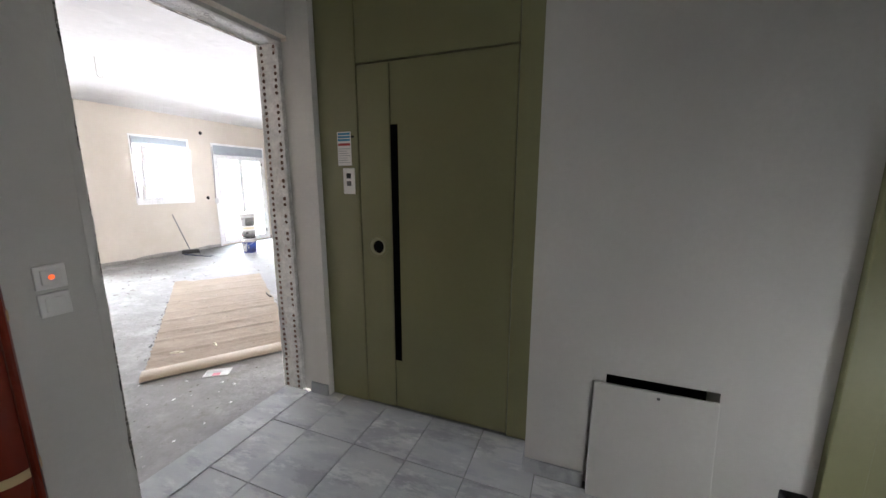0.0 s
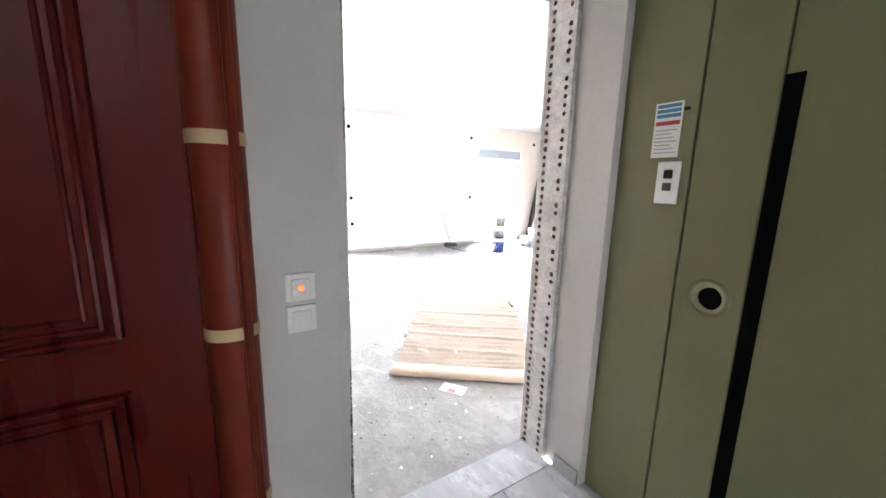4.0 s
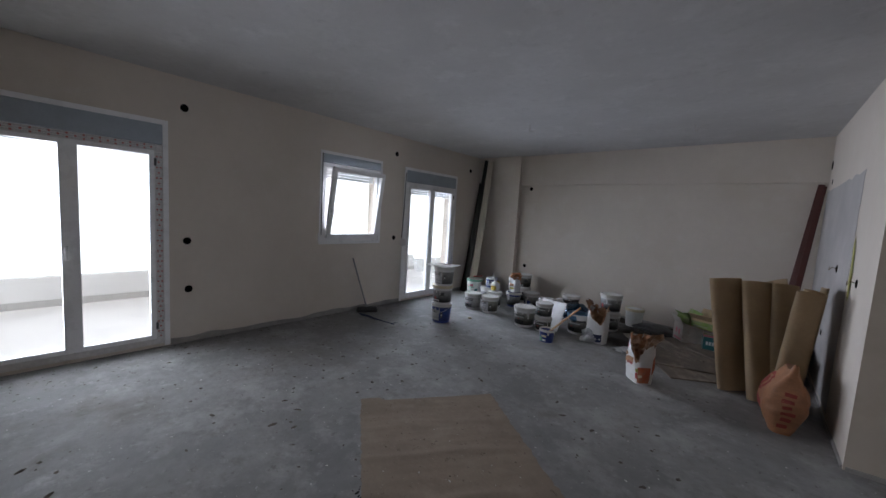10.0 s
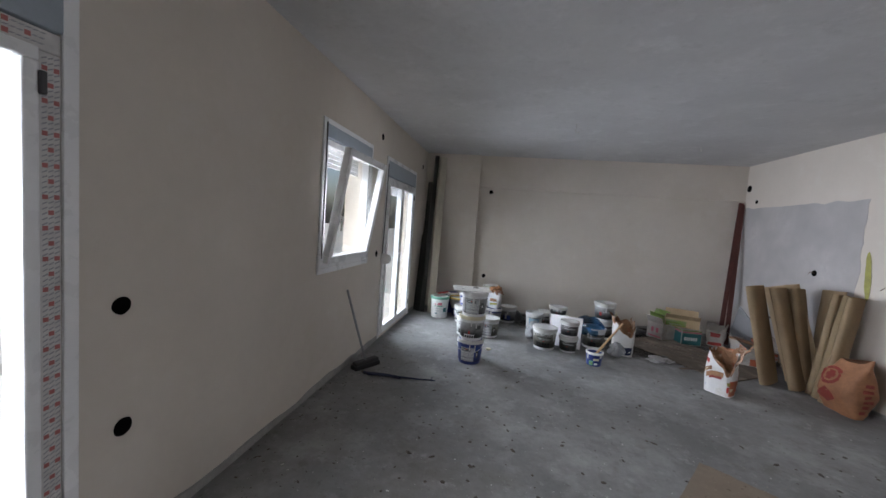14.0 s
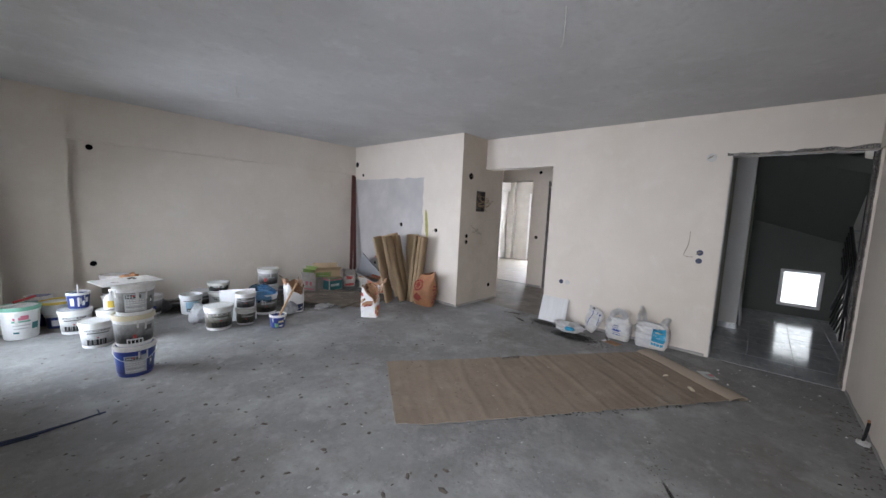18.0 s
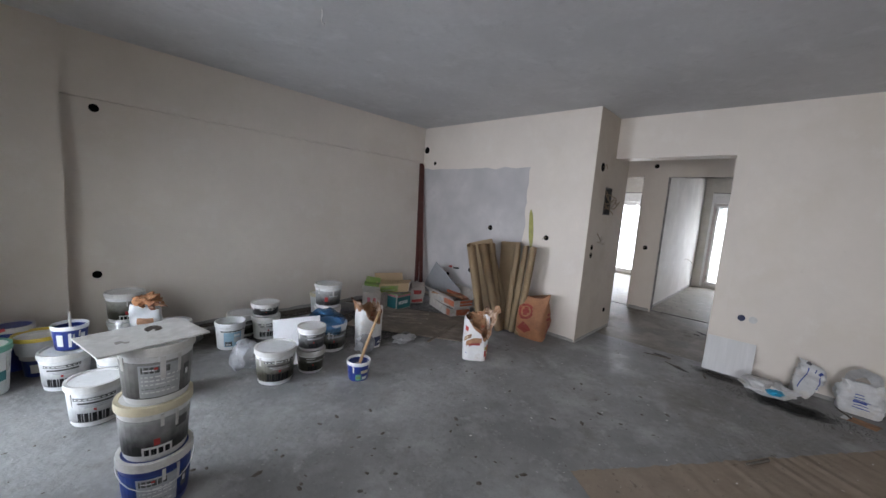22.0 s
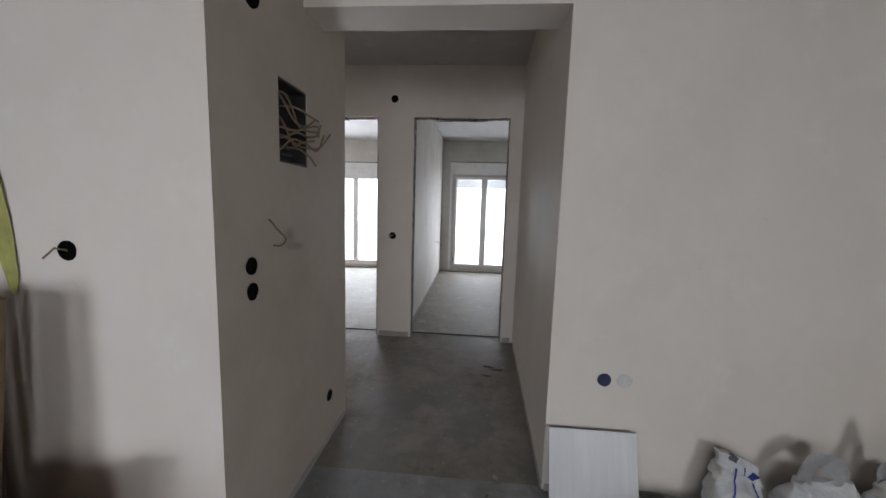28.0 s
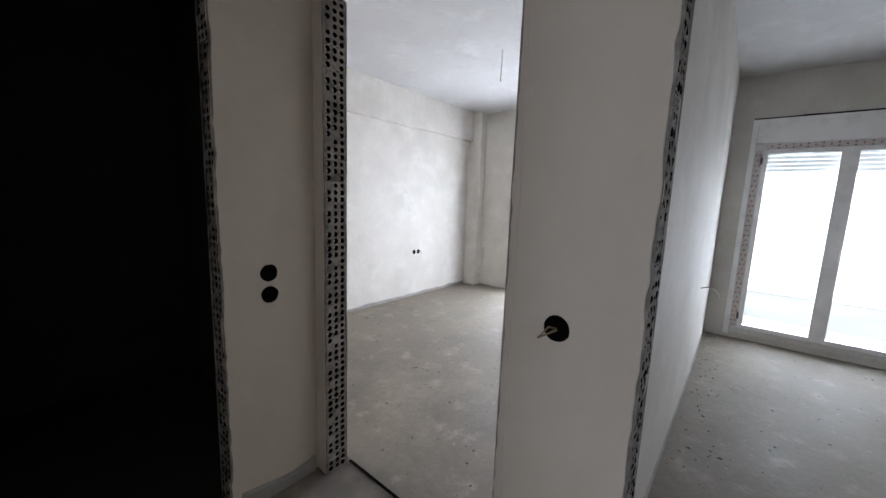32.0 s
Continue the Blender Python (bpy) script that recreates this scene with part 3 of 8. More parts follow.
pilaster = tagged(part("pilaster", boxed(XW, -5.505, 8.445, YN, 0, H), WALL), "cream plastered corner pilaster", "pilaster", kind="structure")
beam_north = tagged(part("beam_north", boxed(-5.505, XK, YN - 0.05, YN, 2.13, H), WALL), "shallow plastered beam along the wall top", "beam", kind="structure")
beam_south = tagged(skewed(part("beam_south", boxed(XW, XE - 0.002, YS, YS + 0.03, 2.2, H), WALL), XW, XE, 0.045), "shallow plastered beam along the wall top", "beam", kind="structure")
# bedrooms, lobby and stairwell shells
BW, AW = (4.11, 5.418, 0.06, 2.195), (6.80, 8.075, 0.06, 2.15)
wall_outer_east = wall("wall_outer_east", "x", XO, 0.26, 2.8, 9.1, openings=(BW, AW), mat=WALL_RAW, label="grey raw plaster wall with balcony doors")
wall_between = wall("wall_between", "y", YM, 0.1, XB + 0.12, XO, mat=WALL_RAW, label="grey raw plaster wall between the bedrooms")
wall_bedroom_north = wall("wall_bedroom_north", "y", 8.84, 0.12, XB + 0.12, XO, mat=WALL_RAW, label="grey raw plaster bedroom wall")
wall_bedroom_south = wall("wall_bedroom_south", "y", 2.95, -0.14, XB + 0.12, XO, mat=WALL_RAW, label="grey raw plaster bedroom wall")
tagged(part("column", boxed(4.84, XO, 8.62, 8.84, 0, H), WALL_RAW), "grey plastered concrete column in the corner", "column", kind="structure")
tagged(part("beam_bedroom", boxed(XB + 0.12, 4.84, 8.76, 8.84, 2.24, H), WALL_RAW), "grey plastered beam over the bedroom wall", "beam", kind="structure")
# near-black lining puts the dark room's shade into its surfaces
wall_dark_back = wall("wall_dark_back", "y", 8.6, 0.1, -1.35, XB, mat=UNLIT, label="wall of the dark room, its shade in the near-black colour")
wall_dark_west = slab("wall_dark_west", -1.349, -1.30, YH + 0.12, 8.6, 0.0, H, UNLIT, "wall of the dark room, its shade in the near-black colour", "wall")
wall_dark_east = slab("wall_dark_east", XB - 0.06, XB - 0.002, YH + 0.12, 8.6, 0.0, H, UNLIT, "wall of the dark room, its shade in the near-black colour", "wall")
wall_dark_front = slab("wall_dark_front", -1.3, -0.26, YH + 0.121, YH + 0.14, 0.0, H, UNLIT, "wall of the dark room, its shade in the near-black colour", "wall")
ceiling_dark = slab("ceiling_dark", -1.3, XB - 0.06, YH + 0.12, 8.6, H - 0.03, H - 0.004, UNLIT, "ceiling of the dark room, its shade in the near-black colour", "ceiling")
floor_dark = slab("floor_dark", -1.3, XB - 0.06, YH + 0.05, 8.6, 0.0005, 0.006, UNLIT, "floor of the dark room, its shade in the near-black colour", "floor")

floor = slab("floor", XW - 0.02, XE + 0.02, YS - 0.05, 8.7, -0.2, 0, CONCRETE, "dusty grey concrete floor with white splashes", "floor")
floor_corridor = slab("floor_corridor", XE + 0.02, XB + 0.14, YC0 - 0.1, 8.7, -0.2, 0, CONCRETE_BROWN, "dirty brown-grey concrete corridor floor", "floor")
floor_bedroom = slab("floor_bedroom", XB + 0.14, XO + 0.02, 2.85, 9.1, -0.2, 0.004, SCREED, "dusty beige cement screed floor", "floor")
ceiling = slab("ceiling", XW - 0.26, XO + 0.26, YS - 0.25, 9.1, H, H + 0.2, CEILING, "patchy pale grey painted ceiling", "ceiling")

slab("trim_joint", XB + 0.128, XB + 0.14, 4.66, 6.84, 0.0005, 0.0052, HOLE_SHADE, "dark gap between corridor floor and bedroom screed", "floor joint")
wall_lobby_south = wall("wall_lobby_south", "y", 0.10, -0.15, XL, 6.2, z0=-0.5, z1=4.6, mat=WALL_GREY, label="pale grey stairwell wall")
ceiling_lobby = slab("ceiling_lobby", XL, 1.5, -1.2, YS - 0.252, H, H + 0.2, WALL_GREY, "pale grey lobby ceiling", "ceiling")
wall_lobby_east = wall("wall_lobby_east", "x", 2.72, 0.15, 1.25, 2.3, z0=-0.3, z1=H, openings=((1.47, 2.0, 0.15, 0.78),), mat=STAIR_DIM, label="dull grey-green stairwell wall with a low window")
floor_lobby = slab("floor_lobby", XL, 2.87, 0.10, 2.80, -0.2, -0.008, GROUT, "grey grout bed under the marble tiles", "floor")
slab("threshold", XE + 0.02, XL, DOOR_S, DOOR_N, -0.01, 0.003, MARBLE, "grey marble threshold strip", "threshold")
wall_lobby_west = wall("wall_lobby_west", "x", XL + 0.0006, 0.0034, 0.10, 2.604, openings=((DOOR_S - 0.03, DOOR_N + 0.024, 0.0, LINTEL + 0.02), (0.285, 1.235, 0.0, 2.1)), mat=WALL_GREY, label="grey painted lobby face of the entrance wall")
wall_lobby_return = slab("wall_lobby_return", XL, -0.48, 2.605, 2.80, 0, H, WALL_GREY, "narrow grey wall strip beside the lift", "wall")
wall_lobby_pier = slab("wall_lobby_pier", 0.83, 1.10, 2.44, 2.80, 0, H, WALL_GREY, "grey plastered pier beside the lift", "wall")
wall_lobby_north = wall("wall_lobby_north", "y", 2.472, 0.32, 1.10, 1.92, openings=((1.165, 1.585, 0.05, 0.57),), mat=WALL_GREY, label="grey wall with a low meter recess")
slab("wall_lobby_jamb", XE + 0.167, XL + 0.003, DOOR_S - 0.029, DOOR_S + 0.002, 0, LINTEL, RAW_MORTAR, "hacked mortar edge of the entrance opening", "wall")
# lobby grey laid over the cream cut, darker to suit the shade there
slab("wall_lobby_jamb_north", XE + 0.167, XL + 0.0006, DOOR_N + 0.026, DOOR_N + 0.03, 0, LINTEL, WALL_GREY, "lobby grey facing on the entrance opening's edge, darker for its shade", "wall")
# unseen sheet added behind the lift so no daylight leaks under its door
slab("wall_lift_shaft", XL, 1.10, 2.802, 2.83, -0.2, H, UNLIT, "unseen near-black sheet that stops daylight under the lift door", "wall")
# near-black sheet in place of the shade at the back of the recess
niche_back = slab("niche_back", 1.151, 1.569, 2.57, 2.59, 0.051, 0.579, HOLE_SHADE, "near-black back sheet for the meter recess's shade", "recess")


# ---- windows ----
def casement(bm_frame, y0, y1, z0, z1, x0, x1, w=0.055):
    for a in ((y0, y1, z0, z0 + w), (y0, y1, z1 - w, z1), (y0, y0 + w, z0 + w, z1 - w), (y1 - w, y1, z0 + w, z1 - w)):
        box(bm_frame, x0, x1, a[0], a[1], a[2], a[3], bevel=0.006)


def prints(y0, y1, z0, z1, x, out):
    """Staggered red squares and slanted grey words on the protective film of a frame face."""
    red, grey = bmesh.new(), bmesh.new()
    tall = z1 - z0 > y1 - y0
    long_, wide = (z1 - z0, y1 - y0) if tall else (y1 - y0, z1 - z0)

    def mark(b, u, v, du, dv, slant):
        q = []
        for su, sv in ((-1, -1), (1, -1), (1, 1), (-1, 1)):
            a, c = u + su * du + slant * sv, v + sv * dv
            q.append(b.verts.new((x + out * 0.0012, y0 + (c if tall else a), z0 + (a if tall else c))))
        b.faces.new(q if tall == (out > 0) else q[::-1])

    for i in range(int(long_ / 0.05)):
        for v in ((0.18, 0.82) if i % 2 else (0.5,)):
            mark(red, 0.025 + i * 0.05, wide * v, 0.0075, 0.0075, 0.0)
        for k in range(3):
            for v in (0.16, 0.5, 0.84):
                if k or (v == 0.5) == bool(i % 2):
                    mark(grey, 0.025 + i * 0.05 + k * 0.0166 + (v - 0.5) * 0.008, wide * v, 0.0024 if tall else 0.0065, 0.0068 if tall else 0.0024, 0.0035 if tall else 0.004)
    return red, grey


def balcony_door(name, wallx, inward, opening, label, film, leaves=2, handle=True, box_mat=None, box_open=False, shutter_down=0.0, strap_side=0):
    """A white plastic window or door with its shutter box; the room is towards inward (+1 or -1) of the wall face."""
    y0, y1, z0, z1 = opening
    s = inward
    m = Matrix.Translation((wallx, 0, 0)) @ Matrix.Diagonal((s, 1, 1, 1))
    th = thing(name, Matrix.Identity(4), label, "window", kind="structure")

    def bar(b):
        bmesh.ops.transform(b, matrix=m, verts=b.verts)
        if s < 0:
            bmesh.ops.reverse_faces(b, faces=b.faces)
        return b

    zb = z1 - 0.19
    part("shutter_box", bar(boxed(-0.10, 0.018, y0, y1, zb + 0.004, z1, 0.006)), box_mat or BLUEGREY, th, "shutter box under the lintel")
    trim = bmesh.new()
    for a in ((y0 - 0.045, y0, z0 - 0.02, z1 + 0.045), (y1, y1 + 0.045, z0 - 0.02, z1 + 0.045), (y0, y1, z1, z1 + 0.045)):
        box(trim, 0.001, 0.014, *a, bevel=0.003)
    part("casing", bar(trim), PVC, th)
    if box_mat:
        crack = bmesh.new()
        for k in range(12):
            a, b = y0 - 0.04 + (y1 - y0 + 0.08) * k / 12, y0 - 0.04 + (y1 - y0 + 0.08) * (k + 1) / 12
            box(crack, 0.0005, 0.005, a, b, z1 + 0.046, z1 + 0.056 + 0.014 * abs(noise.noise(Vector((k * 1.3, y0, 0)))))
        part("plaster_gap", bar(crack), HOLE_SHADE, th, "dark gap above the shutter box")
    outer = bmesh.new()
    casement(outer, y0, y1, z0, zb, -0.065, 0.006, 0.066)
    frame_ob = part("window_frame", bar(outer), FILM if film else PVC, th, "frame in printed protective film" if film else "")
    if film:
        for strip in ((y0 + 0.006, y0 + 0.054, z0 + 0.06, zb - 0.06), (y1 - 0.054, y1 - 0.006, z0 + 0.06, zb - 0.06), (y0 + 0.06, y1 - 0.06, zb - 0.055, zb - 0.005)):
            red, grey = prints(*strip, 0.0065, 1)
            part("print", bar(red), FILM_MARK, frame_ob)
            part("print", bar(grey), FILM_GREY, frame_ob)
    span = (y1 - y0 - 0.12) / leaves
    for k in range(leaves):
        a, b = y0 + 0.06 + k * span, y0 + 0.06 + (k + 1) * span
        leaf = bmesh.new()
        casement(leaf, a + 0.003, b - 0.003, z0 + 0.06, zb - 0.06, -0.05, 0.018, 0.043)
        leaf_ob = part("sash", bar(leaf), PVC, th)
        pane = part("pane", bar(boxed(-0.022, -0.016, a + 0.04, b - 0.04, z0 + 0.095, zb - 0.095)), GLASS, leaf_ob)
        pane.visible_shadow = False
        if leaves == 2 and k == 0:
            part("meeting_stile", bar(boxed(-0.045, 0.0195, b - 0.058, b + 0.058, z0 + 0.064, zb - 0.064, 0.006)), PVC, leaf_ob)
        if handle and k == 0:
            hy = b - 0.03
            grip = join(boxed(0.018, 0.026, hy - 0.014, hy + 0.014, 0.97, 1.04, 0.004), boxed(0.026, 0.05, hy - 0.009, hy + 0.009, 1.01, 1.03), boxed(0.045, 0.058, hy - 0.009, hy + 0.009, 0.91, 1.03, 0.004))
            part("handle", bar(grip), PVC, leaf_ob)
            for hz in (z0 + 0.16, zb - 0.2):
                part("hinge", bar(boxed(0.006, 0.03, y1 - 0.068, y1 - 0.05, hz, hz + 0.07, 0.004)), STRAP, th, "dark hinge")
    if shutter_down:
        for k in range(int(shutter_down / 0.04)):
            z = zb - 0.03 - k * 0.04
            part("shutter_slat", bar(boxed(-0.13, -0.115, y0 + 0.03, y1 - 0.03, z - 0.036, z, 0.004)), PVC, th)
    if strap_side:
        y = y0 - 0.02 if strap_side < 0 else y1 + 0.02
        part("shutter_strap", bar(tube([(0.03, y, z1 - 0.02), (0.032, y + 0.004, z1 - 0.5), (0.03, y - 0.004, z1 - 1.15)], 0.006, 6)), STRAP, th, "dark shutter strap")
    return th


window_1 = balcony_door("window_1", XW, 1, D1, "white double balcony door with printed film and blue-grey shutter box", True, strap_side=-1, shutter_down=0.1)
window_3 = balcony_door("window_3", XW, 1, D2, "white double balcony door with half-lowered shutter top", False, shutter_down=0.17)
window_4 = balcony_door("window_4", XO, -1, BW, "white double balcony door with white shutter box", True, box_mat=PVC, shutter_down=0.24)
window_5 = balcony_door("window_5", XO, -1, AW, "white double balcony door in the bright bedroom", False, box_mat=PVC, shutter_down=0.05)


def tilted_window():
    y0, y1, z0, z1 = W1
    th = thing("window_2", Matrix.Identity(4), "small white window tilted inward at the top, blue-grey shutter box", "window", kind="structure")
    zb = z1 - 0.115
    part("shutter_box", boxed(XW - 0.1, XW + 0.018, y0, y1, zb + 0.004, z1, 0.006), BLUEGREY, th)
    trim = bmesh.new()
    for a in ((y0 - 0.04, y0, z0 - 0.04, z1 + 0.04), (y1, y1 + 0.04, z0 - 0.04, z1 + 0.04), (y0, y1, z1, z1 + 0.04), (y0, y1, z0 - 0.04, z0)):
        box(trim, XW + 0.001, XW + 0.014, *a, bevel=0.003)
    part("casing", trim, PVC, th)
    outer = bmesh.new()
    casement(outer, y0, y1, z0, zb, XW - 0.065, XW + 0.006, 0.055)
    part("window_frame", outer, PVC, th)
    for k in range(4):
        part("shutter_slat", boxed(XW - 0.13, XW - 0.115, y0 + 0.03, y1 - 0.03, zb - 0.07 - 0.04 * k, zb - 0.034 - 0.04 * k, 0.004), PVC, th)
    lean = Matrix.Translation((XW - 0.01, 0, z0 + 0.06)) @ Matrix.Rotation(radians(9.5), 4, "Y") @ Matrix.Translation((0, 0, -z0 - 0.06))
    sash = bmesh.new()
    casement(sash, y0 + 0.05, y1 - 0.05, z0 + 0.05, zb - 0.04, 0.0, 0.06, 0.06)
    bmesh.ops.transform(sash, matrix=lean, verts=sash.verts)
    leaf = part("sash", sash, PVC, th, "tilted sash")
    glass = part("pane", boxed(0.02, 0.026, y0 + 0.11, y1 - 0.11, z0 + 0.11, zb - 0.10, m=lean), GLASS, leaf)
    glass.visible_shadow = False
    grip = join(boxed(0.06, 0.07, y0 + 0.07, y0 + 0.095, 1.43, 1.50, 0.003, lean), boxed(0.07, 0.10, y0 + 0.075, y0 + 0.09, 1.47, 1.485, 0.0, lean), boxed(0.09, 0.103, y0 + 0.075, y0 + 0.09, 1.37, 1.485, 0.003, lean))
    part("handle", grip, PVC, leaf)
    part("shutter_strap", tube([(XW + 0.03, y0 - 0.02, z1), (XW + 0.03, y0 - 0.022, 1.7), (XW + 0.03, y0 - 0.02, 1.12)], 0.006, 6), STRAP, th)
    part("strap_coiler", boxed(XW + 0.001, XW + 0.03, y0 - 0.055, y0 - 0.015, 1.02, 1.15, 0.012), PVC, th)


tilted_window()
coiler = thing("strap_coiler", pose(XW, 6.36, 1.0), "white swing-out shutter strap coiler beside the balcony door", "strap coiler")
plate = join(boxed(0.002, 0.075, -0.011, 0.011, -0.06, 0.06, 0.004))
cap = lathe([(0, 0.0145), (0.056, 0.0145), (0.06, 0.009), (0.06, -0.009), (0.056, -0.0145), (0, -0.0145)], 24)
bmesh.ops.rotate(cap, matrix=Matrix.Rotation(radians(90), 3, "X"), verts=cap.verts)
bmesh.ops.translate(cap, vec=(0.072, 0, 0), verts=cap.verts)
part("housing", join(plate, cap), PVC, coiler, smooth=True)
part("strap", tube([(0.015, 0.0, 0.05), (0.02, 0.02, 0.5), (0.02, 0.035, 1.12)], 0.006, 6), STRAP, coiler, "dark shutter strap")

# balconies and ground outside
balcony_west = slab("balcony_west", -9.1, XW - 0.26, 0.8, 9.2, -0.25, -0.03, OUTSIDE, "pale rendered balcony slab", "balcony")
parapet_west = slab("parapet_west", -9.1, -8.95, 0.8, 9.2, -0.03, 0.36, OUTSIDE, "low pale balcony parapet", "parapet")
slab("baseboard_balcony", -8.949, -8.935, 0.8, 9.2, -0.029, 0.06, TILE, "grey band along the foot of the balcony parapet", "baseboard")
balcony_east = slab("balcony_east", XO + 0.26, 6.3, 1.6, 9.1, -0.25, -0.03, OUTSIDE, "pale rendered balcony slab", "balcony")
ground = slab("ground", -400, 400, -400, 400, -9.5, -9.0, GROUND, "distant ground below the flat", "ground")



def backdrop(name, x, power):
    """A plain glowing overcast sky beyond the balcony."""
    m = glowing(name, (0.96, 0.98, 1.0), power)
    s = 1 if x < 0 else -1
    ob = part(name, boxed(min(x, x - s * 0.02), max(x, x - s * 0.02), -90.0, 95.0, -8.9, 60.0), m)
    return tagged(ob, "overexposed white overcast sky beyond the balcony", "sky", kind="structure")


backdrop("backdrop_west", -60.0, 3.0)
backdrop("backdrop_east", 60.0, 3.0)
tagged(part("backdrop_stair", boxed(3.0, 3.02, 1.3, 2.2, -0.15, 1.1), glowing("backdrop_stair", (0.96, 0.98, 1.0), 2.0)), "bright overcast sky behind the low stairwell window", "sky", kind="structure")
for nm, yy, zz, wd, hg in (("daylight_one", 2.585, 1.03, 1.15, 1.75), ("daylight_two", 5.395, 1.55, 0.80, 0.9), ("daylight_three", 7.05, 1.03, 1.15, 1.75)):
    daylight(nm, XW - 0.30, yy, zz, wd, hg, 1, (54 if yy > 7 else 54) * wd * hg / 2.0, (0.88, 0.97, 1.14) if yy > 7 else (0.93, 0.98, 1.10), (XW + 0.7, yy + (0.50 if yy < 4 else -0.12 if yy > 7 else 0.0), zz - 0.17), 114)
for nm, yy, power in (("daylight_four", 4.764, 74), ("daylight_five", 7.437, 235)):
    daylight(nm, XO + 0.30, yy, 1.03, 1.15, 1.75, -1, power)
# unseen lamp added inside the stairwell, no window built; brightens the upper flight
daylight("daylight_landing", 2.55, 2.1, 3.6, 0.9, 0.9, -1, 14, (1.0, 1.0, 0.96), (2.6, 0.3, 1.2), 110)
daylight("daylight_stair", 2.9, 1.73, 0.47, 0.45, 0.55, -1, 0.45)
# ---- lobby ----
def lift_front():
    th = thing("lift_door", Matrix.Identity(4), "olive green steel lift door with a long black pull slot", "lift door")
    y = 2.65
    part("side_panel", boxed(-0.48, -0.212, y, y + 0.05, 0, H, 0.003), OLIVE, th)
    part("side_panel", boxed(0.697, 0.83, y, y + 0.05, 0, H, 0.003), OLIVE, th)
    part("top_panel", boxed(-0.208, 0.693, y, y + 0.05, 2.046, H, 0.003), OLIVE, th)
    leaf = part("leaf", boxed(-0.207, 0.692, y + 0.006, y + 0.05, 0.006, 2.04, 0.004), OLIVE, th)
    part("pull_strip", boxed(-0.205, -0.005, y + 0.001, y + 0.006, 0.008, 2.036, 0.002), OLIVE, leaf)
    # flat near-black strip in place of a shaded slot
    part("pull_slot", boxed(0.0, 0.043, y + 0.003, y + 0.012, 0.325, 1.715), HOLE_SHADE, leaf, "near-black strip for the shaded recess of the pull")
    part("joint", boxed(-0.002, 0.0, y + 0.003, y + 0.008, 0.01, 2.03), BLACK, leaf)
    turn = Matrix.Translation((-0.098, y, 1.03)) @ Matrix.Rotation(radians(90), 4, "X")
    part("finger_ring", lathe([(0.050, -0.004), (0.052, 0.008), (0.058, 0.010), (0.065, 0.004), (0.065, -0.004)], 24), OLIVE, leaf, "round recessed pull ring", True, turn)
    part("ring_cup", lathe([(0.034, 0.0035), (0.051, 0.0075), (0.051, -0.004), (0.034, -0.004)], 24), CUP_LIT, leaf, "inner edge of the pull, its lit crescent in the paler colour", True, turn)
    # the offset dark disc leaves the painted crescent on the lit side
    part("ring_recess", lathe([(0, 0.005), (0.038, 0.0052), (0.038, -0.004), (0, -0.004)], 20), HOLE_SHADE, leaf, "", False, turn @ Matrix.Translation((0.009, 0, 0)))


lift_front()


def notice():
    th = thing("notice_sticker", Matrix.Identity(4), "white notice sticker with blue and red stripes on the lift panel", "sticker")
    y = 2.649
    part("sheet", boxed(-0.352, -0.258, y - 0.001, y, 1.50, 1.69), PLASTIC_WHITE, th)
    stripes = bmesh.new()
    for k, z in enumerate((1.672, 1.655, 1.638)):
        box(stripes, -0.346, -0.264, y - 0.0022, y - 0.001, z, z + 0.012)
    part("stripe", stripes, BAG_BLUE, th, "blue stripes")
    part("stripe", boxed(-0.346, -0.264, y - 0.0022, y - 0.001, 1.612, 1.626), REDP, th, "red stripe")
    lines = bmesh.new()
    for k in range(7):
        box(lines, -0.344, -0.268 - 0.01 * (k % 3), y - 0.002, y - 0.001, 1.515 + 0.013 * k, 1.519 + 0.013 * k)
    part("text_bar", lines, GREY_PRINT, th)
    part("peg", boxed(-0.256, -0.236, y - 0.004, y, 1.655, 1.666, 0.001), BLACK, th)


notice()


def call_panel():
    th = thing("lift_call_panel", Matrix.Identity(4), "white lift call plate with two black square buttons", "call panel")
    y = 2.649
    part("plate", boxed(-0.318, -0.238, y - 0.008, y, 1.335, 1.485, 0.004), PLASTIC_WHITE, th)
    part("button", boxed(-0.292, -0.262, y - 0.011, y - 0.008, 1.425, 1.455, 0.001), BLACK, th)
    part("button", boxed(-0.292, -0.262, y - 0.011, y - 0.008, 1.382, 1.41, 0.001), STRAP, th)


call_panel()


def wall_switch(y, z, lit):
    th = thing("light_switch", pose(XL, y, z), "white square wall switch" + (" with glowing orange pilot lamp" if lit else " plate"), "switch", "lobby switches")
    part("plate", boxed(0, 0.011, -0.041, 0.041, -0.041, 0.041, 0.004), PLASTIC_WHITE, th)
    part("rocker", boxed(0.011, 0.016, -0.026, 0.026, -0.026, 0.026, 0.003), PLASTIC_WHITE, th)
    if lit:
        part("pilot_lamp", lathe([(0, 0.022), (0.006, 0.021), (0.009, 0.016), (0.009, 0.014)], 12), NEON, th, "glowing orange pilot lamp", True, pose(0, 0, 0, 0, 90, 0) @ pose(0, 0, 0))


wall_switch(1.445, 1.09, True)
wall_switch(1.445, 0.995, False)


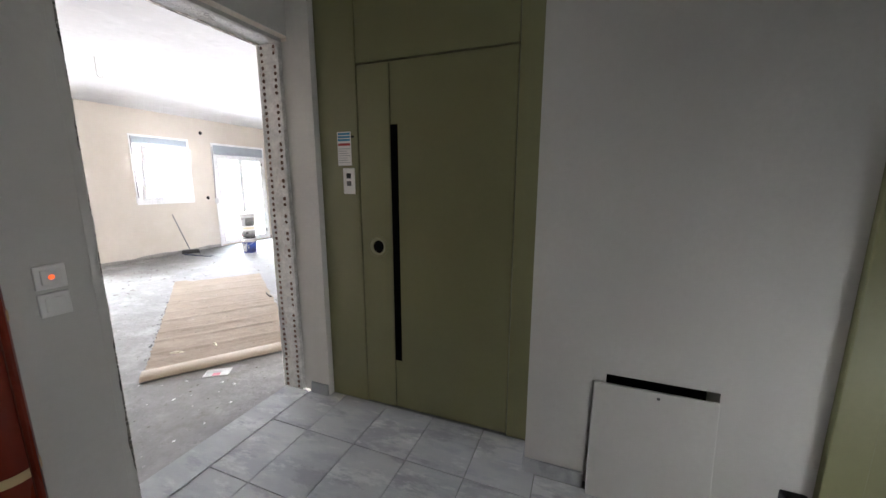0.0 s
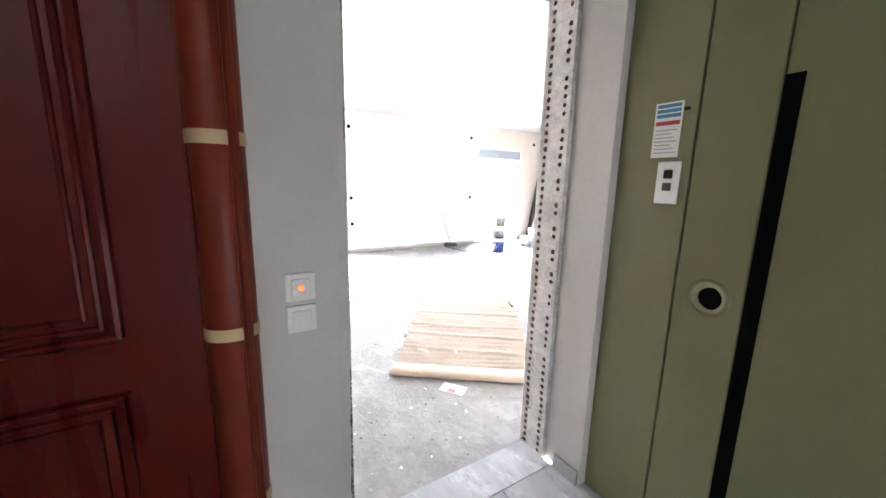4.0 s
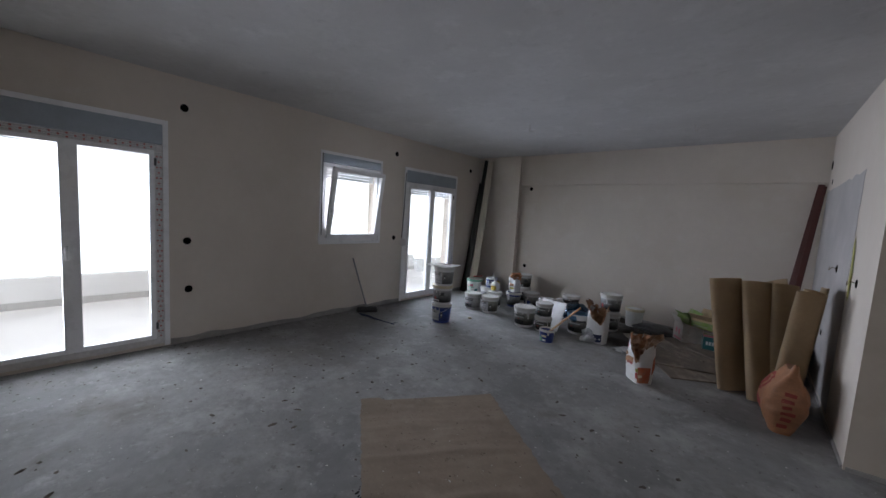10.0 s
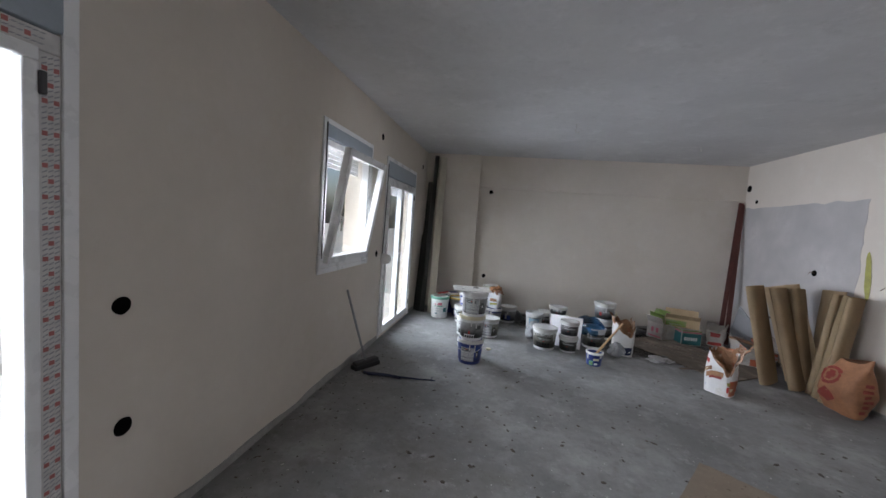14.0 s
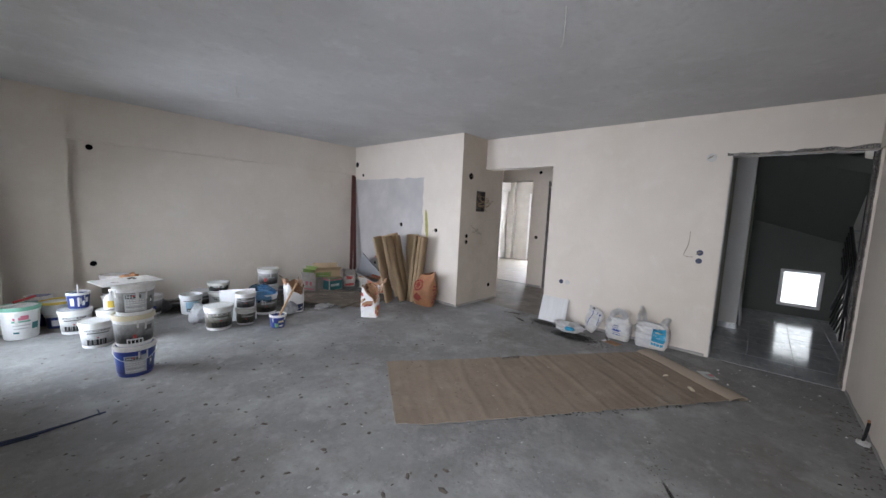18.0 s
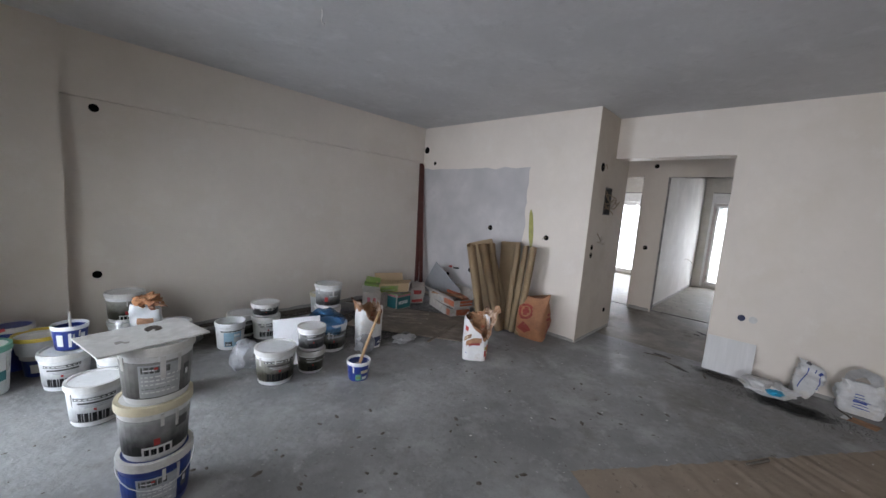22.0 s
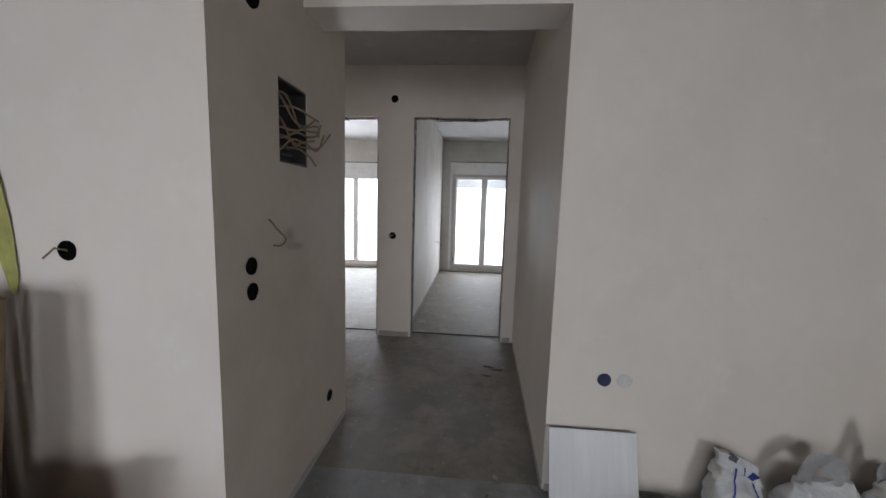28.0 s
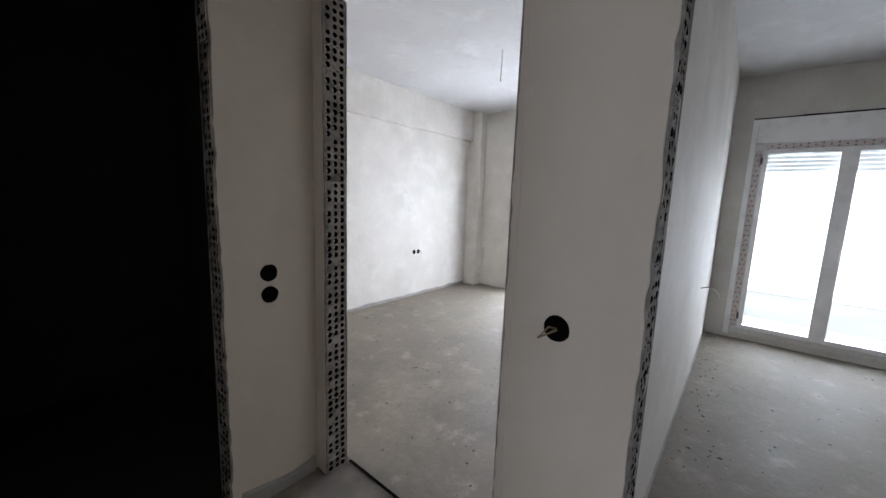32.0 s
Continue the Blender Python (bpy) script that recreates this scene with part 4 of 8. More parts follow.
def red_door():
    x, y0, y1, z1 = XL, 0.29, 1.23, 2.10
    th = thing("entrance_door", Matrix.Identity(4), "closed dark red mahogany security door with arched panel", "door")
    part("leaf", boxed(x - 0.075, x - 0.03, y0 + 0.01, y1 - 0.01, 0.004, z1 - 0.005, 0.003), REDWOOD, th)

    def moulding(pts, r):
        return tube([(x - 0.03, a, b) for a, b in pts], r, 8)

    ya, yb, zt = y0 + 0.195, y1 - 0.195, 1.79
    mid, half = (ya + yb) / 2, (yb - ya) / 2
    for inset, r in ((0.0, 0.013), (0.028, 0.009), (0.055, 0.007)):
        a, b, w = ya + inset, yb - inset, half - inset
        arch = [(mid + w * math.cos(math.pi * k / 16), zt - inset + 0.17 * (w / half) * math.sin(math.pi * k / 16)) for k in range(17)]
        part("moulding", moulding([(b, 1.01 + inset), (b, zt - inset), *arch[1:-1], (a, zt - inset), (a, 1.01 + inset), (b, 1.01 + inset)], r), REDWOOD, th, smooth=True)
        part("moulding", moulding([(a, 0.22 + inset), (b, 0.22 + inset), (b, 0.86 - inset), (a, 0.86 - inset), (a, 0.22 + inset)], r), REDWOOD, th, smooth=True)
    part("knob", lathe([(0.03, 0), (0.032, 0.008), (0.014, 0.014), (0.012, 0.03), (0.027, 0.042), (0.031, 0.056), (0.022, 0.068), (0, 0.071)], 20), CHROME, th, "chrome round knob", True, pose(x - 0.03, y0 + 0.125, 1.13, 0, 90, 0))
    part("lock_plate", boxed(x - 0.03, x - 0.02, y0 + 0.085, y0 + 0.115, 0.955, 1.005, 0.009), CHROME, th, "metal lock plate")
    part("peephole", lathe([(0, 0.006), (0.009, 0.006), (0.011, 0), (0, 0)], 12), DARKSTEEL, th, "small peephole", False, pose(x - 0.03, mid, 1.545, 0, 90, 0))
    for yy in (y0 - 0.05, y1 + 0.03):
        trim = lathe([(0.05, 0.0), (0.05, 2.12), (0, 2.12)], 20, 1.25)
        bmesh.ops.bisect_plane(trim, geom=trim.verts[:] + trim.edges[:] + trim.faces[:], plane_co=(0, 0, 0), plane_no=(-1, 0, 0), clear_outer=True)
        jamb = part("door_trim", trim, TRIMWOOD, th, "rounded red trim with tape bands", True, pose(x + 0.001, yy + 0.01, 0.0))
        part("bead", tube([(x + 0.05, yy + 0.045, 0), (x + 0.05, yy + 0.045, 2.12)], 0.012, 8), TRIMWOOD, jamb, "", True, pose(-x - 0.001, -yy - 0.01, 0))
        for z in (0.05, 0.46, 0.98, 1.47, 1.98):
            band = lathe([(0.0515, 0), (0.0525, 0.0), (0.0525, 0.033), (0.0515, 0.033)], 20, 1.25)
            bmesh.ops.bisect_plane(band, geom=band.verts[:] + band.edges[:] + band.faces[:], plane_co=(0, 0, 0), plane_no=(-1, 0, 0), clear_outer=True)
            part("tape", band, TAPE, jamb, "beige masking tape band", True, pose(0, 0, z, random.uniform(-2, 2), 0, 0))
    part("threshold", boxed(x - 0.1, x + 0.001, y0, y1, -0.006, 0.004), MARBLE, th)
    part("head_trim", boxed(x + 0.001, x + 0.04, y0 - 0.11, y1 + 0.1, 2.121, 2.22, 0.01), TRIMWOOD, th)


red_door()


def lobby_bits():
    th = thing("meter_cover", pose(1.348, 2.398, 0.0, -6, 0, 0), "loose white metal cover leaning over a near-black back sheet for the meter recess's shade", "cover")
    part("sheet", boxed(-0.235, 0.235, 0.0, 0.018, 0.0, 0.535, 0.004), WALL_GREY, th)
    part("screw", lathe([(0, 0.004), (0.006, 0.003), (0.007, 0)], 10), STRAP, th, "", False, pose(0.02, -0.001, 0.51, 90, 0, 0))
    part("screw", lathe([(0, 0.004), (0.006, 0.003), (0.007, 0)], 10), STRAP, th, "", False, pose(0.02, -0.001, 0.02, 90, 0, 0))
    sk = thing("skirting", Matrix.Identity(4), "grey marble skirting in the lobby", "skirting", kind="structure")
    for b in ((XL + 0.001, XL + 0.014, 1.345, DOOR_S - 0.02, 0, 0.075), (XL + 0.02, -0.485, 2.59, 2.604, 0, 0.075), (0.82, 0.829, 2.45, 2.64, 0, 0.075), (0.825, 1.098, 2.427, 2.439, 0, 0.075), (1.61, 1.92, 2.462, 2.474, 0, 0.075)):
        part("skirting_piece", boxed(*b, 0.002), MARBLE, sk)
    olive = thing("olive_door", Matrix.Identity(4), "olive green steel door and frame beside the stairs", "door")
    part("door_frame", boxed(1.92, 2.04, 2.44, 2.66, 0, 2.25, 0.004), OLIVE, olive)
    part("leaf", boxed(2.04, 2.715, 2.45, 2.52, 0, 2.25, 0.004), OLIVE, olive)
    part("head", boxed(1.92, 2.72, 2.44, 2.66, 2.25, H, 0.004), OLIVE, olive)
    board = thing("white_board", pose(-0.14, 0.12, 0, 0, 0, 4), "chipped white panel standing beside the red door", "panel")
    bm = boxed(-0.012, 0.012, 0.0, 0.27, 0, 1.36, 0.003)
    bmesh.ops.subdivide_edges(bm, edges=bm.edges[:], cuts=4, use_grid_fill=True)
    for v in bm.verts:
        if v.co.z > 1.2:
            v.co.z += 0.05 * noise.noise(v.co * 9)
    part("sheet", bm, WALL_GREY, board)


lobby_bits()


def stairs():
    th = thing("staircase", Matrix.Identity(4), "grey marble staircase turning at a wall", "staircase", kind="structure")
    x0, n, go, rise, ya, yb, xe = 1.42, 5, 0.285, 0.187, 0.102, 1.28, 3.398
    for k in range(n):
        part("riser", boxed(x0 + go * k, x0 + go * (k + 1) + 0.01, ya, yb, -0.005 if k == 0 else rise * k - 0.02, rise * (k + 1) - 0.03), STAIR, th)
        part("tread", boxed(x0 + go * k - 0.02, x0 + go * (k + 1), ya, yb + 0.02, rise * (k + 1) - 0.03, rise * (k + 1), 0.004), MARBLE, th)
        part("skirting_step", boxed(x0 + go * k - 0.02, x0 + go * (k + 1) - 0.02, ya, ya + 0.012, rise * (k + 1) + 0.001, rise * (k + 1) + 0.075, 0.002), MARBLE, th)
    # three wedge steps round the turn, then the landing
    p = (x0 + go * n + 0.03, yb)
    rim = ((p, (3.08, ya), (xe, ya), (xe, yb)), (p, (xe, 0.2), (xe, yb)), (p, (xe, 0.74), (xe, yb)), (p, (xe, yb), (xe, 2.27), (2.88, 2.27), (2.88, yb)))
    low = boxed(x0 + go * n, xe, ya, yb, rise * n - 0.02, rise * n - 0.001)
    part("turn_base", low, STAIR, th)
    for k, pts in enumerate(rim):
        z0, z1 = rise * (n + k), rise * (n + k + 1)
        for name, a, b, mat in (("riser", z0 + 0.0005 * k, z1 - 0.03, STAIR), ("tread", z1 - 0.03, z1, MARBLE)):
            bm = bmesh.new()
            lo, hi = [bm.verts.new((x, y, a)) for x, y in pts], [bm.verts.new((x, y, b)) for x, y in pts]
            bm.faces.new(lo)
            bm.faces.new(hi)
            for q in range(len(pts)):
                bm.faces.new((lo[q], lo[(q + 1) % len(pts)], hi[(q + 1) % len(pts)], hi[q]))
            bmesh.ops.recalc_face_normals(bm, faces=bm.faces)
            part(name, bm, mat, th)
    rail = thing("stair_railing", Matrix.Identity(4), "black steel stair railing with a tall post", "railing")
    xp = 1.37
    part("post", boxed(xp + 0.01, xp + 0.07, yb - 0.005, yb + 0.05, 0, 2.64, 0.004), BLACK, rail, "tall black steel post")
    end = x0 + go * n
    for d in (0.18, 0.32, 0.46, 0.6, 0.74, 0.9):
        part("bar", tube([(xp + 0.04, yb + 0.035, d + 0.04), (end, yb + 0.035, d + rise * n)], 0.014 if d < 0.85 else 0.024, 8), BLACK, rail)
    for k in (2, 4):
        part("baluster", boxed(x0 + go * k - 0.012, x0 + go * k + 0.012, yb + 0.022, yb + 0.046, rise * (k + 0.2), rise * k + 0.85), BLACK, rail)
    down = thing("stair_railing", Matrix.Identity(4), "black steel railing beside the flight going down", "railing")
    for d in (0.28, 0.42, 0.56, 0.70, 0.84, 0.98):
        far = min(1.1, (d - 0.03) / 0.66)
        part("bar", tube([(xp - 0.06, 1.375, d), (xp - 0.06 + far, 1.375, d - 0.66 * far)], 0.012 if d < 0.9 else 0.022, 8), BLACK, down)
    part("post", boxed(xp - 0.075, xp - 0.045, 1.36, 1.39, 0, 1.0, 0.003), BLACK, down)


stairs()
wall_stair_end = wall("wall_stair_end", "x", 3.4, 0.15, 0.10, 2.27, z0=-0.3, z1=4.6, mat=WALL_GREY, label="pale grey wall at the turn of the flight")
stair_soffit_bm = bmesh.new()
sv = [stair_soffit_bm.verts.new(p) for p in ((2.719, 2.66, 1.66), (2.719, 1.30, 1.26), (1.35, 1.30, 2.2), (1.35, 2.66, 2.6), (2.719, 2.66, 1.84), (2.719, 1.30, 1.44), (1.35, 1.30, 2.38), (1.35, 2.66, 2.78))]
for f in ((0, 1, 2, 3), (7, 6, 5, 4), (0, 4, 5, 1), (1, 5, 6, 2), (2, 6, 7, 3), (3, 7, 4, 0)):
    stair_soffit_bm.faces.new([sv[i] for i in f])
bmesh.ops.recalc_face_normals(stair_soffit_bm, faces=stair_soffit_bm.faces)
tagged(part("stair_soffit", stair_soffit_bm, STAIR_DIM), "sloping underside of the upper stair flight", "soffit", kind="structure")
slab("wall_stair_pier", 2.721, 2.87, 2.3, 2.80, -0.2, H, STAIR_DIM, "dull grey-green end of the stairwell wall", "wall")
slab("roof_stair", 1.5, 6.2, -1.2, 2.28, 4.6, 4.8, WALL_GREY, "roof over the stairwell", "ceiling")
wall("wall_shaft_north", "y", 2.28, -0.06, 2.9, 5.0, z0=-0.3, z1=4.6, mat=WALL_GREY, label="pale grey stairwell wall")
wall("wall_shaft_west", "x", 1.35, 0.1, 0.4, 2.6, z0=H + 0.2, z1=4.6, mat=WALL_GREY, label="pale grey stairwell wall")
stair_window = thing("window_6", Matrix.Identity(4), "low white stairwell window", "window", kind="structure")
sf = bmesh.new()
casement(sf, 1.47, 2.0, 0.15, 0.78, 2.73, 2.80, 0.05)
part("window_frame", sf, PVC, stair_window)
part("pane", boxed(2.76, 2.766, 1.5, 1.97, 0.18, 0.75), GLASS, stair_window).visible_shadow = False


# ---- hollow bricks round the raw openings ----
def brick_mesh(cells, rows, hgt, radius, seed, clay):
    """The broken end of a hollow clay brick: a rough plate with round holes in the columns marked so. cells: (width, hole)."""
    rnd = random.Random(seed)
    bm = bmesh.new()
    total, ch = sum(c[0] for c in cells), hgt / rows
    left = -total / 2
    for cw, hole in cells:
        cx = left + cw / 2
        left += cw
        for k in range(rows):
            cz = (k + 0.5) * ch
            sq = [(cx + cw / 2 * a, cz + ch / 2 * b) for a, b in ((-1, -1), (0, -1), (1, -1), (1, 0), (1, 1), (0, 1), (-1, 1), (-1, 0))]
            o = [bm.verts.new((0, a, b)) for a, b in sq]
            if not hole or rnd.random() < 0.06:
                mid_v = bm.verts.new((0.002, cx, cz))
                for n in range(8):
                    bm.faces.new((o[n], o[(n + 1) % 8], mid_v))
                continue
            r = radius * rnd.uniform(0.85, 1.1)
            q = [bm.verts.new((0, cx + r * math.cos(radians(45 * n - 135)), cz + r * math.sin(radians(45 * n - 135)))) for n in range(8)]
            d = [bm.verts.new((-0.022 if clay is BRICK else -0.045, v.co.y, v.co.z)) for v in q]
            for n in range(8):
                m = (n + 1) % 8
                bm.faces.new((o[n], o[m], q[m], q[n]))
                bm.faces.new((q[n], q[m], d[m], d[n])).material_index = 1
            bm.faces.new(d).material_index = 1
    bmesh.ops.remove_doubles(bm, verts=bm.verts, dist=0.0005)
    bmesh.ops.recalc_face_normals(bm, faces=bm.faces)
    for v in bm.verts:
        if v.co.x > -0.01:
            v.co.x += rnd.uniform(-0.0025, 0.0015)
    # the thin bricks' holes get their shade from the near-black second material
    return mesh_of(bm, (clay, HOLE_CLAY if clay is BRICK else HOLE_SHADE), True, "brick")


BRICKS = [brick_mesh(((0.033, True), (0.031, False), (0.031, False), (0.033, True)), 3, 0.1095, 0.0115, s, BRICK) for s in (3, 4, 7, 8)]
BRICKS_RAW = [brick_mesh(((0.033, True), (0.031, False), (0.031, False), (0.033, True)), 3, 0.1095, 0.0105, s, RAW_BRICK) for s in (13, 14, 17, 18)]
BRICKS_THIN = [brick_mesh(((0.034, True), (0.034, True), (0.034, True)), 3, 0.094, 0.0115, s, SHADED_BRICK) for s in (5, 6, 9)]


def ragged(name, length, width, along, out, across, at_point, seed, parent, mat, depth=0.02, jag=0.008):
    """A broken plaster edge: a strip whose inner border is jagged. along, across, out: unit directions."""
    rnd = random.Random(seed)
    bm = bmesh.new()
    n = max(4, int(length / 0.035))
    al, ac, ou = Vector(along), Vector(across), Vector(out)
    rows = []
    for k in range(n + 1):
        s = length * k / n
        j = width * rnd.uniform(0.8, 1.0) + jag * noise.noise(Vector((seed, s * 7, 0.3)))
        p = Vector(at_point) + al * s
        rows.append([bm.verts.new(q) for q in (p, p + ac * j, p + ac * (j + 0.004) - ou * depth, p - ou * depth)])
    for a, b in zip(rows, rows[1:]):
        for i in range(4):
            bm.faces.new((a[i], b[i], b[(i + 1) % 4], a[(i + 1) % 4]))
    bm.faces.new(rows[0])
    bm.faces.new(rows[-1])
    bmesh.ops.recalc_face_normals(bm, faces=bm.faces)
    return part(name, bm, mat, parent)


def raw_opening(name, axis, lo, hi, a0, a1, top, label, bricks=(True, True), lintel=True, faces=None, lintel_bricks=0, dark_side=None):
    """Hollow bricks and broken mortar lining an opening in a wall that spans lo..hi across, a0..a1 along."""
    th = thing(name, Matrix.Identity(4), label, "door reveal", kind="structure")
    mid, thick = (lo + hi) / 2, hi - lo
    skins = faces or (WALL, WALL_RAW)
    rnd = random.Random(hash_of(name))
    fills = (bmesh.new(), bmesh.new())
    wide = 0.064 if thick > 0.15 else 0.051
    for side, (edge, s) in enumerate(((a0, 1), (a1, -1))):
        q0, q1 = sorted((edge - s * 0.03, edge - s * 0.001))
        fill = fills[side]
        if bricks[side]:
            # mortar either side of the brick column
            for c0, c1 in ((lo + 0.001, mid - wide), (mid + wide, hi - 0.001)):
                if c1 - c0 > 0.003:
                    if axis == "x":
                        box(fill, c0, c1, q0, q1, 0, top)
                    else:
                        box(fill, q0, q1, c0, c1, 0, top)
            z = 0.0
            while z < top - 0.05:
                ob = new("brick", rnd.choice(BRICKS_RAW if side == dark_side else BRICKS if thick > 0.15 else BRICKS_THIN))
                turn = (90 if s > 0 else -90) if axis == "x" else (0 if s > 0 else 180)
                p = (mid, edge - s * rnd.uniform(0.001, 0.006), z) if axis == "x" else (edge - s * rnd.uniform(0.001, 0.006), mid, z)
                ob.parent = th
                ob.matrix_basis = pose(*p, 0, 0, turn)
                z += 0.11 if thick > 0.15 else 0.0945
        else:
            if axis == "x":
                box(fill, lo + 0.001, hi - 0.001, q0, q1, 0, top)
            else:
                box(fill, q0, q1, lo + 0.001, hi - 0.001, 0, top)
    for side, fill in enumerate(fills):
        part("mortar_bed", fill, RAW_MORTAR if side == dark_side else MORTAR if thick > 0.15 else SHADED_MORTAR, th)
    if lintel:
        lin = bmesh.new()
        bmesh.ops.create_grid(lin, x_segments=24, y_segments=4, size=0.5)
        ln = a1 - a0 + 0.05
        mat4 = Matrix.Translation((mid, (a0 + a1) / 2, top)) @ Matrix.Diagonal((thick - 0.002, ln, 1, 1)) if axis == "x" else Matrix.Translation(((a0 + a1) / 2, mid, top)) @ Matrix.Diagonal((ln, thick - 0.002, 1, 1))
        if axis == "x":
            bmesh.ops.rotate(lin, matrix=Matrix.Rotation(radians(90), 3, "Z"), verts=lin.verts)
        bmesh.ops.transform(lin, matrix=mat4, verts=lin.verts)
        for v in lin.verts:
            v.co.z += 0.011 * noise.noise(v.co * 26)
        part("lintel_bed", lin, MORTAR if thick > 0.15 else SHADED_MORTAR, th, "rough broken lintel underside")
    if lintel_bricks:
        for k in range(lintel_bricks):
            ob = new("brick", BRICKS_THIN[k % 3])
            ob.parent = th
            ob.matrix_basis = Matrix.Translation((mid, a1 - 0.24 - 0.102 * k, top - 0.006)) @ Matrix.Rotation(radians(90), 4, "Z") @ Matrix.Rotation(radians(90), 4, "Y") @ Matrix.Rotation(radians(90), 4, "X")
    for side, (edge, s) in enumerate(((a0, 1), (a1, -1))):
        for face, o, skin in ((lo, -1, skins[0]), (hi, 1, skins[1])):
            if o > 0 and dark_side is not None:
                continue
            if axis == "x":
                ragged("plaster_edge", top, 0.026, (0, 0, 1), (o, 0, 0), (0, s, 0), (face + o * 0.002, edge - s * 0.031, 0), side * 7 + face, th, skin, 0.012, 0.004)
            else:
                ragged("plaster_edge", top, 0.029, (0, 0, 1), (0, o, 0), (s, 0, 0), (edge - s * 0.031, face + o * 0.002, 0), side * 7 + face, th, skin)
    for face, o, skin in ((lo, -1, skins[0]), (hi, 1, skins[1])):
        if axis == "x":
            ragged("plaster_edge", a1 - a0 + 0.06, 0.024, (0, 1, 0), (o, 0, 0), (0, 0, -1), (face + o * 0.002, a0 - 0.03, top + 0.02), face + 3, th, skin)
        else:
            ragged("plaster_edge", a1 - a0 + 0.06, 0.024, (1, 0, 0), (0, o, 0), (0, 0, -1), (a0 - 0.03, face + o * 0.002, top + 0.02), face + 3, th, skin)
    return th


def hash_of(text):
    return sum(ord(c) * (i + 3) for i, c in enumerate(text))


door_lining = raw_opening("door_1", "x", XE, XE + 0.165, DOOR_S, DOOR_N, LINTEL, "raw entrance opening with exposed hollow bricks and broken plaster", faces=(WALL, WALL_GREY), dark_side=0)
ragged("broken_edge", LINTEL, 0.026, (0, 0, 1), (1, 0, 0), (0, 1, 0), (XL + 0.0055, DOOR_S - 0.030, 0), 9.0, door_lining, WALL_GREY, 0.0015, 0.010)
ragged("broken_edge", DOOR_N - DOOR_S + 0.08, 0.028, (0, 1, 0), (-1, 0, 0), (0, 0, 1), (XE - 0.007, DOOR_S - 0.03, LINTEL - 0.004), 5.0, door_lining, RAW_MORTAR, 0.006, 0.03)
raw_opening("door_2", "x", XB, XB + 0.12, 4.66, 5.56, 2.185, "raw bedroom opening with exposed hollow bricks", lintel_bricks=5)
raw_opening("door_3", "x", XB, XB + 0.12, 5.925, 6.845, 2.185, "raw bedroom opening with exposed hollow bricks", bricks=(False, True), lintel_bricks=4)
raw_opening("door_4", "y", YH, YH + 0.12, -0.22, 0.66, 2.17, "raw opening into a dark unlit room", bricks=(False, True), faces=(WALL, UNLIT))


# ---- lobby floor tiles ----
tiles = {}
for i in range(-1, 11):
    for k in range(-1, 7):
        xa, xb = -0.378 + 0.315 * (i - 1) + 0.002, -0.378 + 0.315 * i - 0.002
        yb_, ya_ = 2.277 + 0.4 - 0.4 * k - 0.002, 2.277 - 0.4 * k + 0.002
        xa, xb, ya_, yb_ = max(xa, XL + 0.001), min(xb, 2.71), max(ya_, 0.11), min(yb_, 2.648)
        if xb - xa < 0.02 or yb_ - ya_ < 0.02 or (xa > 1.28 and yb_ < 1.3):
            continue
        if xa > 0.82 and yb_ > 2.44:
            yb_ = 2.425
            if yb_ - ya_ < 0.02:
                continue
        if xb < -0.47 and yb_ > 2.59:
            yb_ = 2.588
        key = (round(xb - xa, 3), round(yb_ - ya_, 3))
        if key not in tiles:
            tiles[key] = mesh_of(boxed(-key[0] / 2, key[0] / 2, -key[1] / 2, key[1] / 2, -0.008, 0.0, 0.0012), MARBLE, False, "tile")
        ob = new("tile", tiles[key])
        ob.parent = floor_lobby
        ob.matrix_basis = pose((xa + xb) / 2, (ya_ + yb_) / 2, random.uniform(-0.0006, 0.0006))
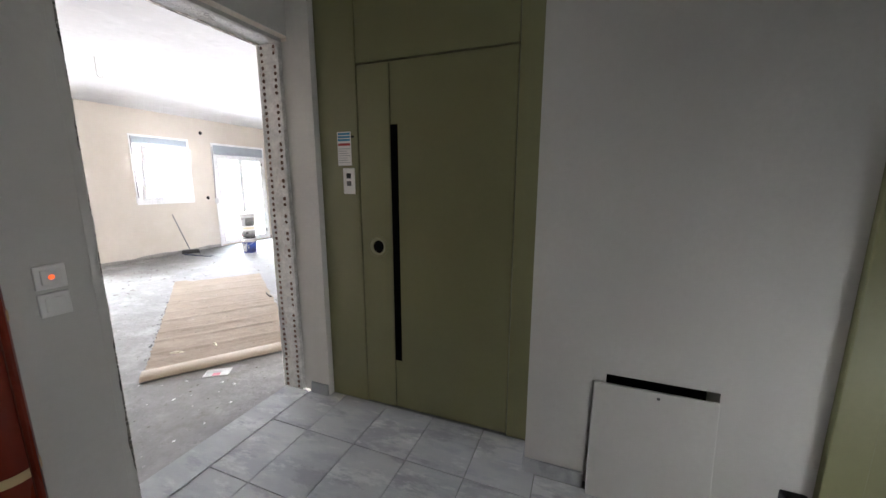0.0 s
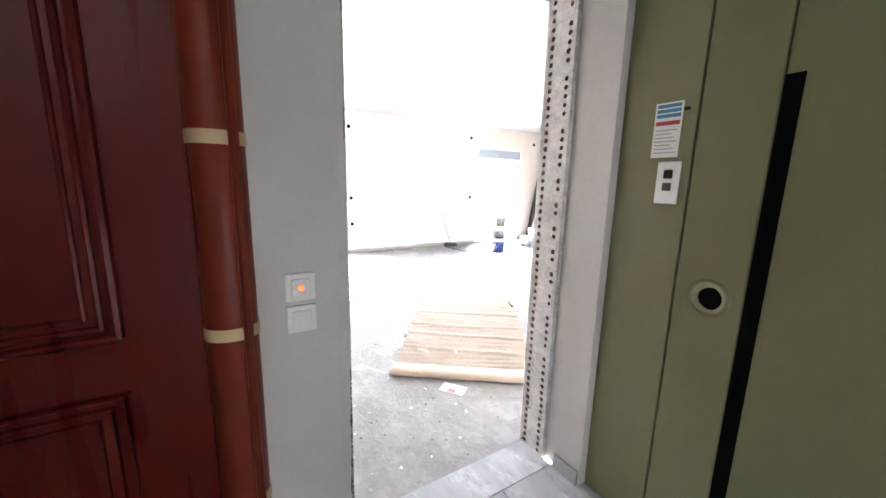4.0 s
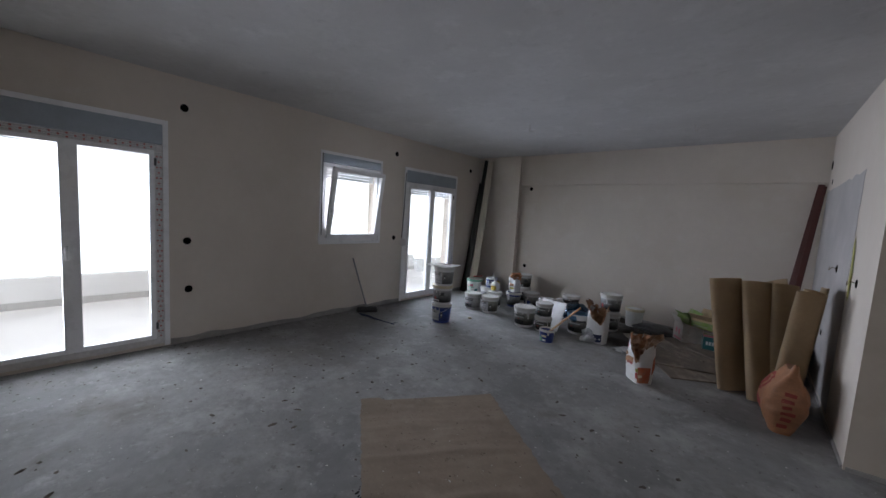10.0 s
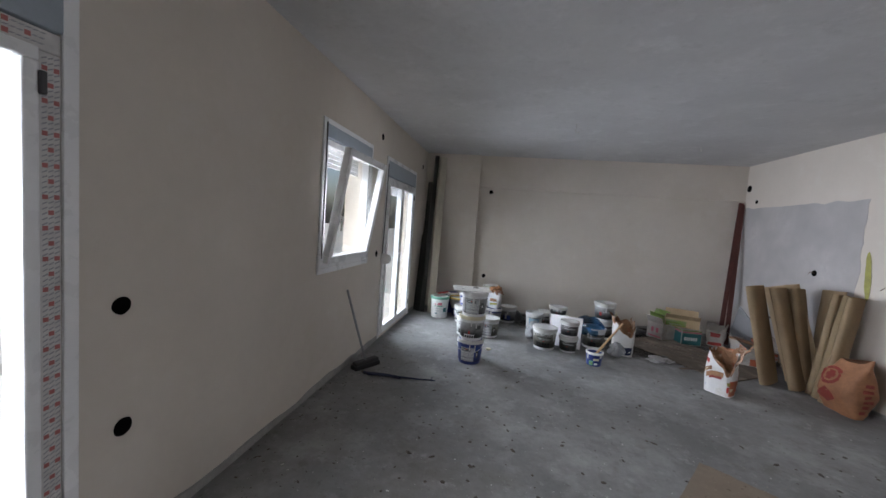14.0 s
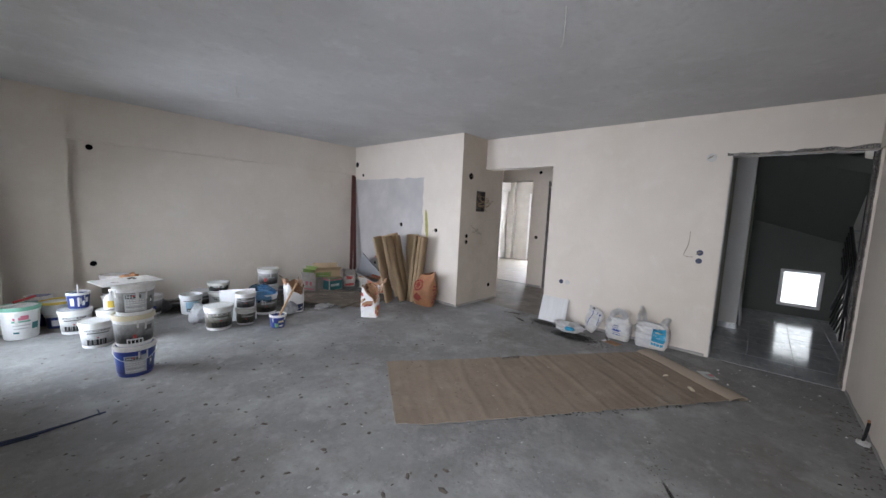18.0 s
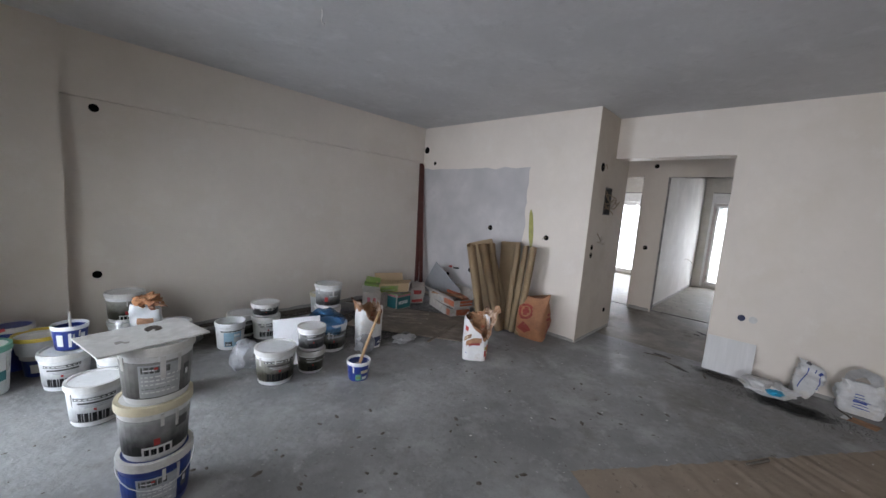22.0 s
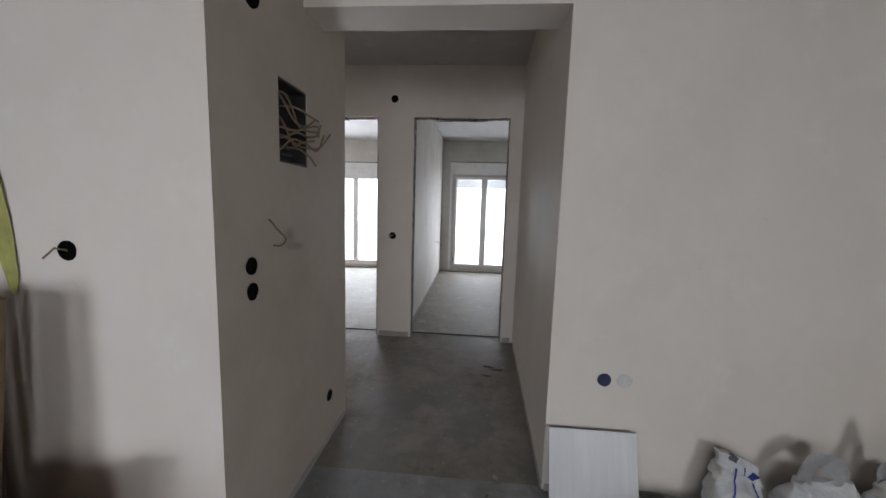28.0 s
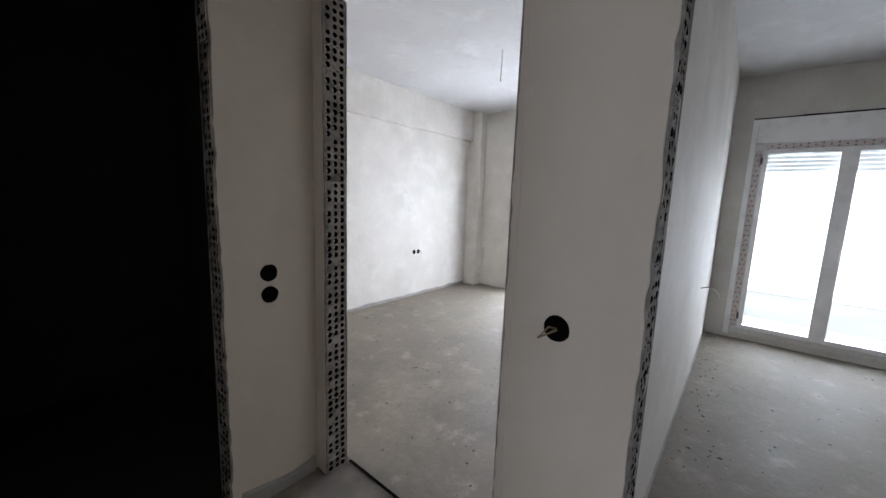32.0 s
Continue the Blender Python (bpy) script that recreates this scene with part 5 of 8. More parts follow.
# ---- living room: paint buckets ----
def bucket(m, r=0.155, h=0.255, body=None, label_mat=None, rim=None, lid=None, name="paint_bucket", label="used white paint bucket", open_top=False, marks=None, handle=False):
    th = thing(name, m, label, "bucket", "paint buckets")
    t, r = 0.86, 0.88 * r
    prof = [(0, 0.004), (r * t * 0.97, 0.0), (r * t, 0.008), (r * 0.985, h * 0.84), (r * 1.02, h * 0.845), (r * 1.02, h * 0.875), (r, h * 0.88), (r, h)]
    prof += [(r * 0.965, h), (r * 0.94, h * 0.78), (0, h * 0.74)] if open_top else [(0, h - 0.004)]
    shell = part("body", lathe(prof), body or BUCKET_WHITE, th, smooth=True)
    if label_mat:
        part("label", arc_panel(r * 0.88, r * 0.972, h * 0.12, h * 0.76, 140, 400, 0.0018, 24), label_mat, shell)
    if label_mat or marks:
        rnd = random.Random(int(1000 * abs(m.translation.x) + 77 * m.translation.y))
        for k in range(rnd.randint(2, 5)):
            a0, q = rnd.uniform(150, 390), rnd.uniform(0.45, 0.74)
            part("drip", arc_panel(r * (t + 0.125 * q / 0.84), r * 0.985, h * q, h * 0.84, a0, a0 + rnd.uniform(3, 9), 0.0048, 3), LID_WHITE, shell)
    for mt, a0, a1, q0, q1 in marks or ():
        ra, rb = r * (t + 0.125 * q0 / 0.84), r * (t + 0.125 * q1 / 0.84)
        part("print", arc_panel(ra, rb, h * q0, h * q1, a0, a1, 0.0035, 8), mt, shell)
    if not open_top:
        cover = part("lid", lathe([(0, h - 0.012), (r * 0.9, h - 0.012), (r * 0.93, h + 0.006), (r * 1.05, h + 0.006), (r * 1.06, h - 0.002), (r * 1.06, h - 0.03), (r * 1.03, h - 0.032), (r * 1.02, h - 0.01)]), lid or LID_WHITE, th, smooth=True)
        part("dust", roughen(lathe([(0, h - 0.0095), (r * 0.8, h - 0.0098), (r * 0.885, h - 0.0115), (0, h - 0.0118)], 24), 0.0008, 40, m.translation.x), DUST, cover, "grey dust on the lid")
    else:
        part("rim", lathe([(r, h - 0.02), (r * 1.045, h - 0.02), (r * 1.05, h), (r * 1.02, h + 0.008), (r * 0.96, h + 0.006), (r * 0.955, h - 0.015), (r, h - 0.02)]), rim or BUCKET_WHITE, th, smooth=True)
    if handle:
        arc = [(r * 1.06 * math.cos(a), -0.012 - 0.75 * r * math.sin(a), h * 0.86 - 0.62 * r * math.sin(a)) for a in [math.pi * k / 12 for k in range(13)]]
        arc = [(x, -math.sqrt(max(0.0, (r * 1.05) ** 2 - x * x)) - 0.004, z) for x, y, z in arc]
        part("handle", tube(arc, 0.0022, 6), BUCKET_WHITE, th)
    return th


def at(x, y, z=0.0, turn=0.0):
    return pose(x, y, z, 0, 0, turn)


WORDS = tuple((BLACK, a, b, 0.14, 0.36) for a, b in ((222, 230), (232, 235), (238, 246), (249, 252), (255, 264), (267, 274), (277, 280), (283, 291))) + ((REDP, 258, 264, 0.41, 0.47), (LABEL_DARK, 215, 305, 0.68, 0.745), (BUCKET_WHITE, 218, 302, 0.70, 0.725), (LABEL_DARK, 225, 300, 0.59, 0.635), (GREY_PRINT, 232, 292, 0.54, 0.56), (GREY_PRINT, 240, 296, 0.495, 0.515))
PLATE = ((GREY_PRINT, 234, 300, 0.14, 0.72), (LABEL_DARK, 238, 282, 0.58, 0.69), (BUCKET_WHITE, 241, 262, 0.62, 0.645), (REDP, 258, 264, 0.635, 0.68), (BUCKET_WHITE, 238, 296, 0.50, 0.525), (BUCKET_WHITE, 238, 290, 0.43, 0.455), (BUCKET_WHITE, 238, 296, 0.36, 0.385), (LABEL_DARK, 238, 285, 0.29, 0.30), (BUCKET_WHITE, 238, 292, 0.22, 0.245), (LABEL_DARK, 309, 322, 0.3, 0.6), (BUCKET_WHITE, 312, 319, 0.4, 0.5))
BADGE = ((BUCKET_WHITE, 244, 294, 0.08, 0.27), (BLACK, 248, 256, 0.12, 0.23), (BLACK, 259, 268, 0.12, 0.23), (BLACK, 271, 279, 0.12, 0.23), (BLACK, 282, 290, 0.12, 0.23), (REDP, 264, 274, 0.29, 0.41), (LABEL_DARK, 300, 325, 0.50, 0.66))
RED_SKEW = ((PINK, 240, 285, 0.62, 0.70), (PINK, 262, 285, 0.70, 0.76), (GREEN, 236, 290, 0.55, 0.60), (TEAL, 238, 256, 0.20, 0.25), (GREY_PRINT, 238, 290, 0.44, 0.47), (TEAL, 296, 320, 0.3, 0.5), (GREY_PRINT, 240, 282, 0.34, 0.37))
BANDS = ((LABEL_DARK, 200, 330, 0.66, 0.74), (BUCKET_WHITE, 224, 262, 0.685, 0.715), (GREY_PRINT, 226, 300, 0.54, 0.60), (BLACK, 232, 240, 0.16, 0.34), (BLACK, 243, 252, 0.16, 0.34), (BLACK, 255, 259, 0.16, 0.34), (BLACK, 262, 271, 0.16, 0.34), (REDP, 250, 256, 0.38, 0.45))
SX, SY = -5.265, 6.12
bucket(at(SX, SY, 0, -4), body=BLUE, label_mat=LABEL_BLUE, marks=PLATE, handle=True, label="blue paint bucket with white label at the foot of a stack")
bucket(at(SX, SY, 0.258, -5), label_mat=LABEL_FADE, marks=BADGE, lid=CREAM, label="olive labelled paint bucket in the middle of a stack")
bucket(at(SX + 0.01, SY, 0.516, -1), label_mat=LABEL_TAUPE, marks=PLATE, label="grey labelled paint bucket on top of a stack")
lid_board = thing("board", pose(SX - 0.03, SY + 0.02, 0.782, 0, 0, 12), "thin grey splashed board lying on a bucket stack", "board")
part("sheet", boxed(-0.20, 0.20, -0.15, 0.15, 0, 0.008, 0.002), LID_WHITE, lid_board)
part("splash", roughen(lathe([(0, 0.002), (0.03, 0.0015), (0.036, 0)], 14), 0.008, 30), RUBBLE_DARK, lid_board, "dried dark splash", False, pose(0.05, 0.05, 0.0085))
part("splash", roughen(lathe([(0, 0.002), (0.02, 0.0015), (0.026, 0)], 14), 0.008, 40, 3.0), RUBBLE, lid_board, "dried grey splash", False, pose(-0.09, -0.04, 0.0085))

bucket(at(-5.93, 7.82, 0, 10), r=0.162, h=0.325, lid=GREEN, marks=RED_SKEW, label="large white bucket with mint green lid and tools on top")
bucket(at(-5.67, 8.02, 0, 0), r=0.11, h=0.16, body=BLUE, marks=((BUCKET_WHITE, 240, 300, 0.2, 0.6),), label="small blue paint can under a wide tub")
bucket(at(-5.67, 8.02, 0.166, 0), r=0.155, h=0.13, open_top=True, rim=YELLOW, body=BUCKET_WHITE, label="shallow tub with yellow rim on a blue can")
bucket(at(-5.80, 8.22, 0, 0), r=0.12, h=0.33, body=BLUE, label="tall dark blue drum at the back")
bucket(at(-5.54, 7.70, 0, 0), r=0.15, h=0.25, label_mat=LABEL_PALE, marks=WORDS, label="white paint bucket with black lettering and blue can on top")
bucket(at(-5.51, 7.73, 0.258, 0), r=0.108, h=0.165, body=BLUE, open_top=True, marks=((BUCKET_WHITE, 222, 244, 0.2, 0.7), (BUCKET_WHITE, 262, 272, 0.15, 0.75), (BUCKET_WHITE, 286, 300, 0.2, 0.5), (GREY_PRINT, 276, 282, 0.3, 0.7), (BUCKET_WHITE, 305, 320, 0.4, 0.7)), label="small blue open paint tin on a bucket lid")
bucket(at(-5.42, 7.08, 0, 5), r=0.15, h=0.25, label_mat=LABEL_PALE, marks=WORDS, label="white paint bucket with black lettering on the floor")
bucket(at(-5.27, 7.48, 0, 0), r=0.14, h=0.25, label_mat=LABEL_FADE, marks=((RUST, 230, 290, 0.5, 0.7),), label="white paint bucket with rust red band under a jug")
bucket(at(-5.11, 7.12, 0, -10), r=0.15, h=0.25, label_mat=LABEL_MOSS, marks=PLATE, label="white paint bucket with grey label on the floor")
bucket(at(-5.16, 8.28, 0, 0), r=0.14, h=0.24, label_mat=LABEL_FADE, marks=BANDS, label="dark labelled paint bucket against the wall")
bucket(at(-5.16, 8.28, 0.247, 0), r=0.15, h=0.25, label_mat=LABEL_MOSS, marks=BADGE, label="paint bucket on top of another against the wall")
bucket(at(-4.86, 8.02, 0, 0), r=0.15, h=0.24, label_mat=LABEL_FADE, marks=((BLUE, 240, 290, 0.2, 0.5), (BUCKET_WHITE, 250, 262, 0.25, 0.6)), label="dark paint bucket with blue band and dusty lid")
bucket(at(-5.08, 7.80, 0, 0), r=0.14, h=0.235, label_mat=LABEL_FADE, body=BLUE, label="dark blue paint can under a crumpled plaster bag")
bucket(at(-4.47, 7.78, 0, 0), r=0.14, h=0.24, open_top=True, body=BUCKET_WHITE, marks=((PALE_BLUE, 228, 300, 0.14, 0.70), (LABEL_DARK, 232, 262, 0.16, 0.34), (BUCKET_WHITE, 236, 256, 0.20, 0.24), (GREY_PRINT, 268, 296, 0.3, 0.5), (BUCKET_WHITE, 268, 292, 0.54, 0.62), (LABEL_DARK, 215, 320, 0.72, 0.76)), label="open white bucket with pale blue label")
bucket(at(-4.28, 8.05, 0, 0), r=0.15, h=0.22, label_mat=LABEL_MOSS, marks=BANDS, label="paint bucket below a smaller one by the wall")
bucket(at(-4.12, 7.86, 0, 0), r=0.145, h=0.22, marks=WORDS, label="white paint bucket under another")
bucket(at(-4.12, 7.88, 0.228, 0), r=0.145, h=0.12, label_mat=LABEL_FADE, marks=BANDS, label="shallow bucket stacked on a white bucket")
bucket(at(-4.40, 6.92, 0, 0), r=0.165, h=0.265, label_mat=LABEL_MOSS, marks=WORDS, label="large paint bucket with dark olive foot and black lettering")
bucket(at(-4.11, 6.91, 0, 0), r=0.125, h=0.185, label_mat=LABEL_MOSS, marks=BANDS, label="small dark paint bucket under another")
bucket(at(-4.11, 6.91, 0.192, 0), r=0.125, h=0.185, label_mat=LABEL_FADE, marks=BANDS, label="small dark paint bucket stacked on another")
bucket(at(-3.75, 7.22, 0, 0), r=0.165, h=0.26, label_mat=LABEL_MOSS, open_top=True, marks=BANDS, label="dark open paint bucket holding a blue bag")
bucket(at(-3.50, 7.74, 0, 0), r=0.155, h=0.25, label_mat=LABEL_FADE, marks=BANDS, label="paint bucket at the foot of a pair")
bucket(at(-3.50, 7.74, 0.258, 0), r=0.16, h=0.25, label_mat=LABEL_FADE, marks=((REDP, 225, 240, 0.3, 0.5), (GREY_PRINT, 245, 290, 0.5, 0.55)), label="paint bucket stacked on another near the wall")
bucket(at(-3.30, 8.28, 0, 0), r=0.14, h=0.26, lid=CREAM, label="cream lidded paint bucket by the wall")
bucket(at(-3.88, 6.54, 0, 0), r=0.105, h=0.15, body=BLUE, open_top=True, marks=((GREEN, 222, 250, 0.08, 0.4), (CREAM, 250, 290, 0.45, 0.6), (BUCKET_WHITE, 258, 285, 0.12, 0.25), (LIME, 225, 248, 0.15, 0.32)), label="small blue open bucket with a brush standing in it")

brush = thing("paint_brush", pose(-3.90, 6.53, 0.04, 0, 0, 0), "wooden handled brush standing in a small bucket", "brush")
part("handle", tube([(0, 0, 0.03), (0.17, 0.095, 0.23), (0.34, 0.19, 0.42)], 0.014, 8, 0.8), WOOD_HANDLE, brush, smooth=True)
part("bristles", boxed(-0.04, 0.02, -0.02, 0.02, -0.03, 0.09, 0.006), LID_WHITE, brush)
tool = thing("trowel", pose(-5.95, 7.82, 0.335, 0, 0, 25), "dirty trowel lying on a bucket lid", "trowel")
part("blade", boxed(-0.11, 0.06, -0.045, 0.045, 0, 0.006, 0.002), LID_WHITE, tool)
part("handle", tube([(-0.02, 0, 0.03), (0.08, 0.01, 0.045), (0.15, 0.015, 0.06)], 0.012, 8), REDP, tool, "red handle", True)
stick = thing("stirring_stick", pose(-5.51, 7.73, 0.30), "paint stick standing in a tin", "stick")
part("stick", tube([(0, 0, 0), (0.0, 0.05, 0.2)], 0.008, 6), LID_WHITE, stick)


# ---- bags, sacks and boxes ----
def crumpled(r, squash, seed, rough=0.35, sub=3):
    bm = bmesh.new()
    bmesh.ops.create_icosphere(bm, subdivisions=sub, radius=r)
    for v in bm.verts:
        n = v.co.normalized()
        k = 1 + rough * noise.noise(n * 2.1 + Vector((seed, 0, 0))) + rough * 0.6 * abs(noise.noise(n * 5.3 + Vector((0, seed, 0))))
        v.co *= k
        v.co.z *= squash
        v.co.z = max(v.co.z, -r * squash * 0.55)
    low = min(v.co.z for v in bm.verts)
    for v in bm.verts:
        v.co.z -= low
    return bm


def blob(name, x, y, z, r, squash, mat, label, category, seed, turn=0, stretch=1.0, rough=0.35):
    th = thing(name, pose(x, y, z, 0, 0, turn), label, category)
    bm = crumpled(r, squash, seed, rough)
    bmesh.ops.scale(bm, vec=(stretch, 1, 1), verts=bm.verts)
    part("film", bm, mat, th, smooth=True)
    return th


DUSTY_BAG = material("dusty_white_film", (0.46, 0.46, 0.455), 0.45, vary=0.12, scale=16, bump=0.6, bump_scale=30, depth=0.01, stain=(0.16, 0.15, 0.14), stain_scale=8, stain_lo=0.55, stain_hi=0.65)
blob("plastic_bag", -4.50, 7.28, 0, 0.105, 1.25, MILKY, "crumpled clear plastic bag between buckets", "bag", 2.0)
blob("plastic_bag", -3.80, 7.24, 0.17, 0.165, 0.8, BAG_BLUE_CLEAR, "crumpled translucent blue bag on a bucket", "bag", 5.0)
flat_bag = blob("plastic_bag", -3.03, 6.95, 0, 0.085, 0.40, DUSTY_BAG, "flattened whitish plastic bag with dark print on the floor", "bag", 9.0, 10, 1.45, 0.55)
part("print", crumpled(0.045, 0.3, 6.0), LABEL_DARK, flat_bag, "dark print", True, pose(0.07, 0.035, 0.035))
part("flap", crumpled(0.045, 0.25, 8.0, 0.6), DUSTY_BAG, flat_bag, "", True, pose(0.14, 0.02, 0))
blob("paper_wad", -5.08, 6.55, 0.0, 0.03, 0.5, CREAM, "small torn paper wad on the floor", "paper", 3.0)
blob("plastic_bag", -4.75, 8.10, 0.0, 0.12, 0.8, STRAP_BAG, "dark crumpled bag among the buckets", "bag", 12.0)
blob("plastic_bag", -3.02, 8.2, 0.0, 0.16, 0.35, STRAP_BAG, "dirty crumpled sheet by the wall", "bag", 15.0, 0, 1.6)


def sack(name, m, w, d, h, mat, label, seed, lean=0.0, open_top=None, prints_=(), pinch=0.75, rows=26, cols=40, wrinkle=1.0, ear=0.0, taper=0.0, square=0.55, ball=0.0, belly=0.0):
    """A filled paper sack: rounded rectangle at the foot, pinched flat towards the top."""
    th = thing(name, m, label, "sack", "sacks")
    z_slant = 1.5 * math.sin(seed)

    def size(t):
        bulge = 1 + 0.10 * math.sin(math.pi * min(1, t * 1.15))
        return w / 2 * bulge * (0.93 if t < 0.05 else 1) * (1 - taper * (1 - t)), d / 2 * bulge * (1 - pinch * max(0.0, (t - 0.55) / 0.45) ** 1.3) * (1 - belly + belly * math.sin(math.pi * (0.12 + 0.8 * t)))

    def skin(c, s, t):
        ww, dd = size(t)
        x, y = ww * math.copysign(abs(c) ** square, c), dd * math.copysign(abs(s) ** square, s)
        side = max(0.0, x / ww)
        p = Vector((x, y + lean * t * t, h * t + ear * t ** 4 * (side ** 3 - 0.25)))
        p += 0.018 * noise.noise_vector(Vector((x * 8 + seed, y * 8, t * h * 8)))
        ridge = 1 - abs(noise.noise(Vector((x * 13 + seed, y * 13 + z_slant * t, t * h * 17)))) * 2.2
        return p + Vector((c, s, 0)) * 0.012 * wrinkle * ridge * (0.35 + 0.65 * t)

    bm = bmesh.new()
    rings = []
    for i in range(rows + 1):
        ring = []
        for k in range(cols):
            a = 2 * math.pi * k / cols
            p = skin(math.cos(a), math.sin(a), i / rows)
            if i == 0:
                p.z = 0
            ring.append(bm.verts.new(p))
        rings.append(ring)
    for a, b in zip(rings, rings[1:]):
        for k in range(cols):
            bm.faces.new((a[k], a[(k + 1) % cols], b[(k + 1) % cols], b[k]))
    bm.faces.new(rings[0])
    if not open_top:
        bm.faces.new(rings[-1])
    bmesh.ops.recalc_face_normals(bm, faces=bm.faces)
    part("paper", bm, mat, th, smooth=True)
    if ball:
        cr = crumpled(ball, 0.8, seed, 0.75, 4)
        for v in cr.verts:
            v.co += 0.02 * noise.noise_vector(v.co * 21) + 0.010 * noise.noise_vector(v.co * 47)
        part("torn_mouth", cr, open_top, th, "torn crumpled mouth of the sack", False, pose(0.03, 0, h * 0.82))
    elif open_top:
        cr = bmesh.new()
        n = 40
        rr = []
        for i in range(6):
            t = i / 5
            ring = []
            for k in range(n):
                a = 2 * math.pi * k / n
                f = 0.95 + 0.42 * t + 0.5 * t * noise.noise(Vector((seed + 1.6 * math.cos(a), 1.6 * math.sin(a), t))) + 0.10 * noise.noise(Vector((seed + 7 * math.cos(a), 7 * math.sin(a), t * 3)))
                p = Vector((w / 2 * f * math.cos(a), lean + d / 2 * (f + 0.2) * math.sin(a), h * (0.78 + 0.36 * t) + 0.11 * t * noise.noise(Vector((1.5 * math.cos(a), 1.5 * math.sin(a) + seed, t))) + 0.012 * noise.noise(Vector((5 * math.cos(a), seed + 5 * math.sin(a), t * 4)))))
                ring.append(cr.verts.new(p))
            rr.append(ring)
        for a, b in zip(rr, rr[1:]):
            for k in range(n):
                cr.faces.new((a[k], a[(k + 1) % n], b[(k + 1) % n], b[k]))
        for v in cr.verts:
            v.co += 0.012 * noise.noise_vector(v.co * 24)
        bmesh.ops.solidify(cr, geom=cr.faces[:], thickness=0.002)
        part("torn_mouth", cr, open_top, th, "torn crumpled mouth of the sack", True)
    for mt, x0, x1, z0, z1, *form in prints_:
        g = bmesh.new()
        if form and form[0] == "ring":
            inner = [g.verts.new((0.33 * math.cos(a), 0.33 * math.sin(a), 0)) for a in [2 * math.pi * k / 24 for k in range(24)]]
            outer = [g.verts.new((0.5 * math.cos(a), 0.5 * math.sin(a), 0)) for a in [2 * math.pi * k / 24 for k in range(24)]]
            for k in range(24):
                g.faces.new((inner[k], outer[k], outer[(k + 1) % 24], inner[(k + 1) % 24]))
        else:
            bmesh.ops.create_grid(g, x_segments=8, y_segments=8, size=0.5)
            if form and form[0] == "diamond":
                bmesh.ops.rotate(g, matrix=Matrix.Rotation(radians(45), 3, "Z"), verts=g.verts)
        for v in g.verts:
            if form and form[0] == "side":
                u, t = x0 + (v.co.x + 0.5) * (x1 - x0), (z0 + (v.co.y + 0.5) * (z1 - z0)) / h
                c = math.copysign(min(0.98, abs(u) / size(t)[1]) ** (1 / square), u)
                v.co = skin(math.sqrt(1 - c * c), c, t) + Vector((0.0035, 0, 0))
                continue
            u, q = x0 + (v.co.x + 0.5) * (x1 - x0), z0 + (v.co.y + 0.5) * (z1 - z0)
            t = q / h
            c = math.copysign(min(0.98, abs(u) / size(t)[0]) ** (1 / square), u)
            v.co = skin(c, -math.sqrt(1 - c * c), t) + Vector((0, -0.0035, 0))
        part("print", g, mt, th)
    return th


sack("kraft_sack", pose(-1.765, 6.14, 0, 0, 0, -86), 0.32, 0.24, 0.50, BAG_BROWN, "full orange-brown paper sack with dark red print leaning on cardboard rolls", 1.0, lean=0.03, pinch=0.7, wrinkle=0.9, ear=0.07, square=0.5, belly=0.75, prints_=((BAG_PRINT, -0.14, 0.035, 0.24, 0.42, "ring"), (BAG_PRINT, -0.09, -0.015, 0.315, 0.345), (BAG_PRINT, -0.075, -0.03, 0.29, 0.375), (BAG_PRINT, -0.10, 0.01, 0.08, 0.19, "diamond")) + tuple((BAG_PRINT, -0.035 + 0.008 * (k % 2), 0.025 + 0.010 * (k % 3), 0.07 + 0.045 * k, 0.095 + 0.045 * k, "side") for k in range(6)))
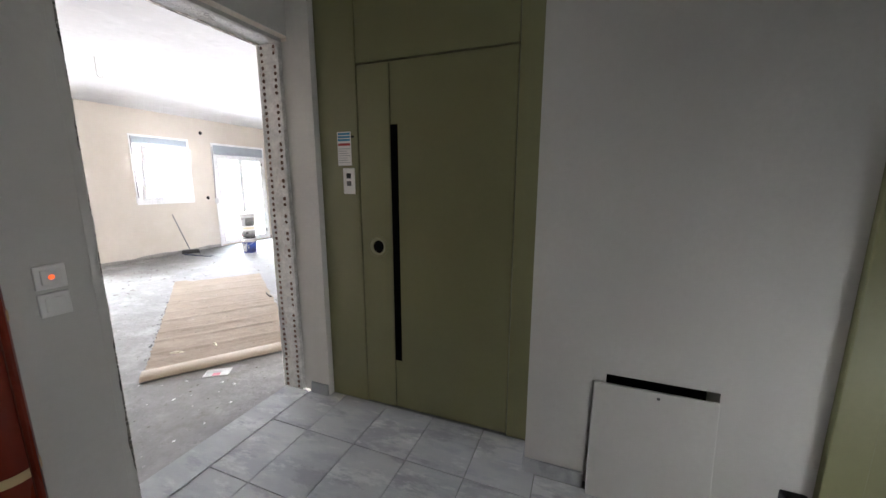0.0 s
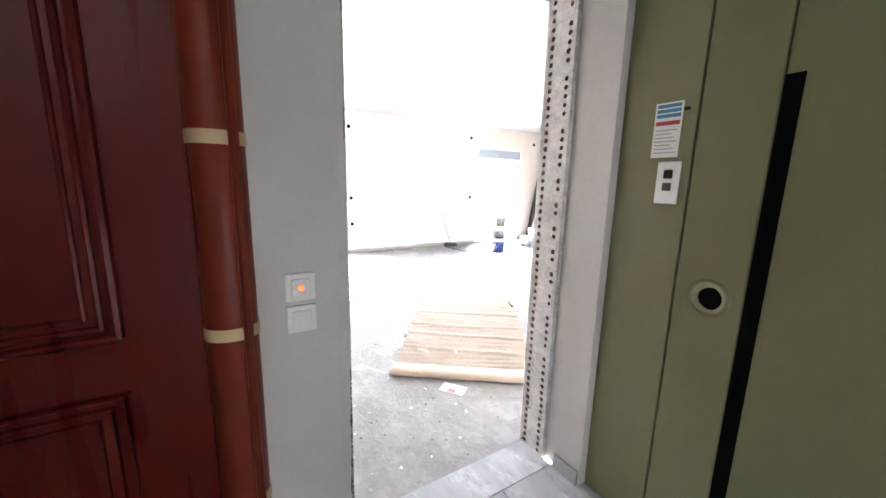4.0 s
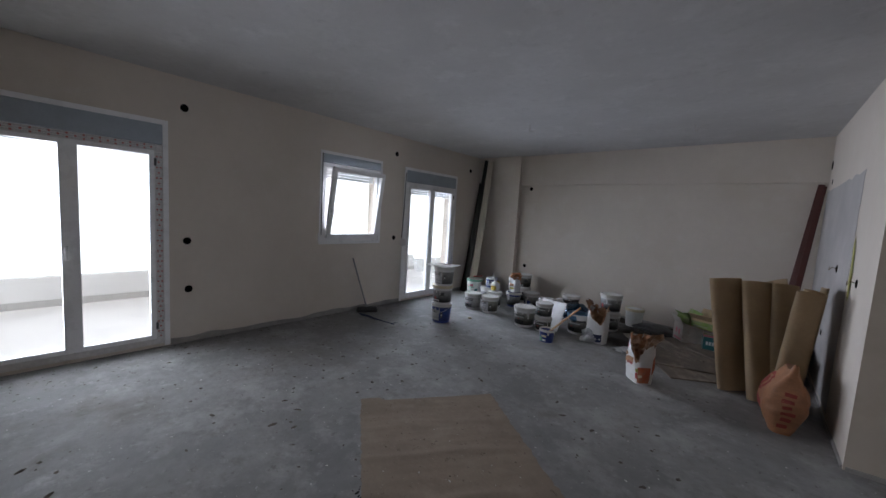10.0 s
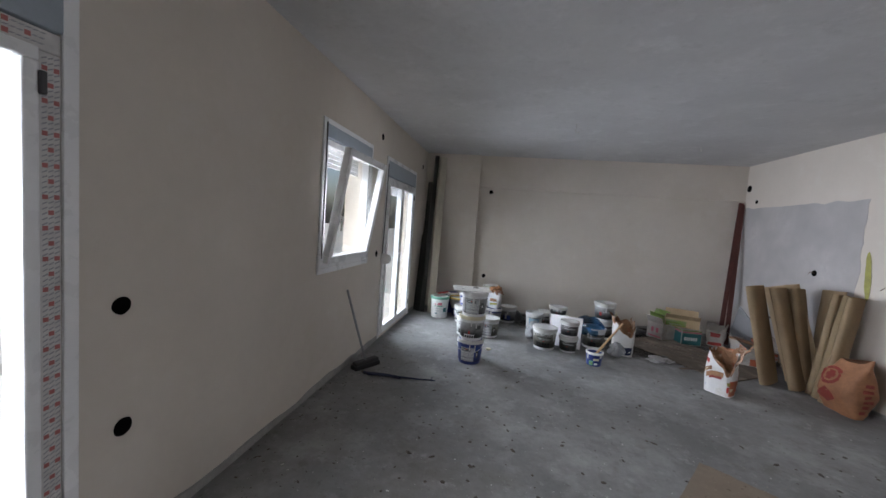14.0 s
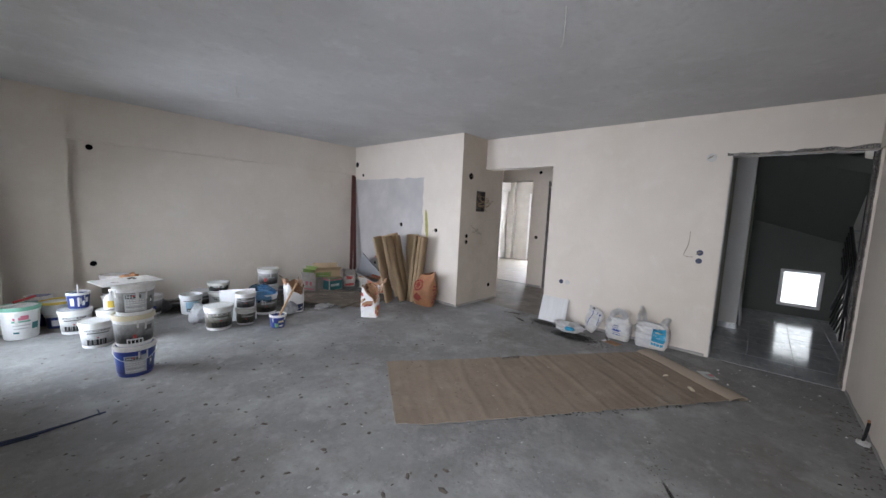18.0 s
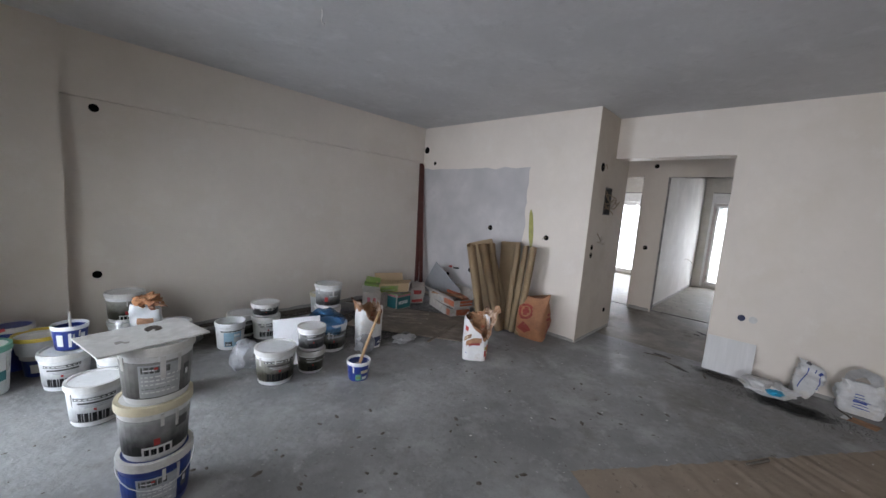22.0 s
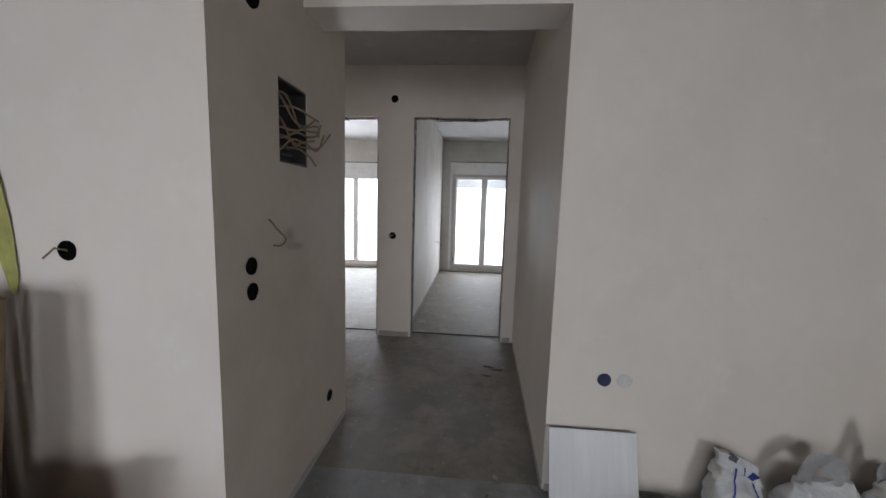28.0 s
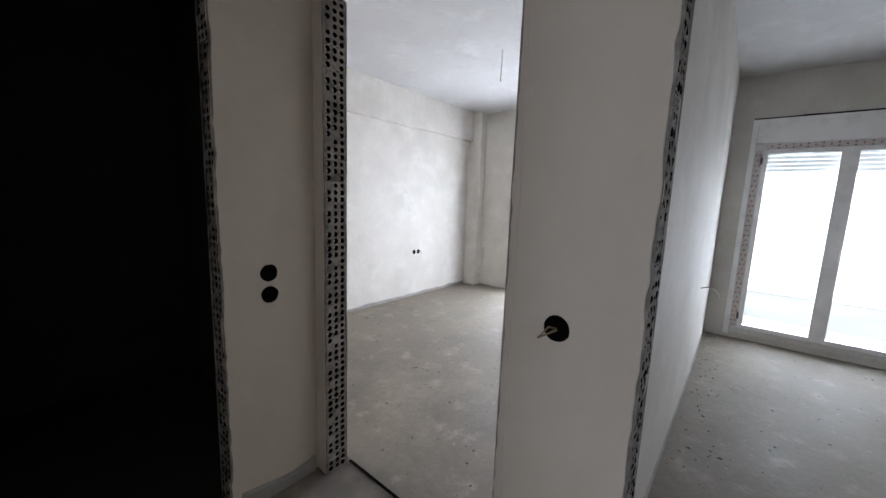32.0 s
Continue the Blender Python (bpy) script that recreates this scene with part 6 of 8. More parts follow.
def torn_sack(m, w, d, h, label, seed, paper, liner, tear, flare, dip=0.45, rise=0.12, out=0.06, prints_=()):
    """An opened paper sack: straight walls, a rim torn lower round the angle tear, and a crumpled liner that rises and spreads round the angle flare."""
    th = thing("paper_sack", m, label, "sack", "sacks")
    n, rows = 64, 16

    def near(a, to, wide):
        q = (a - to + math.pi) % (2 * math.pi) - math.pi
        return math.exp(-(q / wide) ** 2)

    def outline(a, t, inset=0.0):
        c, q = math.cos(a), math.sin(a)
        x = (w / 2 - inset) * math.copysign(abs(c) ** 0.45, c)
        y = (d / 2 - inset) * math.copysign(abs(q) ** 0.45, q)
        p = Vector((x * (1 + 0.05 * math.sin(3 * t)), y * (1 + 0.14 * math.sin(3 * t)), h * t))
        p += 0.016 * t * noise.noise_vector(Vector((x * 9 + seed, y * 9, t * 3)))
        fold = 1 - 2.4 * abs(noise.noise(Vector((x * 17 + seed, y * 17, t * h * 14))))
        return p + Vector((c, q, 0)) * 0.007 * fold * (0.3 + t)

    def rim(a):
        return 1 - dip * near(a, tear, 0.62) + 0.05 * noise.noise(Vector((2.2 * math.cos(a) + seed, 2.2 * math.sin(a), 0))) + 0.035 * noise.noise(Vector((9 * math.cos(a), 9 * math.sin(a) + seed, 0)))

    angles = [2 * math.pi * k / n for k in range(n)]

    def shell(rings, foot):
        bm = bmesh.new()
        rr = [[bm.verts.new(p) for p in ring] for ring in rings]
        for a, b in zip(rr, rr[1:]):
            for k in range(n):
                bm.faces.new((a[k], a[(k + 1) % n], b[(k + 1) % n], b[k]))
        if foot:
            bm.faces.new(rr[0])
        bmesh.ops.recalc_face_normals(bm, faces=bm.faces)
        return bm

    skin = shell([[outline(a, rim(a) * i / rows) for a in angles] for i in range(rows + 1)], True)
    part("paper", skin, paper, th, smooth=True)
    rings = []
    for i in range(13):
        f = i / 12
        ring = []
        for a in angles:
            up = near(a, flare, 0.9)
            top = rim(a) + (0.03 + rise * up / h) + 0.10 * noise.noise(Vector((4 * math.cos(a), 4 * math.sin(a), seed)))
            t = 0.18 + (top - 0.18) * f
            p = outline(a, t, 0.013 * (1 - up * max(0.0, f - 0.5)))
            over = max(0.0, f - 0.55) / 0.45
            p += Vector((math.cos(a), math.sin(a), 0)) * out * up * over ** 1.5
            p += (0.003 + 0.025 * over) * noise.noise_vector(p * 26 + Vector((seed, 0, 0))) + 0.012 * over * noise.noise_vector(p * 60)
            ring.append(p)
        rings.append(ring)
    part("torn_liner", shell(rings, True), liner, th, "torn crumpled inner paper at the mouth")
    for mt, a0, a1, t0, t1, tilt in prints_:
        g = bmesh.new()
        bmesh.ops.create_grid(g, x_segments=8, y_segments=6, size=0.5)
        for v in g.verts:
            a = math.radians(a0 + (v.co.x + 0.5) * (a1 - a0))
            t = t0 + (v.co.y + 0.5) * (t1 - t0) + tilt * v.co.x
            v.co = outline(a, t) + Vector((math.cos(a), math.sin(a), 0)) * 0.003
        part("print", g, mt, th)
    return th


PAPER_WHITE = material("white_sack_paper", (0.66, 0.65, 0.63), 0.6, vary=0.06, scale=9, bump=0.5, bump_scale=26, depth=0.008, stain=(0.50, 0.44, 0.37), stain_scale=7, stain_lo=0.56, stain_hi=0.70)
TORN_KRAFT = material("torn_kraft", (0.36, 0.19, 0.10), 0.8, vary=0.2, scale=10, bump=0.6, bump_scale=28, stain=(0.10, 0.045, 0.02), stain_scale=7, stain_lo=0.52, stain_hi=0.62, spots=(((0.68, 0.52, 0.40), 6.0, 0.52, 0.62, 0.8), ((0.36, 0.05, 0.025), 11.0, 0.60, 0.68, 0.8)))
torn_sack(pose(-2.77, 6.20, 0, 0, 0, -48), 0.225, 0.16, 0.42, "torn white paper sack with a crumpled brown mouth and rusty print", 6.0, PAPER_WHITE, TORN_KRAFT, math.radians(-62), math.radians(5), 0.52, 0.10, 0.10,
          prints_=((REDP, 212, 240, 0.70, 0.82, -0.05), (RUST, 216, 262, 0.50, 0.60, 0.12), (CREAM, 222, 256, 0.535, 0.57, 0.12), (TORN_KRAFT, 238, 280, 0.40, 0.52, 0.10), (BAG_PRINT, 256, 276, 0.37, 0.43, 0.06), (OCHRE, 300, 325, 0.28, 0.36, 0.0), (BAG_PRINTBLUE, 236, 242, 0.17, 0.20, 0.0), (ORANGE, 318, 366, 0.04, 0.40, 0.0), (REDP, 300, 316, 0.12, 0.26, 0.0), (ORANGE, 372, 396, 0.30, 0.62, 0.1), (CREAM, 326, 350, 0.16, 0.24, 0.04)))
torn_sack(pose(-3.44, 7.04, 0, 0, 0, -10), 0.23, 0.15, 0.42, "half-empty white plaster sack with a brown inside", 8.0, PAPER_WHITE, TORN_KRAFT, math.radians(-70), math.radians(170), 0.45, 0.07, 0.06,
          prints_=((NAVY, 262, 310, 0.05, 0.28, 0.05), (BUCKET_WHITE, 268, 300, 0.12, 0.16, 0.03), (GREY_PRINT, 225, 255, 0.2, 0.26, 0.0)))
blob("plastic_bag", -3.52, 6.97, 0.0, 0.09, 1.1, MILKY, "crumpled clear plastic bag hanging over a sack", "bag", 41.0, 0, 0.9, 0.5)


sack("plaster_bag", pose(-5.08, 7.80, 0.243, 0, 0, -15), 0.17, 0.12, 0.27, BAG_WHITE, "small white plaster bag with rusty print on a bucket lid", 31.0, open_top=KRAFT, pinch=0.2, ball=0.075, prints_=((RUST, -0.05, 0.05, 0.10, 0.15), (OCHRE, -0.05, 0.06, 0.05, 0.08)))
sack("paper_bag", pose(-1.90, 8.0, 0, 0, 0, -35), 0.2, 0.12, 0.27, PAPERBOX, "opened red and white paper bag near the corner", 37.0, open_top=PAPERBOX, pinch=0.2, prints_=((REDP, -0.08, 0.08, 0.02, 0.06), (REDP, -0.06, 0.05, 0.14, 0.2)))


def carton(name, m, w, d, h, mat, label, flaps=True, bands=()):
    th = thing(name, m, label, "box", "cartons")
    t = 0.004
    bm = bmesh.new()
    for a in ((-w / 2, w / 2, -d / 2, -d / 2 + t, 0, h), (-w / 2, w / 2, d / 2 - t, d / 2, 0, h), (-w / 2, -w / 2 + t, -d / 2 + t, d / 2 - t, 0, h), (w / 2 - t, w / 2, -d / 2 + t, d / 2 - t, 0, h), (-w / 2, w / 2, -d / 2, d / 2, -0.001, 0.003)):
        box(bm, *a)
    part("body", bm, mat, th)
    if flaps:
        for s in (-1, 1):
            part("flap", boxed(-w / 2, w / 2, 0, d * 0.45, 0, t), mat, th, "", False, pose(0, s * d / 2, h, 50 * (1 if s > 0 else -1) + random.uniform(-15, 15), 0, 0) @ pose(0, 0, 0, 0, 0, 0 if s > 0 else 180))
    for mt, x0, x1, z0, z1 in bands:
        if mt is TEAL:
            for k in range(6):
                part("text_bar", boxed(-0.1 + 0.03 * k, -0.078 + 0.03 * k, -d / 2 - 0.003, -d / 2 - 0.0015, 0.07, 0.115), BUCKET_WHITE, th)
        part("print", boxed(x0, x1, -d / 2 - 0.0015, -d / 2, z0, z1), mt, th)
        part("print", boxed(-w / 2 - 0.0015, -w / 2, -d * 0.4, d * 0.4, z0, z1), mt, th)
        if w > 0.6:
            part("print", boxed(w / 2, w / 2 + 0.0015, -d * 0.2, d * 0.48, z0, z1), mt, th)
    return th


carton("carton", pose(-2.60, 8.08, 0, 0, 0, -60), 0.26, 0.24, 0.24, PAPERBOX, "open white carton with red print", True, ((PINK, -0.1, 0.1, 0.03, 0.05), (PINK, -0.06, -0.02, 0.1, 0.17), (PINK, 0.02, 0.06, 0.1, 0.17)))
carton("carton", pose(-2.29, 7.95, 0.0, 0, 0, 6), 0.27, 0.2, 0.22, PAPERBOX, "white and teal carton on the floor", False, ((TEAL, -0.13, 0.13, 0.01, 0.17), (PINK, -0.13, 0.13, 0.175, 0.195), (LIME, -0.13, 0.13, 0.2, 0.215)))
carton("carton", pose(-2.34, 8.06, 0.225, 0, 0, -20), 0.42, 0.24, 0.12, CARD_ROLL, "brown cardboard carton with a lime band lying on other boxes", True, ((LIME, -0.2, 0.05, 0.01, 0.09), (PAPERBOX, -0.17, 0.0, 0.02, 0.04)))
carton("carton", pose(-2.62, 8.15, 0.246, 0, 6, -40), 0.2, 0.16, 0.09, LIME, "small lime green carton on an open box", True)
for k, (dz, turn, lbl, bands) in enumerate(((0.0, -32, "long white and orange carton on the floor", ((ORANGE, 0.22, 0.32, 0.02, 0.10),)), (0.122, -26, "long white and orange carton lying on another", ((ORANGE, 0.08, 0.32, 0.02, 0.09), (GREY_PRINT, -0.05, 0.05, 0.04, 0.06))))):
    carton("carton", pose(-1.77 + 0.015 * k, 7.46, dz, 0, 0, turn - 78), 0.66, 0.30, 0.118 - 0.02 * k, PAPERBOX, lbl, k == 1, bands)
wedge = thing("board", pose(-1.72, 7.36, 0.225, 0, 4, -104), "orange edged board on top of cartons", "board")
part("sheet", boxed(-0.2, 0.2, -0.05, 0.05, 0, 0.03, 0.003), ORANGE, wedge)
wedge = thing("board", pose(-1.84, 7.44, 0.232, 0, -3, -80), "orange edged board lying across cartons", "board")
part("sheet", boxed(-0.24, 0.24, -0.045, 0.045, 0, 0.02, 0.003), RUST, wedge)
leaning = thing("grey_sheet", pose(-1.60, 7.72, -0.06, 0, -14, 0), "grey square sheet leaning on the kitchen wall by one corner", "sheet")
part("sheet", boxed(-0.006, 0.006, -0.28, 0.28, -0.28, 0.28, 0.002, Matrix.Translation((0, 0, 0.33)) @ Matrix.Rotation(radians(38), 4, "X")), GREY_SHEET, leaning)


# ---- cardboard rolls, planks and poles ----
def card_roll(foot, top, wide, thick, turn, label="rolled sheet of brown corrugated cardboard leaning on the wall"):
    th = thing("cardboard_roll", Matrix.Translation(foot), label, "cardboard", "cardboard rolls")
    way = Vector(top) - Vector(foot)
    up = way.normalized()
    across = Vector((math.cos(radians(turn)), math.sin(radians(turn)), 0))
    across = (across - up * across.dot(up)).normalized()
    rot = Matrix((across, up.cross(across), up)).transposed().to_4x4()
    bm = bmesh.new()
    n, rings = 40, []
    for i in range(7):
        t = i / 6
        ring = []
        for k in range(n + 1):
            a = 2.35 * math.pi * k / n
            f = 1 - 0.10 * k / n
            c, s = math.cos(a), math.sin(a)
            p = Vector((wide * f * math.copysign(abs(c) ** 0.7, c), thick * f * math.copysign(abs(s) ** 0.8, s), way.length * t))
            p += 0.005 * noise.noise_vector(Vector((k * 0.2, t * 3, foot[1] * 7)))
            ring.append(bm.verts.new(p))
        rings.append(ring)
    for a, b in zip(rings, rings[1:]):
        for k in range(n):
            bm.faces.new((a[k], a[k + 1], b[k + 1], b[k]))
    bmesh.ops.solidify(bm, geom=bm.faces[:], thickness=0.004)
    bmesh.ops.transform(bm, matrix=rot, verts=bm.verts)
    low = min(v.co.z for v in bm.verts)
    for v in bm.verts:
        v.co.z -= low
    part("sheet", bm, CARD_ROLL, th, smooth=True)
    return th


for foot, top, wd, tk, turn in (
    ((-2.05, 6.65, 0), (-2.23, 6.78, 1.02), 0.15, 0.05, 35),
    ((-1.85, 6.54, 0), (-2.00, 6.79, 1.02), 0.13, 0.055, 35),
    ((-1.73, 6.60, 0), (-1.80, 6.80, 1.03), 0.11, 0.045, 35),
    ((-1.66, 6.58, 0), (-1.57, 6.66, 1.06), 0.15, 0.022, 88),
    ((-1.70, 6.68, 0), (-1.88, 6.93, 1.00), 0.17, 0.014, 122),
    ((-1.78, 6.48, 0), (-1.66, 6.50, 1.045), 0.055, 0.037, 30),
    ((-1.78, 6.40, 0), (-1.65, 6.39, 1.05), 0.06, 0.037, 28),
    ((-1.76, 6.32, 0), (-1.68, 6.27, 1.05), 0.10, 0.042, 25),
):
    card_roll(foot, top, wd, tk, turn)


def plank(name, foot, top, w, t, mat, label, category, turn=0, bevel=0.003):
    th = thing(name, Matrix.Translation(foot), label, category)
    way = Vector(top) - Vector(foot)
    rot = way.to_track_quat("Z", "Y").to_matrix().to_4x4() @ Matrix.Rotation(radians(turn), 4, "Z")
    bm = boxed(-w / 2, w / 2, -t / 2, t / 2, 0, way.length, bevel, rot)
    low = min(v.co.z for v in bm.verts)
    for v in bm.verts:
        v.co.z -= low
    part("bar", bm, mat, th)
    return th


plank("wooden_plank", (-6.10, 7.98, 0), (-6.14, 8.40, 2.58), 0.115, 0.03, WOOD_PALE, "tall pale plank leaning in the corner", "plank", 8)
plank("steel_channel", (-6.24, 7.96, 0), (-6.26, 8.42, 2.60), 0.07, 0.05, DARKSTEEL, "tall dark steel channel leaning in the corner", "steel bar", 15)
plank("steel_channel", (-6.31, 7.98, 0), (-6.34, 8.40, 2.15), 0.075, 0.05, DARKSTEEL, "dark grey steel channel leaning in the corner", "steel bar", -10)
plank("steel_channel", (-6.38, 8.02, 0), (-6.385, 8.32, 1.25), 0.05, 0.04, DARKSTEEL, "short dark steel bar in the corner", "steel bar", 0)
for dx, dy, tx, ln in ((-1.76, 8.17, -1.53, 2.10), (-1.69, 8.13, -1.51, 2.08)):
    plank("red_pole", (dx, dy, 0), (tx, 8.49, ln), 0.055, 0.03, REDPOLE, "dark red painted steel profile leaning in the kitchen corner", "pole", 20)
for y, x0, x1, z in ((8.44, -4.9, -1.9, 0.018), (8.36, -4.2, -2.1, 0.015), (8.28, -3.9, -2.7, 0.012)):
    rail_th = thing("steel_pipe", pose(x0, y, z), "rusty steel pipe lying along the wall", "pipe", "pipes on the floor")
    part("pipe", tube([(0, 0, 0), ((x1 - x0) / 2, 0.01, 0), (x1 - x0, -0.02, 0)], z, 8), RUBBLE_DARK, rail_th, smooth=True)
for k, (a, b) in enumerate((((-3.0, 7.75), (-2.55, 7.2)), ((-2.75, 7.72), (-2.35, 7.28)), ((-2.6, 7.7), (-2.2, 7.42)), ((-2.9, 6.72), (-2.2, 6.95)))):
    rod = thing("wooden_lath", pose(a[0], a[1], 0.025), "thin brown lath lying on the plywood", "lath", "laths on the floor")
    ln_, an_ = math.hypot(b[0] - a[0], b[1] - a[1]), math.atan2(b[1] - a[1], b[0] - a[0])
    part("bar", boxed(0, ln_, -0.016, 0.016, -0.009, 0.003, 0.002, Matrix.Rotation(an_, 4, "Z")), PLY, rod)
ply = thing("plywood_sheet", pose(-2.42, 7.06, 0.0, 0, 0, -58), "dusty brown plywood sheet lying on the floor", "plywood")
part("sheet", boxed(-1.0, 0.42, -0.40, 0.50, 0.001, 0.014, 0.002), PLY, ply)
white_sheet = thing("leaning_board", pose(-4.14, 7.05, 0.0, -24, 0, -14), "white board leaning on buckets", "panel")
part("sheet", boxed(-0.2, 0.2, -0.006, 0.006, 0.0, 0.40, 0.002), PVC, white_sheet)
jug = thing("plastic_jug", pose(-5.27, 7.48, 0.259, 0, 0, 20) @ Matrix.Scale(0.8, 4), "white plastic jug with yellow label on a bucket", "jug")
part("body", lathe([(0, 0), (0.075, 0.0), (0.085, 0.015), (0.085, 0.13), (0.06, 0.18), (0.022, 0.205), (0.022, 0.24), (0, 0.24)], 20, 0.75), BUCKET_WHITE, jug, smooth=True)
part("cap", lathe([(0.026, 0.24), (0.026, 0.262), (0, 0.264)], 14), PVC, jug)
part("label", arc_panel(0.087, 0.087, 0.03, 0.12, 215, 300, 0.001, 8), YELLOW, jug)
part("grip", tube([(0.06, 0, 0.17), (0.095, 0, 0.15), (0.095, 0, 0.06), (0.08, 0, 0.045)], 0.012, 8), BUCKET_WHITE, jug, smooth=True)

# broom and the dark cloth strip
broom = thing("broom", pose(-6.24, 5.58, 0), "broom with blue head leaning on the wall", "broom")
part("handle", tube([(0, 0, 0.05), (-0.085, -0.08, 0.42), (-0.165, -0.155, 0.78)], 0.011, 8), GREY_SHEET, broom, smooth=True)
part("head", boxed(-0.14, 0.14, -0.035, 0.035, 0.035, 0.075, 0.012, Matrix.Rotation(radians(60), 4, "Z")), DARKBOX, broom)
part("bristles", roughen(boxed(-0.145, 0.145, -0.045, 0.045, 0.0, 0.04, 0.004, Matrix.Rotation(radians(60), 4, "Z")), 0.006, 40), DARKSTEEL, broom)
strip = thing("cloth_strip", pose(-6.2, 5.43, 0.002), "dark blue strips of plastic lying on the floor", "strip")
part("strip", roughen(tube([(0.69 * k / 9, 0.035 * k / 9 + 0.012 * math.sin(k * 0.9), 0.009) for k in range(10)], 0.013, 8, 0.35), 0.007, 25), NAVY, strip, smooth=True)
part("strip", roughen(tube([(0.05, -0.02, 0.009), (0.2, -0.015, 0.012), (0.38, -0.03, 0.008)], 0.012, 8, 0.35), 0.007, 25, 4.0), NAVY, strip, smooth=True)
part("strip", tube([(0.655, 0.03, 0.006), (0.652, 0.06, 0.02), (0.65, 0.125, 0.006)], 0.004, 6), NAVY, strip, smooth=True)


# ---- cardboard mat ----
def mat_sheet():
    ang = math.degrees(math.atan2(1.75, -2.395))
    th = thing("cardboard_mat", pose(-1.82, 2.235, 0.002, 0, 0, ang), "long brown corrugated cardboard sheet with folded end on the floor", "cardboard mat")
    L, W, nu, nv = 2.96, 1.06, 210, 16
    bm = bmesh.new()
    rows = []
    for i in range(nu + 1):
        u = L * i / nu
        row = []
        for k in range(nv + 1):
            v = -W * k / nv
            crease = 0.0
            for c, hgt in ((0.75, 0.022), (0.98, 0.012), (1.35, 0.02), (1.62, 0.01), (1.95, 0.014), (2.3, 0.012), (2.62, 0.01), (0.45, 0.012)):
                d = (u - c - 0.05 * noise.noise(Vector((c, v * 1.5, 0))) - 0.03 * v) / 0.028
                crease += 0.45 * hgt * math.exp(-d * d) * (0.5 + 0.5 * noise.noise(Vector((c * 5, v * 2, 1))) + 0.3)
            z = 0.008 + 0.0019 * math.sin(u * 2 * math.pi / 0.085 + 9 * noise.noise(Vector((u * 1.9, v * 1.6, 0)))) * max(0.0, 0.25 + 1.3 * noise.noise(Vector((u * 2.5, v * 2.6, 7)))) + 0.0032 * noise.noise(Vector((u * 9, v * 4, 9))) + 0.003 * noise.noise(Vector((u * 26, v * 13, 4))) + 0.008 * max(0, noise.noise(Vector((u * 2, v * 2, 3)))) + crease
            edge = (0.012 * noise.noise(Vector((u * 6, 0 if k == 0 else 5, 2))) + 0.012 * noise.noise(Vector((u * 23, 0 if k == 0 else 5, 8)))) if k in (0, nv) else 0.0
            lift = 0.02 * max(0.0, (u - 2.75) / 0.16) * (1 if k < 3 else 0.2)
            row.append(bm.verts.new((u + (0.015 * noise.noise(Vector((v * 5, 1, 1))) if i == nu else 0), v + edge, z + lift)))
        rows.append(row)
    for a, b in zip(rows, rows[1:]):
        for k in range(nv):
            bm.faces.new((a[k], a[k + 1], b[k + 1], b[k]))
    bmesh.ops.recalc_face_normals(bm, faces=bm.faces)
    bmesh.ops.solidify(bm, geom=bm.faces[:], thickness=0.003)
    part("sheet", bm, CARDBOARD, th, smooth=True)
    fold = bmesh.new()
    prof = [(0.17, 0.012), (0.14, 0.026), (0.09, 0.032), (0.03, 0.034), (-0.005, 0.026), (-0.018, 0.012), (-0.005, 0.003), (0.06, 0.001)]
    rings = [[fold.verts.new((u + 0.006 * noise.noise(Vector((k * 0.7, u * 9, 0))), 0.01 - (W + 0.02) * k / 20, z + 0.003 * noise.noise(Vector((k * 0.5, u * 5, 4))))) for u, z in prof] for k in range(21)]
    for a, b in zip(rings, rings[1:]):
        for k in range(len(prof) - 1):
            fold.faces.new((a[k], a[k + 1], b[k + 1], b[k]))
    bmesh.ops.recalc_face_normals(fold, faces=fold.faces)
    bmesh.ops.solidify(fold, geom=fold.faces[:], thickness=0.003)
    part("folded_end", fold, CARD_LIT, th, "folded-over end, light on it put into a paler colour", True)


mat_sheet()
for x, y, turn, seed, lbl in ((-2.0, 2.6, 30, 1, "torn pale paper scrap on the mat"), (-1.86, 2.82, -20, 2, "small torn paper scrap on the mat")):
    scrap = thing("paper_scrap", pose(x, y, 0.03, 0, 0, turn), lbl, "paper")
    part("sheet", roughen(lathe([(0, 0.012), (0.03, 0.008), (0.055 if seed == 1 else 0.035, 0.0)], 12, 0.35), 0.012, 30, seed), CREAM, scrap)
card = thing("leaflet", pose(-1.47, 2.52, 0.003, 0, 0, 35), "small printed leaflet lying by the mat", "paper")
part("sheet", boxed(-0.06, 0.11, -0.055, 0.055, 0, 0.0015), BAG_WHITE, card)
part("print", boxed(-0.05, 0.05, -0.045, 0.02, 0.0015, 0.0022), GREY_PRINT, card)
part("print", boxed(0.0, 0.05, -0.05, -0.01, 0.0022, 0.003), PINK, card)
stickm = thing("wood_splinter", pose(-2.50, 4.02, 0.02, 0, 0, 150), "dark wood splinter on the mat edge", "splinter")
part("splinter", roughen(tube([(0, 0, 0), (0.09, 0.01, 0.01), (0.2, 0, 0.0)], 0.014, 6, 0.4), 0.008, 20), RUBBLE_DARK, stickm)


# ---- things by the east wall ----
tile_panel = thing("ceramic_tile", pose(-0.99, 4.385, 0, 0, 17, 0), "large pale grey ceramic tile leaning on the wall", "tile")
part("tile", boxed(-0.005, 0.005, -0.195, 0.195, 0, 0.355, 0.001), TILE, tile_panel)


